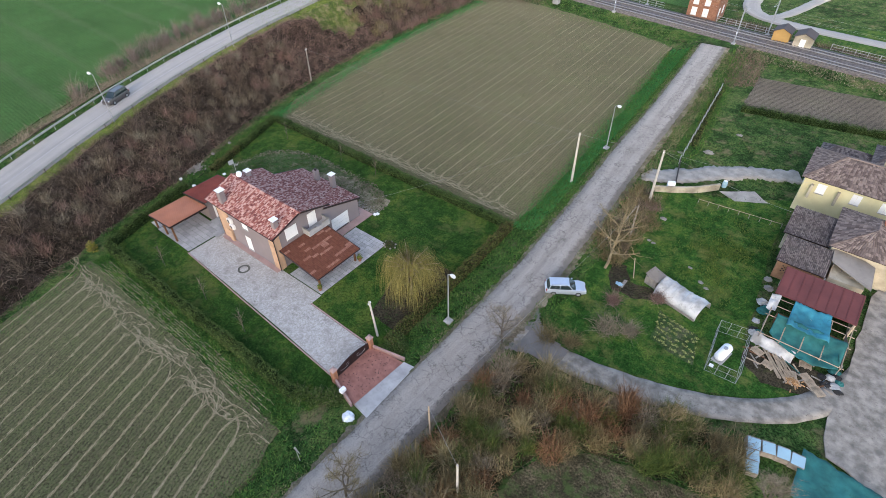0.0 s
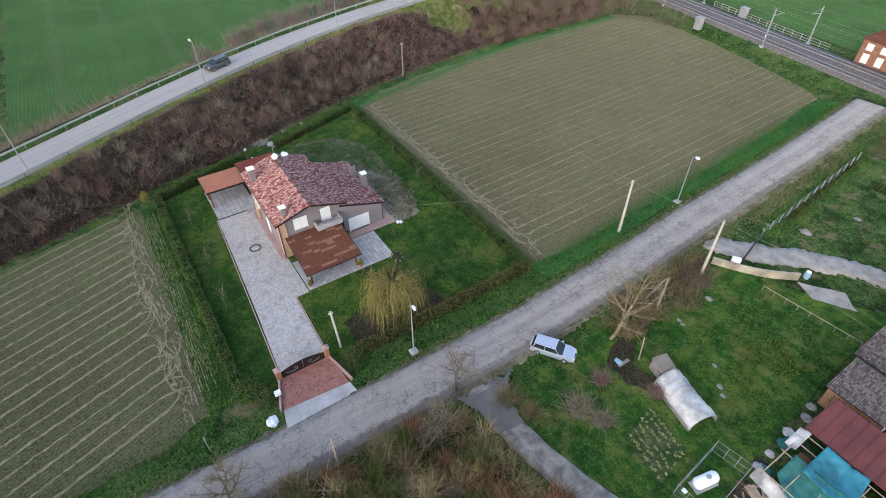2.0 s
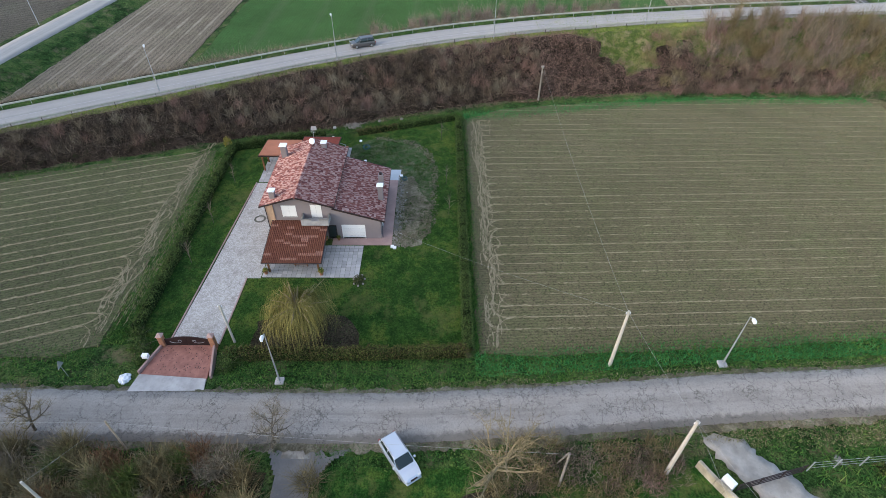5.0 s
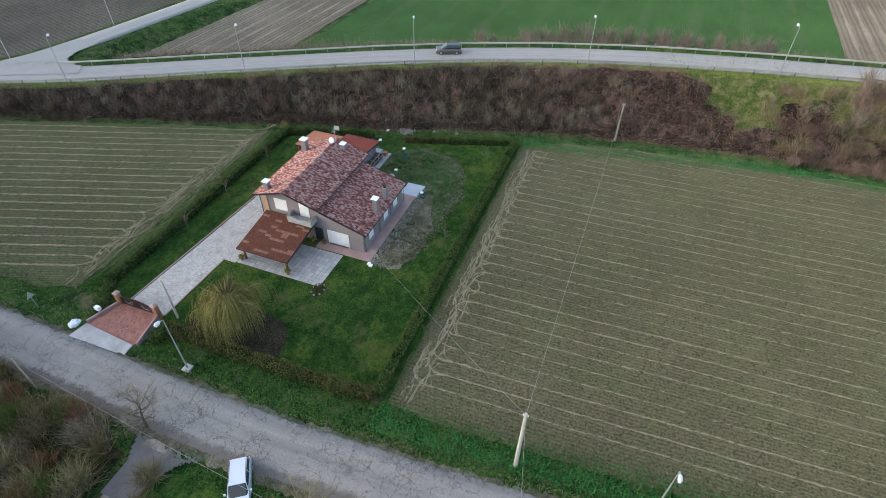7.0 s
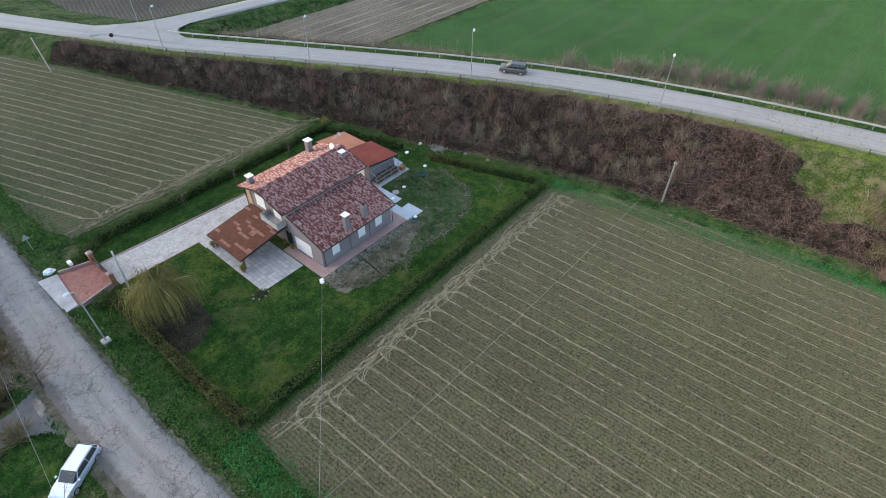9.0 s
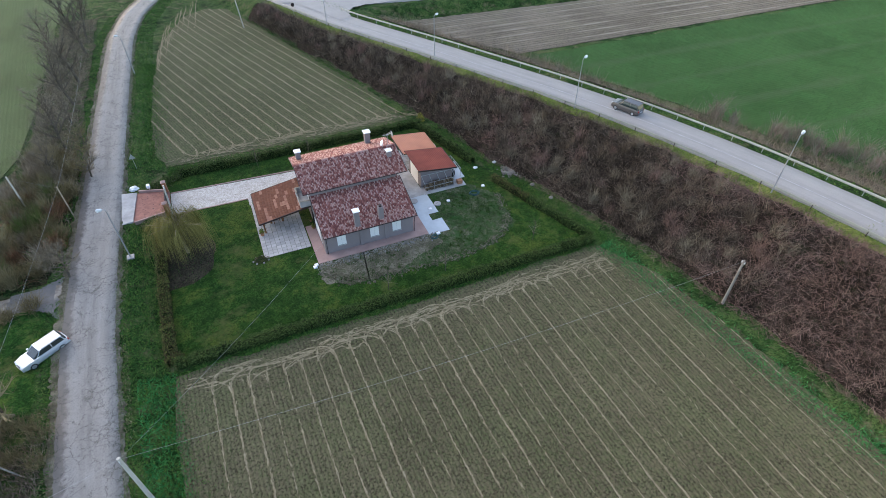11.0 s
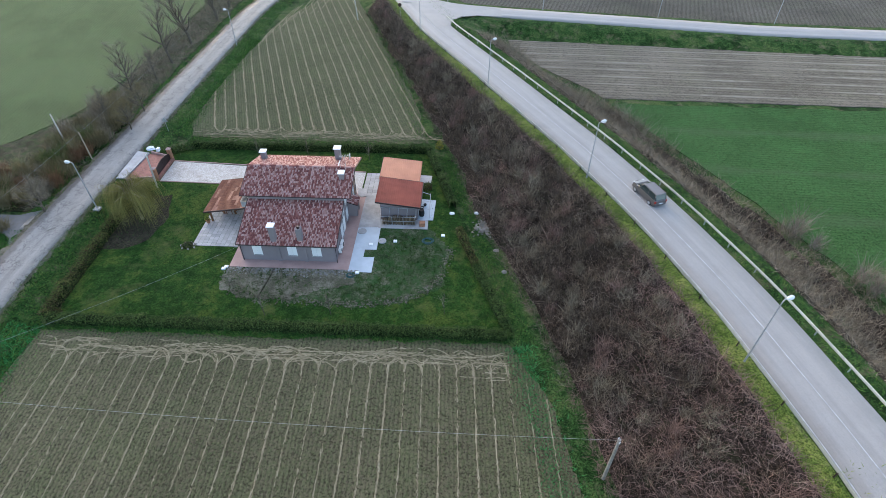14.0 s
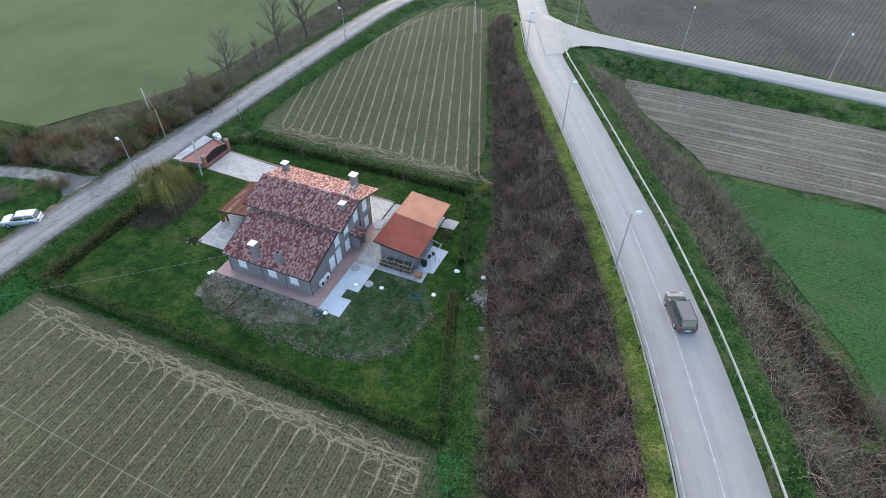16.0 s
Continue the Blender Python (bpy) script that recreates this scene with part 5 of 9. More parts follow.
def along_main(n, y0, y1, d0, d1, seed):
    """Places at random beside the main road: x, y and distance from its middle."""
    rng = np.random.default_rng(seed)
    ok = np.where((MAIN_L[:, 1] > y0) & (MAIN_L[:, 1] < y1))[0]
    i = rng.choice(ok, n)
    d = rng.uniform(d0, d1, n)
    s = rng.uniform(-1, 1, n)
    x = MAIN_L[i, 0] + TAN[i, 1] * d + TAN[i, 0] * s
    y = MAIN_L[i, 1] - TAN[i, 0] * d + TAN[i, 1] * s
    return x, y, d


def clearing(x, y):
    """True in the grassy gap of the bank."""
    edge = -93.0 + 8.0 * np.exp(-((y - 79) / 9.0) ** 2) + 0.7 * np.sin(y * 1.3) + 0.4 * np.sin(x * 2.1 + y)
    return (x < edge) & (y > 62) & (y < 96)


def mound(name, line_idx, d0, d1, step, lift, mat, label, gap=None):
    """The dense inner mass of a thicket beside the main road, coloured as the shade between its stems."""
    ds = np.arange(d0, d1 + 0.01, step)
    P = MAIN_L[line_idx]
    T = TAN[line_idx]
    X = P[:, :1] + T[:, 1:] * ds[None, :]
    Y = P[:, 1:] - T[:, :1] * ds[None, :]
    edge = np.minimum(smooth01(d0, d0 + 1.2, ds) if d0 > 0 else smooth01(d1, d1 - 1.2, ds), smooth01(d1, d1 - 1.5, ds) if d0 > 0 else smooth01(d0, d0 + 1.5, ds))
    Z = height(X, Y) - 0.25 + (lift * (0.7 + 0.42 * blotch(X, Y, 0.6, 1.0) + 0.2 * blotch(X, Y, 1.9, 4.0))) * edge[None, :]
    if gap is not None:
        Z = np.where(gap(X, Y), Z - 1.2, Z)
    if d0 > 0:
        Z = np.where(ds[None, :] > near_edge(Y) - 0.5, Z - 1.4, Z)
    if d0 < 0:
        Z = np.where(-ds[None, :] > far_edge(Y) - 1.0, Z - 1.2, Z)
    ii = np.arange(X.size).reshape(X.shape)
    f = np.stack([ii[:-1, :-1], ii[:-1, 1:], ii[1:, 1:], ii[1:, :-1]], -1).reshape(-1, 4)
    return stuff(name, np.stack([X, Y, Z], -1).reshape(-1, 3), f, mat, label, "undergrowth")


idx_bank = np.where((MAIN_L[:, 1] > -52) & (MAIN_L[:, 1] < 150))[0]
mound("bank_undergrowth", idx_bank, 5.0, 17.3, 0.7, 1.15, M["underbrush"], "matted undergrowth on the road bank, coloured dark as shade between stems", lambda x, y: clearing(x, y) | ((y > 90) & (x < -87.0)) | (y > 119))
mound("far_bank_undergrowth", idx_bank[MAIN_L[idx_bank, 1] > -25], -22.0, -6.4, 0.8, 0.5, M["underbrush"], "matted undergrowth on the far road bank, coloured dark as shade between stems")

x, y, d = along_main(125000, -50, 148, 5.0, 17.3, 11)
keep = np.where(clearing(x, y), 0.06, np.where(y > 90, 0.45, 1.0)) > np.random.default_rng(3).uniform(0, 1, len(x))
keep &= (d < near_edge(y) + 0.4 * blotch(x, y, 0.8, 5.0))
x, y, dk = x[keep], y[keep], d[keep]
h = 1.15 * (0.7 + 0.42 * blotch(x, y, 0.6, 1.0) + 0.2 * blotch(x, y, 1.9, 4.0)) * smooth01(0.0, 1.8, near_edge(y) - dk) * smooth01(5.0, 6.2, dk)
red = blotch(x, y, 0.13, 2.0) + (y - 42) * 0.03 + 0.5 * blotch(x, y, 1.1, 6.0) > 0.35
z = height(x, y) + np.maximum(-0.1, h - 0.28)
for sel, mat, nm, lab, k in ((~red, "bramble", "brambles", "tangled grey-brown brambles on the road bank", 1), (red, "bramble_red", "red_brambles", "tangled reddish brambles on the road bank", 2)):
    v, f = strands(np.c_[x, y, z][sel], 1.25, 0.034, 1.0, 0.6, 20 + k)
    stuff(nm, v, f, M[mat], lab, "brambles")
x, y, d = along_main(5200, -50, 148, 7, 16.5, 12)
keep = ~clearing(x, y) & (blotch(x, y, 0.33, 9.0) > 0.35) & (d < near_edge(y) - 0.4)
v, f = strands(np.c_[x, y, height(x, y)][keep], 3.0, 0.045, 0.75, 0.9, 23, 1.0, 4)
stuff("pale_shoots", v, f, M["reed"], "long pale arching shoots on the road bank", "shrubs")
x, y, d = along_main(52000, -26, 150, -22.6, -6.2, 13)
keep = -d < far_edge(y) + 0.5 * blotch(x, y, 0.9, 2.0)
x, y = x[keep], y[keep]
v, f = strands(np.c_[x, y, height(x, y) + 0.1], 1.25, 0.04, 0.6, 0.45, 24)
stuff("reeds", v, f, M["reed"], "dry grey-brown reeds on the far road bank", "reeds")
x, y, d = along_main(26000, -22, 150, -22.4, -8.0, 14)
keep = (blotch(x, y, 0.16, 5.0) + 0.5 * blotch(x, y, 0.7, 3.0) > 0.1) & (-d < far_edge(y))
v, f = strands(np.c_[x, y, height(x, y)][keep], 3.0, 0.04, 0.5, 0.4, 25, 1.0, 3)
stuff("bare_shrubs", v, f, M["twig_grey"], "bare grey-brown shrubs along the field edge", "shrubs")

ds = np.arange(5.0, 17.0, 0.35)
ci = np.where((MAIN_L[:, 1] > 60) & (MAIN_L[:, 1] < 150))[0]
X = MAIN_L[ci, :1] + TAN[ci, 1:] * ds[None, :]
Y = MAIN_L[ci, 1:] - TAN[ci, :1] * ds[None, :]
Z = height(X, Y) - np.where(clearing(X, Y) | (Y > 90), -0.02, 0.6)
ii = np.arange(X.size).reshape(X.shape)
M["dry_clearing"] = grass_mat("dry_yellow_grass", (0.055, 0.090, 0.022), (0.105, 0.140, 0.036), (0.19, 0.185, 0.070), 0.2, (0.25, 0.205, 0.12), 0.56)
stuff("clearing_turf", np.stack([X, Y, Z], -1).reshape(-1, 3), np.stack([ii[:-1, :-1], ii[:-1, 1:], ii[1:, 1:], ii[1:, :-1]], -1).reshape(-1, 4), M["dry_clearing"], "dry yellow-green turf in a gap of the bank", "grass")

# grass along the main road, in the clearing and along the lane
x, y, d = along_main(24000, -50, 150, 3.4, 5.7, 15)
v, f = strands(np.c_[x, y, height(x, y) - 0.08], 0.32, 0.07, 0.5, 0.4, 26, 1.0, 1)
stuff("verge_grass", v, f, M["blade_yellow"], "yellow-green grass beside the guard rail", "grass")
x, y, d = along_main(11000, -50, 150, -6.4, -3.5, 16)
v, f = strands(np.c_[x, y, height(x, y) - 0.08], 0.34, 0.07, 0.5, 0.4, 27, 1.0, 1)
stuff("verge_grass", v, f, M["blade"], "green grass beside the guard rail", "grass")
rng = np.random.default_rng(5)
x, y = rng.uniform(-101, -80, 9000), rng.uniform(62, 92, 9000)
keep = clearing(x, y)
v, f = strands(np.c_[x, y, height(x, y) - 0.08][keep], 0.45, 0.07, 0.6, 0.5, 28, 1.0, 1)
stuff("clearing_grass", v, f, M["blade_yellow"], "pale yellow-green grass in a gap of the bank", "grass")


def along_lane(n, y0, y1, d0, d1, seed):
    rng = np.random.default_rng(seed)
    y = rng.uniform(y0, y1, n)
    x = np.interp(y, LANE_L[:, 1], LANE_L[:, 0]) + rng.uniform(d0, d1, n)
    return x, y


for n, y0, y1, d0, d1, s in ((32000, 22.5, 118, -6.9, -2.3, 31), (9000, -70, 14, -6.0, -2.3, 32), (7000, -60, 30, 2.5, 5.2, 33), (5500, 33, 66, 2.5, 5.0, 34), (5000, 69, 118, 2.5, 6.0, 35)):
    x, y = along_lane(n, y0, y1, d0, d1, s)
    v, f = strands(np.c_[x, y, height(x, y) - 0.1], 0.34, 0.075, 0.55, 0.45, s, 1.0, 1)
    stuff("lane_verge_grass", v, f, M["blade"], "lush green grass on the verge of the lane", "grass")
x, y = along_lane(17000, 47, 118, -7.4, -4.0, 36)
v, f = strands(np.c_[x, y, height(x, y) - 0.08], 0.38, 0.085, 0.55, 0.45, 36, 1.0, 1)
stuff("lush_grass", v, f, M["blade_lush"], "lush bright green grass beside the stubble field", "grass")
for n, y0, y1, d0, d1, s in ((15000, 47, 119, 2.7, 5.0, 37), (7000, 23, 119, -3.5, -2.5, 38), (2500, -40, 14, -3.4, -2.5, 39)):
    x, y = along_lane(n, y0, y1, d0, d1, s)
    keep = blotch(x, y, 0.35, s) + np.random.default_rng(s).normal(0, 0.4, n) > -0.35
    v, f = strands(np.c_[x, y, height(x, y) - 0.06][keep], 0.24, 0.06, 0.8, 0.4, s, 1.0, 1)
    stuff("dry_verge_grass", v, f, M["blade_dry"], "short dry beige grass at the edge of the lane", "grass")
# long rough grass between hedge and field, and round the fields
for (xa, ya), (xb, yb), w, n, s in (((-24, 10.4), (-60.5, 10.4), 1.3, 15000, 41), ((-23, 47.3), (-71, 47.3), 0.5, 7500, 42), ((-72, 47.5), (-78.5, 84), 1.4, 9000, 43), ((-78.5, 84), (-79, 120), 1.4, 6500, 44), ((-60, 9), (-45, -46), 1.3, 5000, 45), ((-63.5, 13), (-73, 47), 1.0, 4200, 46), ((-22.6, 9), (-22.4, -30), 1.6, 6000, 47), ((-22.9, 48), (-27.5, 116), 1.5, 9000, 48)):
    rng = np.random.default_rng(s)
    t = rng.uniform(0, 1, n)
    off = rng.normal(0, w * 0.6, n)
    dx, dy = xb - xa, yb - ya
    q = math.hypot(dx, dy)
    x, y = xa + dx * t - dy / q * off, ya + dy * t + dx / q * off
    v, f = strands(np.c_[x, y, height(x, y) - 0.08], 0.42, 0.07, 0.55, 0.5, s, 1.0, 1)
    stuff("rough_grass", v, f, M["blade_lush"] if s in (43, 44) else M["blade"], "long rough grass along the field edge", "grass")
# lawn and meadow tufts
rng = np.random.default_rng(51)
x, y = rng.uniform(-70, -23.5, 34000), rng.uniform(12.6, 46, 34000)
keep = (x > -61 - (y - 12) * 0.29) & ~((x < -33) & (x > -56.5) & (y > 22) & (y < 38)) & ~((x < -24) & (x > -62) & (y > 15.8) & (y < 22)) & ~((x < -55) & (x > -62) & (y > 17) & (y < 30))
thin = ((x + 52) / 13) ** 2 + ((y - 40) / 4) ** 2 < 1
keep &= ~(thin & (rng.uniform(0, 1, 34000) < 0.6))
v, f = strands(np.c_[x, y, np.full(len(x), YARD)][keep], 0.2, 0.075, 0.6, 0.4, 52, 1.0, 1)
M["lawn_blade"] = leafy("lawn_blades", [(0.2, (0.018, 0.046, 0.010)), (0.5, (0.034, 0.084, 0.017)), (0.8, (0.070, 0.120, 0.028)), (0.95, (0.13, 0.125, 0.05))], 0.8, 0.15)
stuff("lawn_tufts", v, f, M["lawn_blade"], "tufts of dark green lawn grass", "grass")


x, y = rng.uniform(-66, -39, 9000), rng.uniform(28, 44, 9000)
keep = (np.abs(((x + 52) / 13.5) ** 2 + ((y - 37.5) / 6.0) ** 2 - 0.75) < 0.55) & ~((x > -56) & (y < 37.6)) & (blotch(x, y, 1.1, 3.0) > -0.35)
v, f = strands(np.c_[x, y, np.full(len(x), YARD)][keep], 0.26, 0.09, 0.6, 0.4, 53, 1.0, 1)
stuff("thin_grass", v, f, M["lawn_blade"], "thin ragged grass on the bare ground", "grass")


for nm, x0, x1, y0, y1, n, s in (("field_weeds", -76, -25, 49, 117, 52000, 61), ("field_weeds", -56, -24, -40, 8, 22000, 62)):
    rng = np.random.default_rng(s)
    x, y = rng.uniform(x0, x1, n), rng.uniform(y0, y1, n)
    keep = (blotch(x, y, 0.9, s) + rng.normal(0, 0.5, n) > 0.1) & ((y > 10) | (x > -56 - y * 0.25))
    v, f = strands(np.c_[x, y, np.full(n, YARD)][keep], 0.16, 0.10, 0.7, 0.4, s, 1.0, 1)
    stuff(nm, v, f, M["weed"], "small green weeds and dark clods scattered over the tilled field", "weeds")


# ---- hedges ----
# near-black green for the hedge body: the shade behind the leaves, as colour
M["hedge_core"] = grass_mat("shade_dark_inner_foliage", (0.010, 0.018, 0.006), (0.024, 0.040, 0.012), (0.045, 0.065, 0.020), 0.3)


def hedge(pts, width, tall, mat, per_m, seed, label, leaf=0.11):
    """A clipped hedge: an inner body coloured as the shade inside it and many small leaves, with an uneven outline."""
    line = polyline(pts, 0.5)
    h = thing("hedge", label, "hedge", (0, 0, 0))
    tan = np.gradient(line, axis=0)
    tan /= np.hypot(tan[:, 0], tan[:, 1])[:, None]
    nrm = np.c_[tan[:, 1], -tan[:, 0]]
    prof = np.array([(-0.5, 0.0), (-0.46, 0.8), (-0.25, 0.95), (0.25, 0.95), (0.46, 0.8), (0.5, 0.0)])
    rows = []
    for i, p in enumerate(line):
        k = 0.88 + 0.14 * math.sin(i * 0.9 + seed) * math.sin(i * 0.37) + 0.08 * math.sin(i * 2.3)
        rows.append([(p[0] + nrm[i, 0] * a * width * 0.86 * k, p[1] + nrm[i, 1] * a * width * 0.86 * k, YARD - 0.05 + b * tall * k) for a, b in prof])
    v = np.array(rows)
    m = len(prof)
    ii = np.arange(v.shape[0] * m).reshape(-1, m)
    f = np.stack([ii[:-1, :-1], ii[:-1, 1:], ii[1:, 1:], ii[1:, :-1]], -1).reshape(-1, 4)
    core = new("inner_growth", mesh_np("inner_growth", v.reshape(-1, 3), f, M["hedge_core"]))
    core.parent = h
    rng = np.random.default_rng(seed)
    n = int(len(line) * 0.5 * per_m)
    i = rng.integers(0, len(line), n)
    side = rng.uniform(-0.5, 0.5, n)
    top = rng.uniform(0, 1, n) < 0.5
    a = np.where(top, side, np.sign(side) * 0.5) * width * rng.normal(1.0, 0.09, n)
    b = np.where(top, rng.normal(1.0, 0.08, n), rng.uniform(0.02, 1.0, n)) * tall
    k = 0.90 + 0.14 * np.sin(i * 0.9 + seed) * np.sin(i * 0.37) + 0.08 * np.sin(i * 2.3)
    s = rng.uniform(-0.3, 0.3, n)
    p = np.c_[line[i, 0] + nrm[i, 0] * a * k + tan[i, 0] * s, line[i, 1] + nrm[i, 1] * a * k + tan[i, 1] * s, YARD + b * k]
    e1 = rng.normal(size=(n, 3))
    e1 /= np.linalg.norm(e1, axis=1)[:, None]
    e2 = np.cross(e1, rng.normal(size=(n, 3)))
    e2 /= np.linalg.norm(e2, axis=1)[:, None]
    q = leaf * rng.uniform(0.6, 1.3, n)[:, None]
    v = np.stack([p - e1 * q * 0.6, p + e2 * q * 0.4, p + e1 * q * 0.6, p - e2 * q * 0.4], 1).reshape(-1, 3)
    stuff("foliage", v, np.arange(n * 4).reshape(n, 4), mat, "", "", h)
    return h


hedge([(-25.5, 12.25), (-40, 12.1), (-60.8, 12.0)], 1.15, 1.25, M["hedge_green"], 420, 1, "clipped dark green hedge between lawn and field")
hedge([(-61.2, 12.3), (-63.0, 18.4), (-65.0, 25.4)], 1.05, 1.5, M["hedge_green"], 360, 2, "tall ragged green hedge below the road bank")
hedge([(-65.9, 30.4), (-67.0, 33.8), (-67.9, 36.4)], 0.9, 1.0, M["hedge_mixed"], 320, 5, "low russet stretch of hedge below the road bank")
hedge([(-68.0, 36.8), (-69.6, 41.4), (-71.2, 46.0)], 1.0, 1.1, M["hedge_green"], 400, 6, "clipped green hedge below the road bank")
hedge([(-23.3, 46.3), (-40, 46.3), (-71.0, 46.5)], 1.15, 1.0, M["hedge_green"], 420, 3, "low clipped green hedge along the stubble field")
hedge([(-22.5, 22.6), (-22.5, 34), (-22.9, 46.0)], 1.1, 1.25, M["hedge_mixed"], 420, 4, "mottled green and russet hedge beside the lane")


def shrub(x, y, z, rx, ry, rz, mat, n, leaf, seed, label):
    s = thing("shrub", label, "shrub", (x, y, z))
    v, f = leaf_blob(n, rx, ry, rz, leaf, seed)
    stuff("foliage", v, f, mat, "", "", s)
    v, f = strands(np.random.default_rng(seed).normal(0, 0.15, (40, 3)) * np.array((rx, ry, 0.0)), rz * 0.9, 0.04, 0.5, 0.3, seed)
    stuff("stem_growth", v, f, M["twig_grey"], "", "", s)


for x, y, r, k, mt in ((-22.0, 22.9, 1.3, 1, "hedge_green"), (-21.0, 22.7, 0.9, 2, "hedge_green"), (-22.3, 14.3, 1.1, 3, "hedge_green"), (-23.6, 13.3, 1.1, 4, "hedge_green"), (-25.2, 12.6, 1.0, 5, "hedge_green"), (-23.2, 45.4, 0.9, 6, "hedge_mixed")):
    shrub(x, y, YARD, r, r, r * 1.25, M[mt], int(900 * r), 0.16, 60 + k, "rounded evergreen shrub beside the gate and hedge")
M["gold_leaf"] = leafy("golden_leaves", [(0.2, (0.10, 0.10, 0.02)), (0.6, (0.24, 0.22, 0.04)), (0.9, (0.34, 0.32, 0.07))], 0.7)
shrub(-61.4, 21.2, YARD, 0.7, 0.8, 1.1, M["hedge_mixed"], 600, 0.14, 72, "mottled shrub beside the carport slabs")
shrub(-62.6, 10.6, YARD, 0.7, 0.7, 1.5, M["gold_leaf"], 500, 0.15, 71, "golden-leaved shrub at the hedge corner")


# ---- trees ----
def bare_tree(x, y, z, tall, spread, seed, mat_bark, mat_twig, label, lean=(0, 0), twigs=5):
    """A leafless tree: a leader with limbs along it as tapered tubes, side branches, and fine twigs."""
    rng = random.Random(seed)
    t = thing("tree", label, "tree", (x, y, z))
    bm = bmesh.new()
    branching = bmesh.new()
    tips = []

    def run(p, d, length, r, k, rise, wander):
        pts, rad, ds = [p.copy()], [r], [d]
        for i in range(k):
            d = (d + Vector((rng.gauss(0, wander), rng.gauss(0, wander), rng.gauss(rise, 0.06)))).normalized()
            p = p + d * length / k
            pts.append(p.copy())
            ds.append(d)
            rad.append(max(0.008, r * (1 - 0.8 * (i + 1) / k)))
        return pts, rad, ds

    trunk, rad, ds = run(Vector((0, 0, -0.1)), Vector((lean[0], lean[1], 1)).normalized(), tall * 0.85, tall * 0.016 + 0.04, 9, 0.03, 0.07)
    tube(bm, trunk, rad, 8)
    limbs = int(9 + tall * 0.9)
    for j in range(limbs):
        h = 0.2 + 0.8 * (j + rng.random()) / limbs
        i = min(8, int(h * 9))
        at = trunk[i].lerp(trunk[i + 1], h * 9 - i if i < 9 else 0)
        a = j * 2.4 + rng.uniform(-0.5, 0.5)
        up = rng.uniform(0.35, 0.8) + 0.5 * h
        d = Vector((math.cos(a) * spread, math.sin(a) * spread, up)).normalized()
        length = tall * (0.52 - 0.30 * h) * rng.uniform(0.75, 1.2) * (0.6 + 0.4 * spread)
        pts, rr, dd = run(at, d, length, max(0.03, rad[i] * 0.7), 5, 0.07, 0.12)
        tube(branching, pts, rr, 5)
        tips.append(pts[-1])
        for q in range(6):
            i2 = rng.randint(1, 4)
            b = dd[i2]
            side = Vector((rng.gauss(0, 1), rng.gauss(0, 1), rng.gauss(0.4, 0.5))).normalized()
            p2, r2, _ = run(pts[i2], (b * 0.8 + side * 0.75).normalized(), length * rng.uniform(0.28, 0.55), max(0.018, rr[i2] * 0.7), 3, 0.05, 0.14)
            tube(branching, p2, r2, 4)
            tips.extend(p2[1:])
    part("trunk", bm, mat_bark, t)
    part("branching", branching, mat_bark, t)
    base = np.repeat(np.array([tuple(p) for p in tips]), twigs, axis=0)
    v, f = strands(base, tall * 0.055 + 0.35, 0.02, 0.8, 0.35, seed, 0.6)
    stuff("twig_growth", v, f, mat_twig, "", "", t)
    return t


for x, y, h_, sp, s in ((-10.2, -1.7, 10.0, 1.0, 1), (-10.2, -16.6, 12.0, 1.0, 2), (-10.5, -25.5, 13.5, 0.8, 3), (-10.8, -39.5, 14.0, 0.7, 4), (-10.6, -48, 12.5, 0.7, 5), (-9.6, 6.4, 6.0, 0.9, 6), (-10.6, -9, 6.0, 0.8, 7)):
    bare_tree(x, y, 0.0, h_, sp, s, M["bark"], M["twig_grey"], "leafless roadside tree with grey bark")
bare_tree(-13.0, 29.4, 0.1, 5.2, 1.4, 11, M["bark"], M["twig_grey"], "small leafless tree at the edge of the lane")
bare_tree(-14.2, 8.4, 0.1, 5.4, 1.3, 12, M["bark"], M["twig_olive"], "leafless mossy tree beside the lane")
bare_tree(-13.6, 2.5, 0.1, 5.4, 1.3, 13, M["bark"], M["twig_olive"], "leafless mossy tree beside the lane")
bare_tree(-9.6, 46.4, 0.0, 9.6, 1.3, 14, M["bark_olive"], M["twig_olive"], "large leaning leafless tree with olive-brown branches", (0.0, 0.5), 4)
bare_tree(12.5, 28.0, 0.0, 5.5, 1.0, 15, M["bark"], M["twig_grey"], "leafless tree by the cold frames")
bare_tree(4.0, 30.2, 0.0, 4.0, 1.1, 16, M["bark_olive"], M["twig_olive"], "small leafless tree beside the farm track")


def sapling(x, y, s):
    rng = random.Random(s)
    t = thing("sapling", "thin leafless sapling on the lawn", "young tree", (x, y, YARD + 0.02), 0, "saplings on the lawn")
    part("stem", tubes([[(0, 0, 0), (0.05, 0.03, 1.5), (0.02, 0.1, 3.2)]], 0.035, 5), M["bark"], t)
    b = [(0.03, 0.05, 0.9 + 0.08 * k) for k in range(26)]
    v, f = strands(np.array(b), 1.3, 0.035, 0.6, 0.2, s)
    stuff("twig_growth", v, f, M["twig_grey"], "", "", t)


for k, (x, y) in enumerate(((-52.5, 14.6), (-43.5, 14.4), (-36.0, 14.2), (-64.5, 43.6), (-52.5, 44.3), (-45.5, 44.6))):
    sapling(x, y, 80 + k)

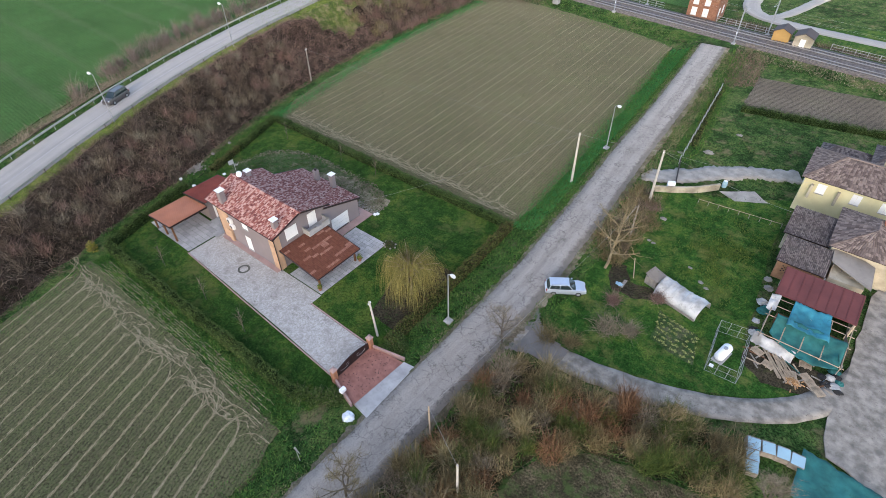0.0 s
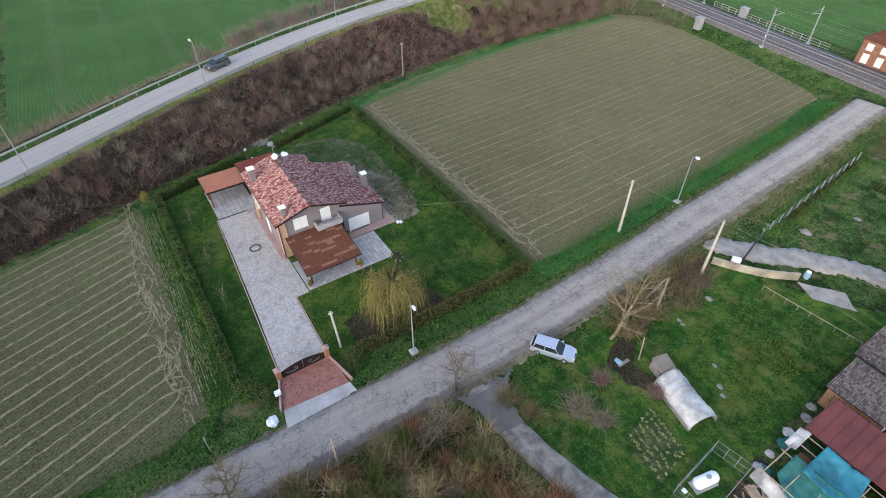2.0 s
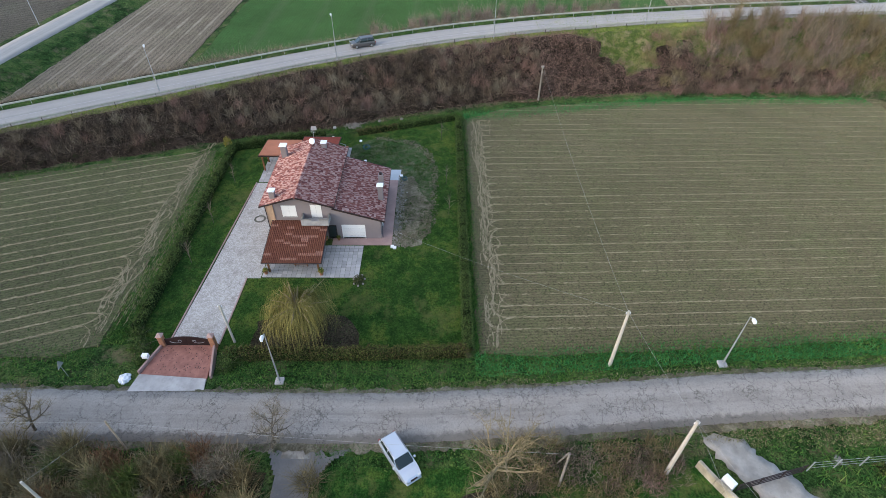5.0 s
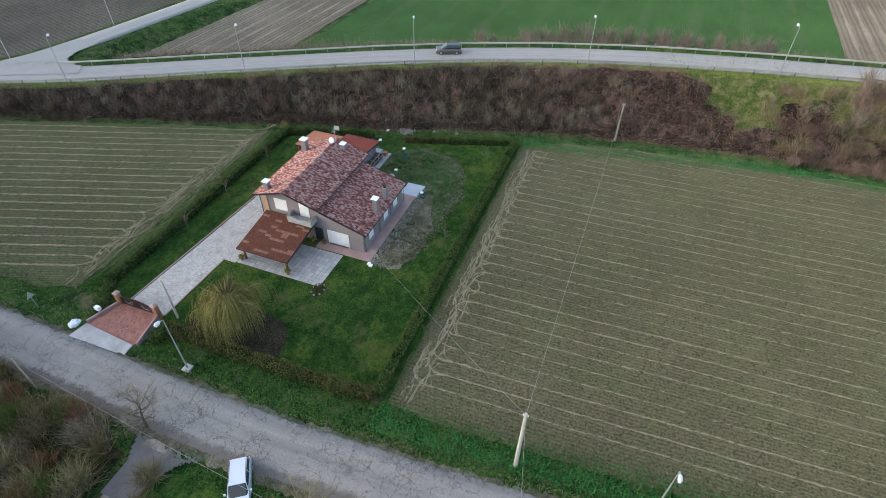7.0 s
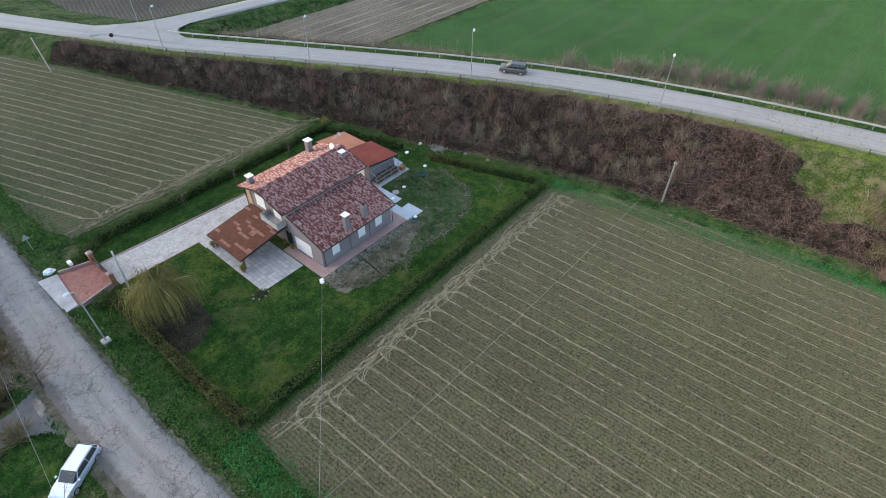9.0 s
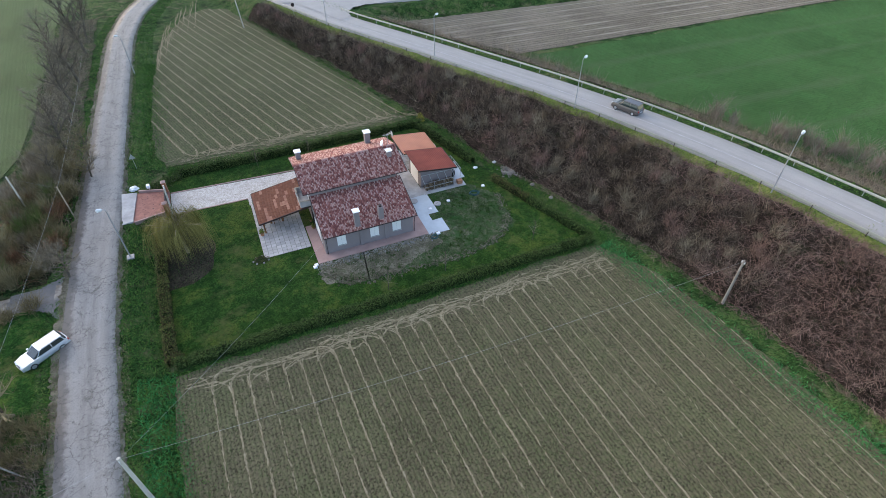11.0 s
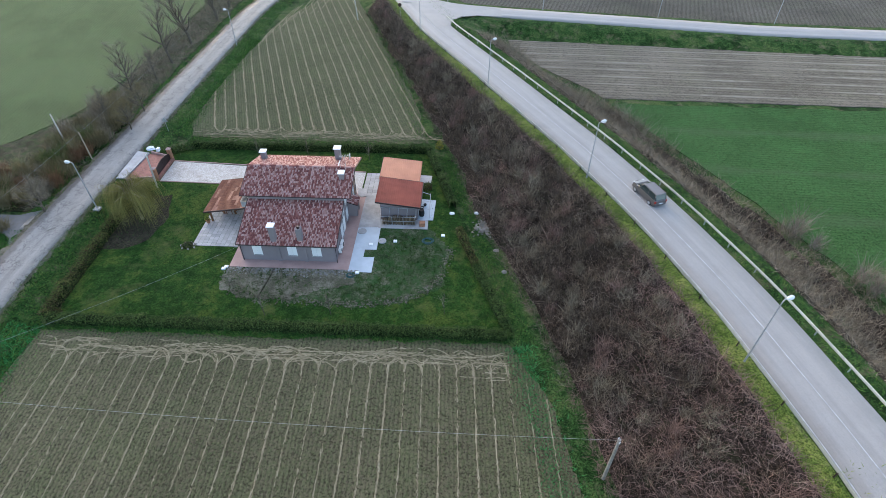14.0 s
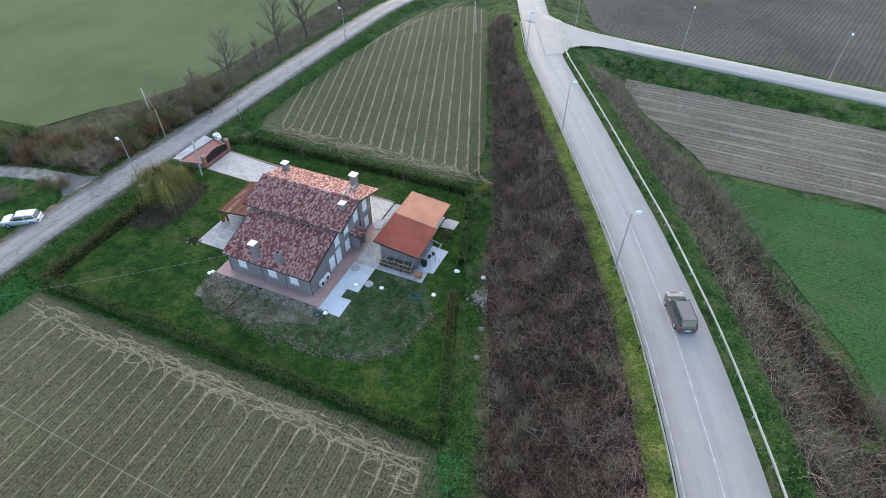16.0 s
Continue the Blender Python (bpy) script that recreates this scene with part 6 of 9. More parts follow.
# weeping willow
wl = thing("willow_tree", "small weeping willow with yellow-olive hanging twigs", "tree", (-25.4, 29.4, YARD))
bm = bmesh.new()
tube(bm, [(0, 0, -0.1), (0.05, 0.05, 1.6), (0.0, 0.1, 3.2)], [0.22, 0.18, 0.14], 8)
part("trunk", bm, M["bark_olive"], wl)
bm = bmesh.new()
rng = np.random.default_rng(9)
hang = []
for k in range(40):
    a = k * 2.4 + rng.uniform(-0.3, 0.3)
    r = rng.uniform(0.8, 3.6)
    top = rng.uniform(5.4, 7.0) - r * 0.42
    mid = Vector((math.cos(a) * r * 0.5, math.sin(a) * r * 0.5, (3.1 + top) / 2 + 0.7))
    end = Vector((math.cos(a) * r, math.sin(a) * r, top))
    tube(bm, [(0, 0.05, 2.7 + 0.03 * (k % 9)), mid, end], [0.07, 0.045, 0.02], 5)
    for q in range(62):
        w = rng.uniform(0.0, 1.0)
        p = mid.lerp(end, w)
        hang.append((p.x + rng.normal(0, 0.3), p.y + rng.normal(0, 0.3), p.z + rng.normal(0, 0.12)))
part("branching", bm, M["bark_olive"], wl)
hang = np.array(hang)
n = len(hang)
p = hang.copy()
out = p[:, :2] / np.maximum(0.3, np.linalg.norm(p[:, :2], axis=1))[:, None]
V, F = [], []
L = np.minimum(rng.uniform(1.6, 4.8, n), p[:, 2] - 0.6)
seg = 5
w = rng.normal(size=(n, 3)) * np.array((1, 1, 0))
w /= np.linalg.norm(w, axis=1)[:, None]
rows = []
d = np.c_[out * rng.uniform(0.5, 1.5, n)[:, None], np.full(n, 0.25)]
for k in range(seg + 1):
    wd = 0.011 * (1 - 0.5 * k / seg)
    rows += [p - w * wd, p + w * wd]
    d = d * 0.55 + np.c_[rng.normal(0, 0.1, (n, 2)), np.full(n, -0.75)]
    u = d / np.linalg.norm(d, axis=1)[:, None]
    p = p + u * (L / seg)[:, None]
v = np.stack(rows, 1)
m = 2 * (seg + 1)
f = np.concatenate([np.array([[2 * k, 2 * k + 1, 2 * k + 3, 2 * k + 2]]) + (np.arange(n) * m)[:, None] for k in range(seg)])
stuff("fronds", v.reshape(-1, 3), f, M["willow"], "", "", wl)


M["dry_litter"] = grass_mat("dry_leaf_litter", (0.046, 0.044, 0.026), (0.096, 0.083, 0.050), (0.17, 0.14, 0.09), 0.25, (0.06, 0.095, 0.03), 0.52)


# ---- thickets beside the lane ----
def scrub(name, outline, n, length, mat, seed, label, width=0.04, lean=0.7, bend=0.6, parts=3, cover=-2.0, z0=0.0):
    """Stems scattered inside an outline, in clumps."""
    rng = np.random.default_rng(seed)
    P = np.array(outline)
    q = rng.uniform(P.min(0), P.max(0), (n, 2))
    ins = np.zeros(n, dtype=bool)
    for (x1, y1), (x2, y2) in zip(P, np.roll(P, -1, 0)):
        c = (y1 > q[:, 1]) != (y2 > q[:, 1])
        ins ^= c & (q[:, 0] < (x2 - x1) * (q[:, 1] - y1) / (y2 - y1 + 1e-9) + x1)
    ins &= blotch(q[:, 0], q[:, 1], 0.8, seed) > cover
    q = q[ins]
    v, f = strands(np.c_[q, height(q[:, 0], q[:, 1]) - 0.05 + z0 * rng.uniform(0, 1, len(q))], length, width, lean, bend, seed, 1.0, parts)
    return stuff(name, v, f, M[mat], label, "shrubs")


TH = [(-12.2, 3), (-12.4, 25.5), (-10.2, 28.9), (-5, 29.3), (0.3, 30.6), (5, 32.2), (9.2, 32.3), (11, 27.4), (4, 25.6), (-1.5, 24), (-4.8, 19), (-5.6, 9), (-6.5, -2)]
sheet("thicket_floor", TH, FARM + 0.03, M["litter"], "brown leaf litter and weeds, darkened as shade under the thicket", "ground", step=1.0, wobble=0.8)
sheet("thicket_clearing", [(4, 25.4), (-1.5, 23.8), (-4.6, 19), (-5.4, 9), (-4.2, 2), (-1.2, 7.4), (3.8, 15.2), (7.6, 22.8), (10, 26.6)], FARM + 0.02, M["dry_litter"], "dull weedy ground inside the thicket", "ground", step=0.8, wobble=0.8)
scrub("scrub_stems", TH, 3500, 2.2, "rust_bramble", 101, "tangled reddish brown scrub beside the lane", cover=-0.25)
scrub("scrub_low", TH, 7000, 0.8, "reed", 105, "low brown bramble tangle beside the lane", 0.04, 0.9, 0.6, 2, -0.5)
scrub("scrub_stems_tall", TH, 1500, 3.2, "twig_olive", 102, "tall olive-brown saplings in the thicket", 0.04, 0.45, 0.4, 4, 0.2)
scrub("scrub_grass", TH, 24000, 0.6, "blade", 103, "green grass and weeds in the thicket", 0.08, 0.6, 0.5, 1, -0.05)


def clumps(name, outline, n, seed, mats, label, tall=(1.3, 3.0), wide=(0.7, 1.7), stems=430):
    """Bushy clumps that stand close together: stems fan out from each base."""
    rng = np.random.default_rng(seed)
    P = np.array(outline)
    done, groups = [], {m: [] for m in mats}
    tries = 0
    while len(done) < n and tries < n * 60:
        tries += 1
        c = rng.uniform(P.min(0), P.max(0))
        ins = False
        for (x1, y1), (x2, y2) in zip(P, np.roll(P, -1, 0)):
            if (y1 > c[1]) != (y2 > c[1]) and c[0] < (x2 - x1) * (c[1] - y1) / (y2 - y1) + x1:
                ins = not ins
        if not ins or any(math.hypot(c[0] - q[0], c[1] - q[1]) < 1.15 for q in done):
            continue
        done.append(c)
        r, h = rng.uniform(*wide), rng.uniform(*tall)
        a, rr = rng.uniform(0, 6.28, stems), r * 0.75 * np.sqrt(rng.uniform(0, 1, stems))
        b = np.c_[c[0] + np.cos(a) * rr, c[1] + np.sin(a) * rr, height(c[:1], c[1:])[0] + h * 0.55 * rng.uniform(0, 1, stems) * (1 - (rr / r) ** 2)]
        groups[mats[int(rng.integers(0, len(mats)))]].append((b, h * 0.62))
    for k, (m, items) in enumerate(groups.items()):
        if items:
            v, f = strands(np.concatenate([b for b, h in items]), np.concatenate([np.full(len(b), h) for b, h in items]), 0.038, 0.34, 0.36, seed + k, 1.0, 3)
            stuff(name, v, f, M[m], label, "shrubs")


bank_i = np.where((MAIN_L[:, 1] > -50) & (MAIN_L[:, 1] < 62))[0][::2]
bank_o = np.c_[MAIN_L[bank_i, 0] + TAN[bank_i, 1] * (near_edge(MAIN_L[bank_i, 1] + 4) - 1.6), MAIN_L[bank_i, 1] - TAN[bank_i, 0] * (near_edge(MAIN_L[bank_i, 1] + 4) - 1.6)]
bank_row = beside(MAIN_L, 7.0, -48, 62, 2) + [tuple(q) for q in bank_o[::-1]]
clumps("bank_shrub_growth", bank_row, 210, 141, ("twig_grey", "bramble", "bramble", "bramble_red", "bramble"), "bare grey-brown shrubs standing in the brambles of the bank", (1.4, 3.2), (0.6, 1.5), 190)
row = beside(MAIN_L, 7.5, 80, 146, 2) + beside(MAIN_L, 15.5, 80, 146, 2)[::-1]
clumps("bank_arching_growth", row, 95, 142, ("twig_olive_pale", "reed", "twig_olive_pale", "bramble_red"), "pale arching bare shrubs on the bank", (1.6, 3.4), (0.8, 1.6), 170)
clumps("ditch_shrub_growth", [(-12.4, 47.5), (-8.6, 47.5), (-8.4, 56), (-9.6, 63.5), (-13, 63.5)], 26, 143, ("twig_olive", "bramble", "twig_olive"), "olive-brown bare shrubs along the roadside ditch", (0.9, 2.2), (0.6, 1.3), 160)
M["twig_pink"] = leafy("pinkish_brown_twigs", [(0.2, (0.12, 0.088, 0.070)), (0.5, (0.23, 0.175, 0.145)), (0.8, (0.35, 0.285, 0.24))], 0.9, 0.3)
row = [(-104.5, 28), (-113, 44), (-118.3, 61.5), (-120.4, 72), (-122, 87), (-125.5, 87), (-124, 72), (-122.3, 61.5), (-117, 44), (-107.5, 28)]
clumps("far_shrub_growth", row, 46, 144, ("twig_pink",), "tall pinkish-brown bare shrubs along the field edge", (2.8, 5.2), (0.7, 1.4), 150)
clumps("bank_foot_growth", [(-80.6, 86), (-81.2, 100), (-80.8, 117), (-86, 120), (-87.5, 100), (-87, 86)], 75, 145, ("bramble", "bramble_red", "bramble"), "dark red-brown brambles along the foot of the bank", (1.4, 2.8), (0.8, 1.6), 230)
clumps("bank_sapling_growth", [(-87, 92), (-85.5, 118), (-84, 124), (-93, 127), (-96, 108), (-96, 92)], 62, 146, ("twig_grey", "twig_pink", "twig_olive"), "tall grey-brown bare saplings on the bank", (3.4, 5.6), (0.6, 1.2), 170)
M["scrub_leaf"] = leafy("evergreen_scrub", [(0.2, (0.024, 0.042, 0.012)), (0.5, (0.075, 0.115, 0.028)), (0.8, (0.15, 0.17, 0.05))], 0.7, 0.3)
TH_N = [(x, max(y, 12.5)) for x, y in TH]
TH_S = [(x, min(y, 12.5)) for x, y in TH]
clumps("thicket_clump", TH_S, 26, 132, ("twig_grey", "twig_olive", "twig_olive_pale", "reed"), "grey-brown thicket of bare shrubs beside the lane", (1.6, 3.6))
clumps("thicket_clump", TH_N, 74, 131, ("twig_olive", "rust_bramble", "twig_olive_pale", "scrub_leaf", "twig_olive_pale", "twig_olive", "twig_grey", "scrub_leaf"), "olive and rust-brown thicket of shrubs and brambles beside the lane", (1.6, 3.9))
sheet("roadside_floor", [(-12.0, -60), (-12.0, 3), (-6.5, -2), (-5.2, -6), (-5, -30), (-5.5, -60)], FARM + 0.025, M["dry_litter"], "dry brown litter and grass along the lane", "ground", step=1.5, wobble=0.8)
scrub("roadside_scrub", [(-11.5, -60), (-11.5, 6), (-5.4, 5), (-4.8, -30), (-5.2, -60)], 8000, 1.5, "twig_grey", 111, "bare grey-brown scrub along the lane", cover=-0.2)
scrub("roadside_scrub_red", [(-11.5, -60), (-11.5, 6), (-5.4, 5), (-4.8, -30), (-5.2, -60)], 9000, 0.8, "reed", 112, "low brambles along the lane", cover=-0.4)
scrub("roadside_saplings", [(-10.5, -60), (-10.5, 12), (-5.0, 12), (-5, -30), (-5.2, -60)], 1500, 3.4, "twig_grey", 113, "tall bare saplings along the lane", 0.045, 0.35, 0.3, 4, 0.1)
for k, (x, y, r, hh, mt) in enumerate(((-5.2, 37.6, 1.6, 2.2, "twig_grey"), (-9.6, 32.8, 1.3, 1.8, "twig_olive"), (-7.3, 33.6, 1.1, 1.5, "twig_olive"), (-3.2, 38.6, 1.1, 1.6, "twig_grey"), (-2.6, 45.0, 1.0, 1.2, "bramble_red"), (-6.4, 41.6, 0.9, 1.5, "bramble_red"), (-9.4, 48.5, 1.8, 1.6, "twig_olive"), (-9.7, 51.5, 1.5, 1.4, "twig_olive"), (-8.4, 57, 2.0, 1.1, "twig_olive"), (-9.6, 61, 1.6, 1.0, "bramble_red"))):
    s = thing("bare_shrub", "leafless many-stemmed shrub in the grass", "shrub", (x, y, FARM))
    rg = np.random.default_rng(200 + k)
    a, rr = rg.uniform(0, 6.28, 420), r * 0.7 * np.sqrt(rg.uniform(0, 1, 420))
    b = np.c_[np.cos(a) * rr, np.sin(a) * rr, rg.uniform(0, hh * 0.4, 420)]
    v, f = strands(b, hh, 0.03, 0.55, 0.5, 210 + k, 1.0, 3)
    stuff("stem_growth", v, f, M[mt], "", "", s)

# ---- rows of cut stalks and trodden straw ----
def inside(x, y, outline):
    P = np.array(outline, dtype=float)
    ins = np.zeros(np.shape(x), dtype=bool)
    for (x1, y1), (x2, y2) in zip(P, np.roll(P, -1, 0)):
        c = (y1 > y) != (y2 > y)
        ins ^= c & (x < (x2 - x1) * (y - y1) / (y2 - y1 + 1e-9) + x1)
    return ins


def lay_straw(name, paths, label, seed):
    """Flecks of straw laid along paths: each path is points, flecks a metre, and half width."""
    rng = np.random.default_rng(seed)
    C, D = [], []
    for pts, per_m, half in paths:
        p = np.array(pts, dtype=float).reshape(-1, 2)
        if len(p) < 2:
            continue
        seg = np.r_[0, np.cumsum(np.hypot(*np.diff(p, axis=0).T))]
        n = int(seg[-1] * per_m)
        if n < 2:
            continue
        t = np.sort(rng.uniform(0, seg[-1], n))
        t = t[blotch(t * 0.5 + seed, t * 0.2, 1.0, rng.uniform(0, 9)) + rng.normal(0, 0.45, n) > -0.7]
        n = len(t)
        if n < 3:
            continue
        tx, ty = np.gradient(np.interp(t, seg, p[:, 0])), np.gradient(np.interp(t, seg, p[:, 1]))
        q = np.maximum(1e-6, np.hypot(tx, ty))
        off = rng.normal(0, half, n) + 0.035 * np.sin(t * 0.31 + seed) + 0.02 * np.sin(t * 1.3)
        C.append(np.c_[np.interp(t, seg, p[:, 0]) - ty / q * off, np.interp(t, seg, p[:, 1]) + tx / q * off])
        D.append(np.arctan2(ty, tx) + rng.normal(0, 0.16, n))
    C, D = np.concatenate(C), np.concatenate(D)
    n = len(D)
    L = rng.uniform(0.12, 0.30, n)
    w = rng.uniform(0.016, 0.034, n)
    d, e = np.c_[np.cos(D), np.sin(D)], np.c_[-np.sin(D), np.cos(D)]
    z0, z1, zr = rng.uniform(0.03, 0.07, n), rng.uniform(0.03, 0.09, n), rng.uniform(-0.012, 0.012, n)
    corner = [np.c_[C + d * (L * a)[:, None] + e * (w * b)[:, None], YARD + (z0 if a < 0 else z1) + zr * b] for a, b in ((-1, -1), (1, -1), (1, 1), (-1, 1))]
    return stuff(name, np.stack(corner, 1).reshape(-1, 3), np.arange(4 * n).reshape(n, 4), M["straw"], label, "straw")


def rows_of(rows, outline, count, weight, half):
    """Straight rows across a field, cut to its outline: each row's ends and its strength."""
    start, pitch, lean = rows
    y = np.arange(-62, 126, 0.25)
    out = []
    for k in range(count):
        x = start - pitch * k - lean * y
        ok = inside(x, y, outline)
        if ok.sum() > 12:
            out.append(([(x[ok][0], y[ok][0]), (x[ok][-1], y[ok][-1])], weight(k), half * (0.7 + 0.5 * weight(k) / 20)))
    return out


def turning(ends, row, edge, depth, reach, seed, each=2, per_m=10):
    """Turning tracks: from a row's end they swing round and run on along the headland."""
    rng = random.Random(seed)
    row, edge = Vector(row).normalized(), Vector(edge).normalized()
    out = []
    for x, y in ends:
        for _ in range(each):
            s = rng.choice((-1, 1))
            r = rng.uniform(0.8, 2.9)
            a = Vector((x, y)) - row * rng.uniform(0.2, 1.2)
            up = rng.uniform(0.5, 1.0) * depth
            pts = [a + edge * s * r * (1 - math.cos(k / 8 * math.pi / 2)) + row * up * math.sin(k / 8 * math.pi / 2) for k in range(9)]
            end = pts[-1]
            far = rng.uniform(0.2, 1.0) * reach
            drift = rng.uniform(-0.7, 0.3)
            pts += [end + edge * s * far * k / 5 + row * drift * math.sin(k / 5 * 2.5) for k in range(1, 6)]
            pts = [q for q in pts if -71 < q.x < -23.6]
            out.append(([tuple(q) for q in pts], per_m * rng.uniform(0.5, 1.2), rng.uniform(0.02, 0.045)))
    return out


def inset(outline, y0, y1):
    return [(x, min(max(y, y0), y1)) for x, y in outline]


A_IN, B_IN = inset(FIELD_A, 50.2, 123.5), inset(FIELD_B, -60.0, 6.2)
a_rows = rows_of(ROWS_A, A_IN, 34, lambda k: (10, 17, 17, 6, 6, 11)[k % 6], 0.032)
b_rows = rows_of(ROWS_B, B_IN, 21, lambda k: (27, 20, 28, 24)[k % 4], 0.048)
lay_straw("stubble_rows", a_rows, "pale straight rows of cut stalks across the tilled field", 1)
lay_straw("stubble_rows", b_rows, "pale straight rows of cut stalks across the weedy field", 2)
lay_straw("headland_straw", turning([r[0][0] for r in a_rows if r[0][0][1] < 52], (0, -1), (1, 0), 2.3, 5, 3, 4), "pale trodden straw in curved turning tracks", 3)
lay_straw("headland_straw", turning([r[0][1] for r in b_rows if r[0][1][1] > 4], (-0.2, 1), (1, 0), 3.2, 4, 4, 4), "pale trodden straw in curved turning tracks beside the hedge", 4)
strips = [([(-25.5 - 1.5 * k % 4, 9.0 + 0.24 * k), (-42, 9.1 + 0.24 * k), (-59.0, 9.3 + 0.22 * k)], 4 + k % 3, 0.03) for k in range(8)]
lay_straw("headland_straw", strips, "thin pale lines of dead grass along the hedge", 6)
lane_ends = [r[0][0] for r in b_rows if r[0][0][0] > -33]
lay_straw("headland_straw", turning(lane_ends, (0.35, -1), (-0.12, -1), 0.9, 9, 5, 4, 9), "pale trodden straw along the lane side of the field", 5)

# ---- lamps, poles, wires, guard rails ----
M["lamp_pole"] = plain("grey_lamp_pole", (0.36, 0.37, 0.38), 0.5, 0.4, 0.15, 2)
M["lamp_head"] = plain("pale_lamp_housing", (0.62, 0.64, 0.66), 0.4, 0, 0.08, 3)
M["pole_concrete"] = plain("pale_concrete_pole", (0.46, 0.43, 0.37), 0.85, vary=0.15, scale=2)
M["line_paint"] = plain("worn_white_line", (0.40, 0.40, 0.395), 0.8, vary=0.3, scale=3)
M["rail_beam"] = plain("galvanised_beam", (0.40, 0.41, 0.36), 0.6, 0.3, 0.12, 1.5)
M["timber_dark"] = plain("dark_timber", (0.07, 0.06, 0.05), 0.9, vary=0.3, scale=5)
M["cable"] = plain("pale_cable", (0.40, 0.40, 0.38), 0.6, vary=0.1, scale=1)


def street_lamp(x, y, z, tall, turn, label, group, base=False):
    lamp = thing("street_lamp", label, "street lamp", (x, y, z), turn, group)
    bm = bmesh.new()
    tube(bm, [(0, 0, -0.2), (0, 0, tall * 0.5), (0, 0, tall - 0.15), (0.12, 0, tall - 0.03), (0.35, 0, tall)], [0.085, 0.07, 0.045, 0.04, 0.035], 8)
    part("pole", bm, M["lamp_pole"], lamp)
    bm = bmesh.new()
    tube(bm, [(0.28, 0, tall - 0.01), (0.42, 0, tall + 0.04), (0.75, 0, tall + 0.07), (0.95, 0, tall + 0.04)], [0.06, 0.15, 0.17, 0.05], 10)
    head = part("head", bm, M["lamp_head"], lamp, "pale oval lamp housing")
    part("lens", boxes((0.42, 0.85, -0.1, 0.1, tall - 0.13, tall - 0.08)), M["white_cap"], head)
    if base:
        part("base_plate", boxes((-0.4, 0.4, -0.4, 0.4, -0.1, 0.12), bevel=0.02), M["concrete"], lamp)
    return lamp


for x, y in ((-57.1, -27.6), (-69.95, -1.05), (-81.5, 25.4), (-90.0, 53.3), (-94.6, 82.5)):
    street_lamp(x, y, float(zmain(y)) - 0.1, 7.75, 200, "grey street lamp beside the guard rail", "lamps along the main road")
for x, y in ((-19.25, 28.4), (-21.1, 70.8)):
    street_lamp(x, y, float(zlane(y)) - 0.05, 7.1, 0, "grey street lamp on the grass verge of the lane", "lamps along the lane", True)
for x, y in ((-19.8, -25.5),):
    street_lamp(x, y, 0.0, 7.1, 0, "grey street lamp on the grass verge of the lane", "lamps along the lane")
for x, y in ((-62, -47.8), (-83.5, -45.0), (-109, -43.5), (-134, -41.8)):
    street_lamp(x, y, float(zside(x)) - 0.2, 8.2, 90, "grey street lamp beside the side road", "lamps along the side road")


def pole(name, label, x, y, z, tall, mat, top, r0=0.15, r1=0.10, arm=True):
    p = thing(name, label, "utility pole", (x, y, z))
    bm = bmesh.new()
    tube(bm, [(0, 0, -0.3), (top[0] * 0.5, top[1] * 0.5, tall * 0.5), (top[0], top[1], tall)], [r0, (r0 + r1) / 2, r1], 9)
    part("shaft", bm, M[mat], p)
    if arm:
        part("bracket", boxes((top[0] - 0.05, top[0] + 0.05, top[1] - 0.22, top[1] + 0.22, tall - 0.35, tall - 0.27)), M["steel"], p)
        for s in (-0.18, 0.18):
            part("insulator", tubes([[(top[0], top[1] + s, tall - 0.27), (top[0], top[1] + s, tall - 0.12)]], 0.035, 6), M["white_cap"], p)
    return Vector((x + top[0], y + top[1], z + tall - 0.15))


PA = pole("utility_pole", "pale round concrete utility pole at the field edge", -21.3, 60.0, 0.15, 7.8, "pole_concrete", (0, 0), 0.19, 0.12)
PB = pole("utility_pole", "weathered timber utility pole in the brambles", -78.2, 60.8, 0.0, 6.1, "grey_timber", (0.1, 0.0), 0.15, 0.11)
PC = pole("utility_pole", "pale concrete utility pole beside the farm entrance", -10.6, 62.2, 0.05, 8.0, "pole_concrete", (0, 0), 0.19, 0.12)
pole("utility_pole", "pale concrete pole inside the hedge by the gate", -24.3, 22.6, YARD, 5.4, "pole_concrete", (-0.25, -0.25), 0.13, 0.10)
PE = pole("utility_pole", "thin pale timber pole beside the lane", -12.5, 17.0, 0.0, 4.6, "pale_timber", (0, 0), 0.09, 0.07, False)
PF = pole("utility_pole", "old timber pole with a strut beside the lane", -9.5, 53.1, 0.0, 5.4, "grey_timber", (0, 0), 0.11, 0.09, False)
tagged(part("pole_strut", tubes([[(-11.4, 53.3, 0.0), (-9.75, 53.15, 5.0)]], 0.07), M["grey_timber"]), "leaning timber strut against the old pole", "pole strut")
PG = pole("utility_pole", "grey pole among the roadside scrub", -7.2, 14.0, 0.0, 5.6, "pole_concrete", (0, 0), 0.12, 0.09, False)
pole("utility_pole", "dark timber pole standing in the grassy gap of the bank", -91.0, 73.8, 1.6, 5.0, "timber_dark", (0, 0), 0.12, 0.09, False)
pole("utility_pole", "tall grey pole at the end of the weedy field", -41.8, -43.0, YARD, 6.5, "pole_concrete", (0.5, 0), 0.13, 0.1, False)


def wire(a, b, sag, r=0.008):
    a, b = Vector(a), Vector(b)
    pts = [a.lerp(b, k / 24) - Vector((0, 0, sag * 4 * (k / 24) * (1 - k / 24))) for k in range(25)]
    tagged(part("overhead_wire", tubes([pts], r, 4), M["cable"]), "thin pale overhead cable strung between poles", "cable", "overhead cables")


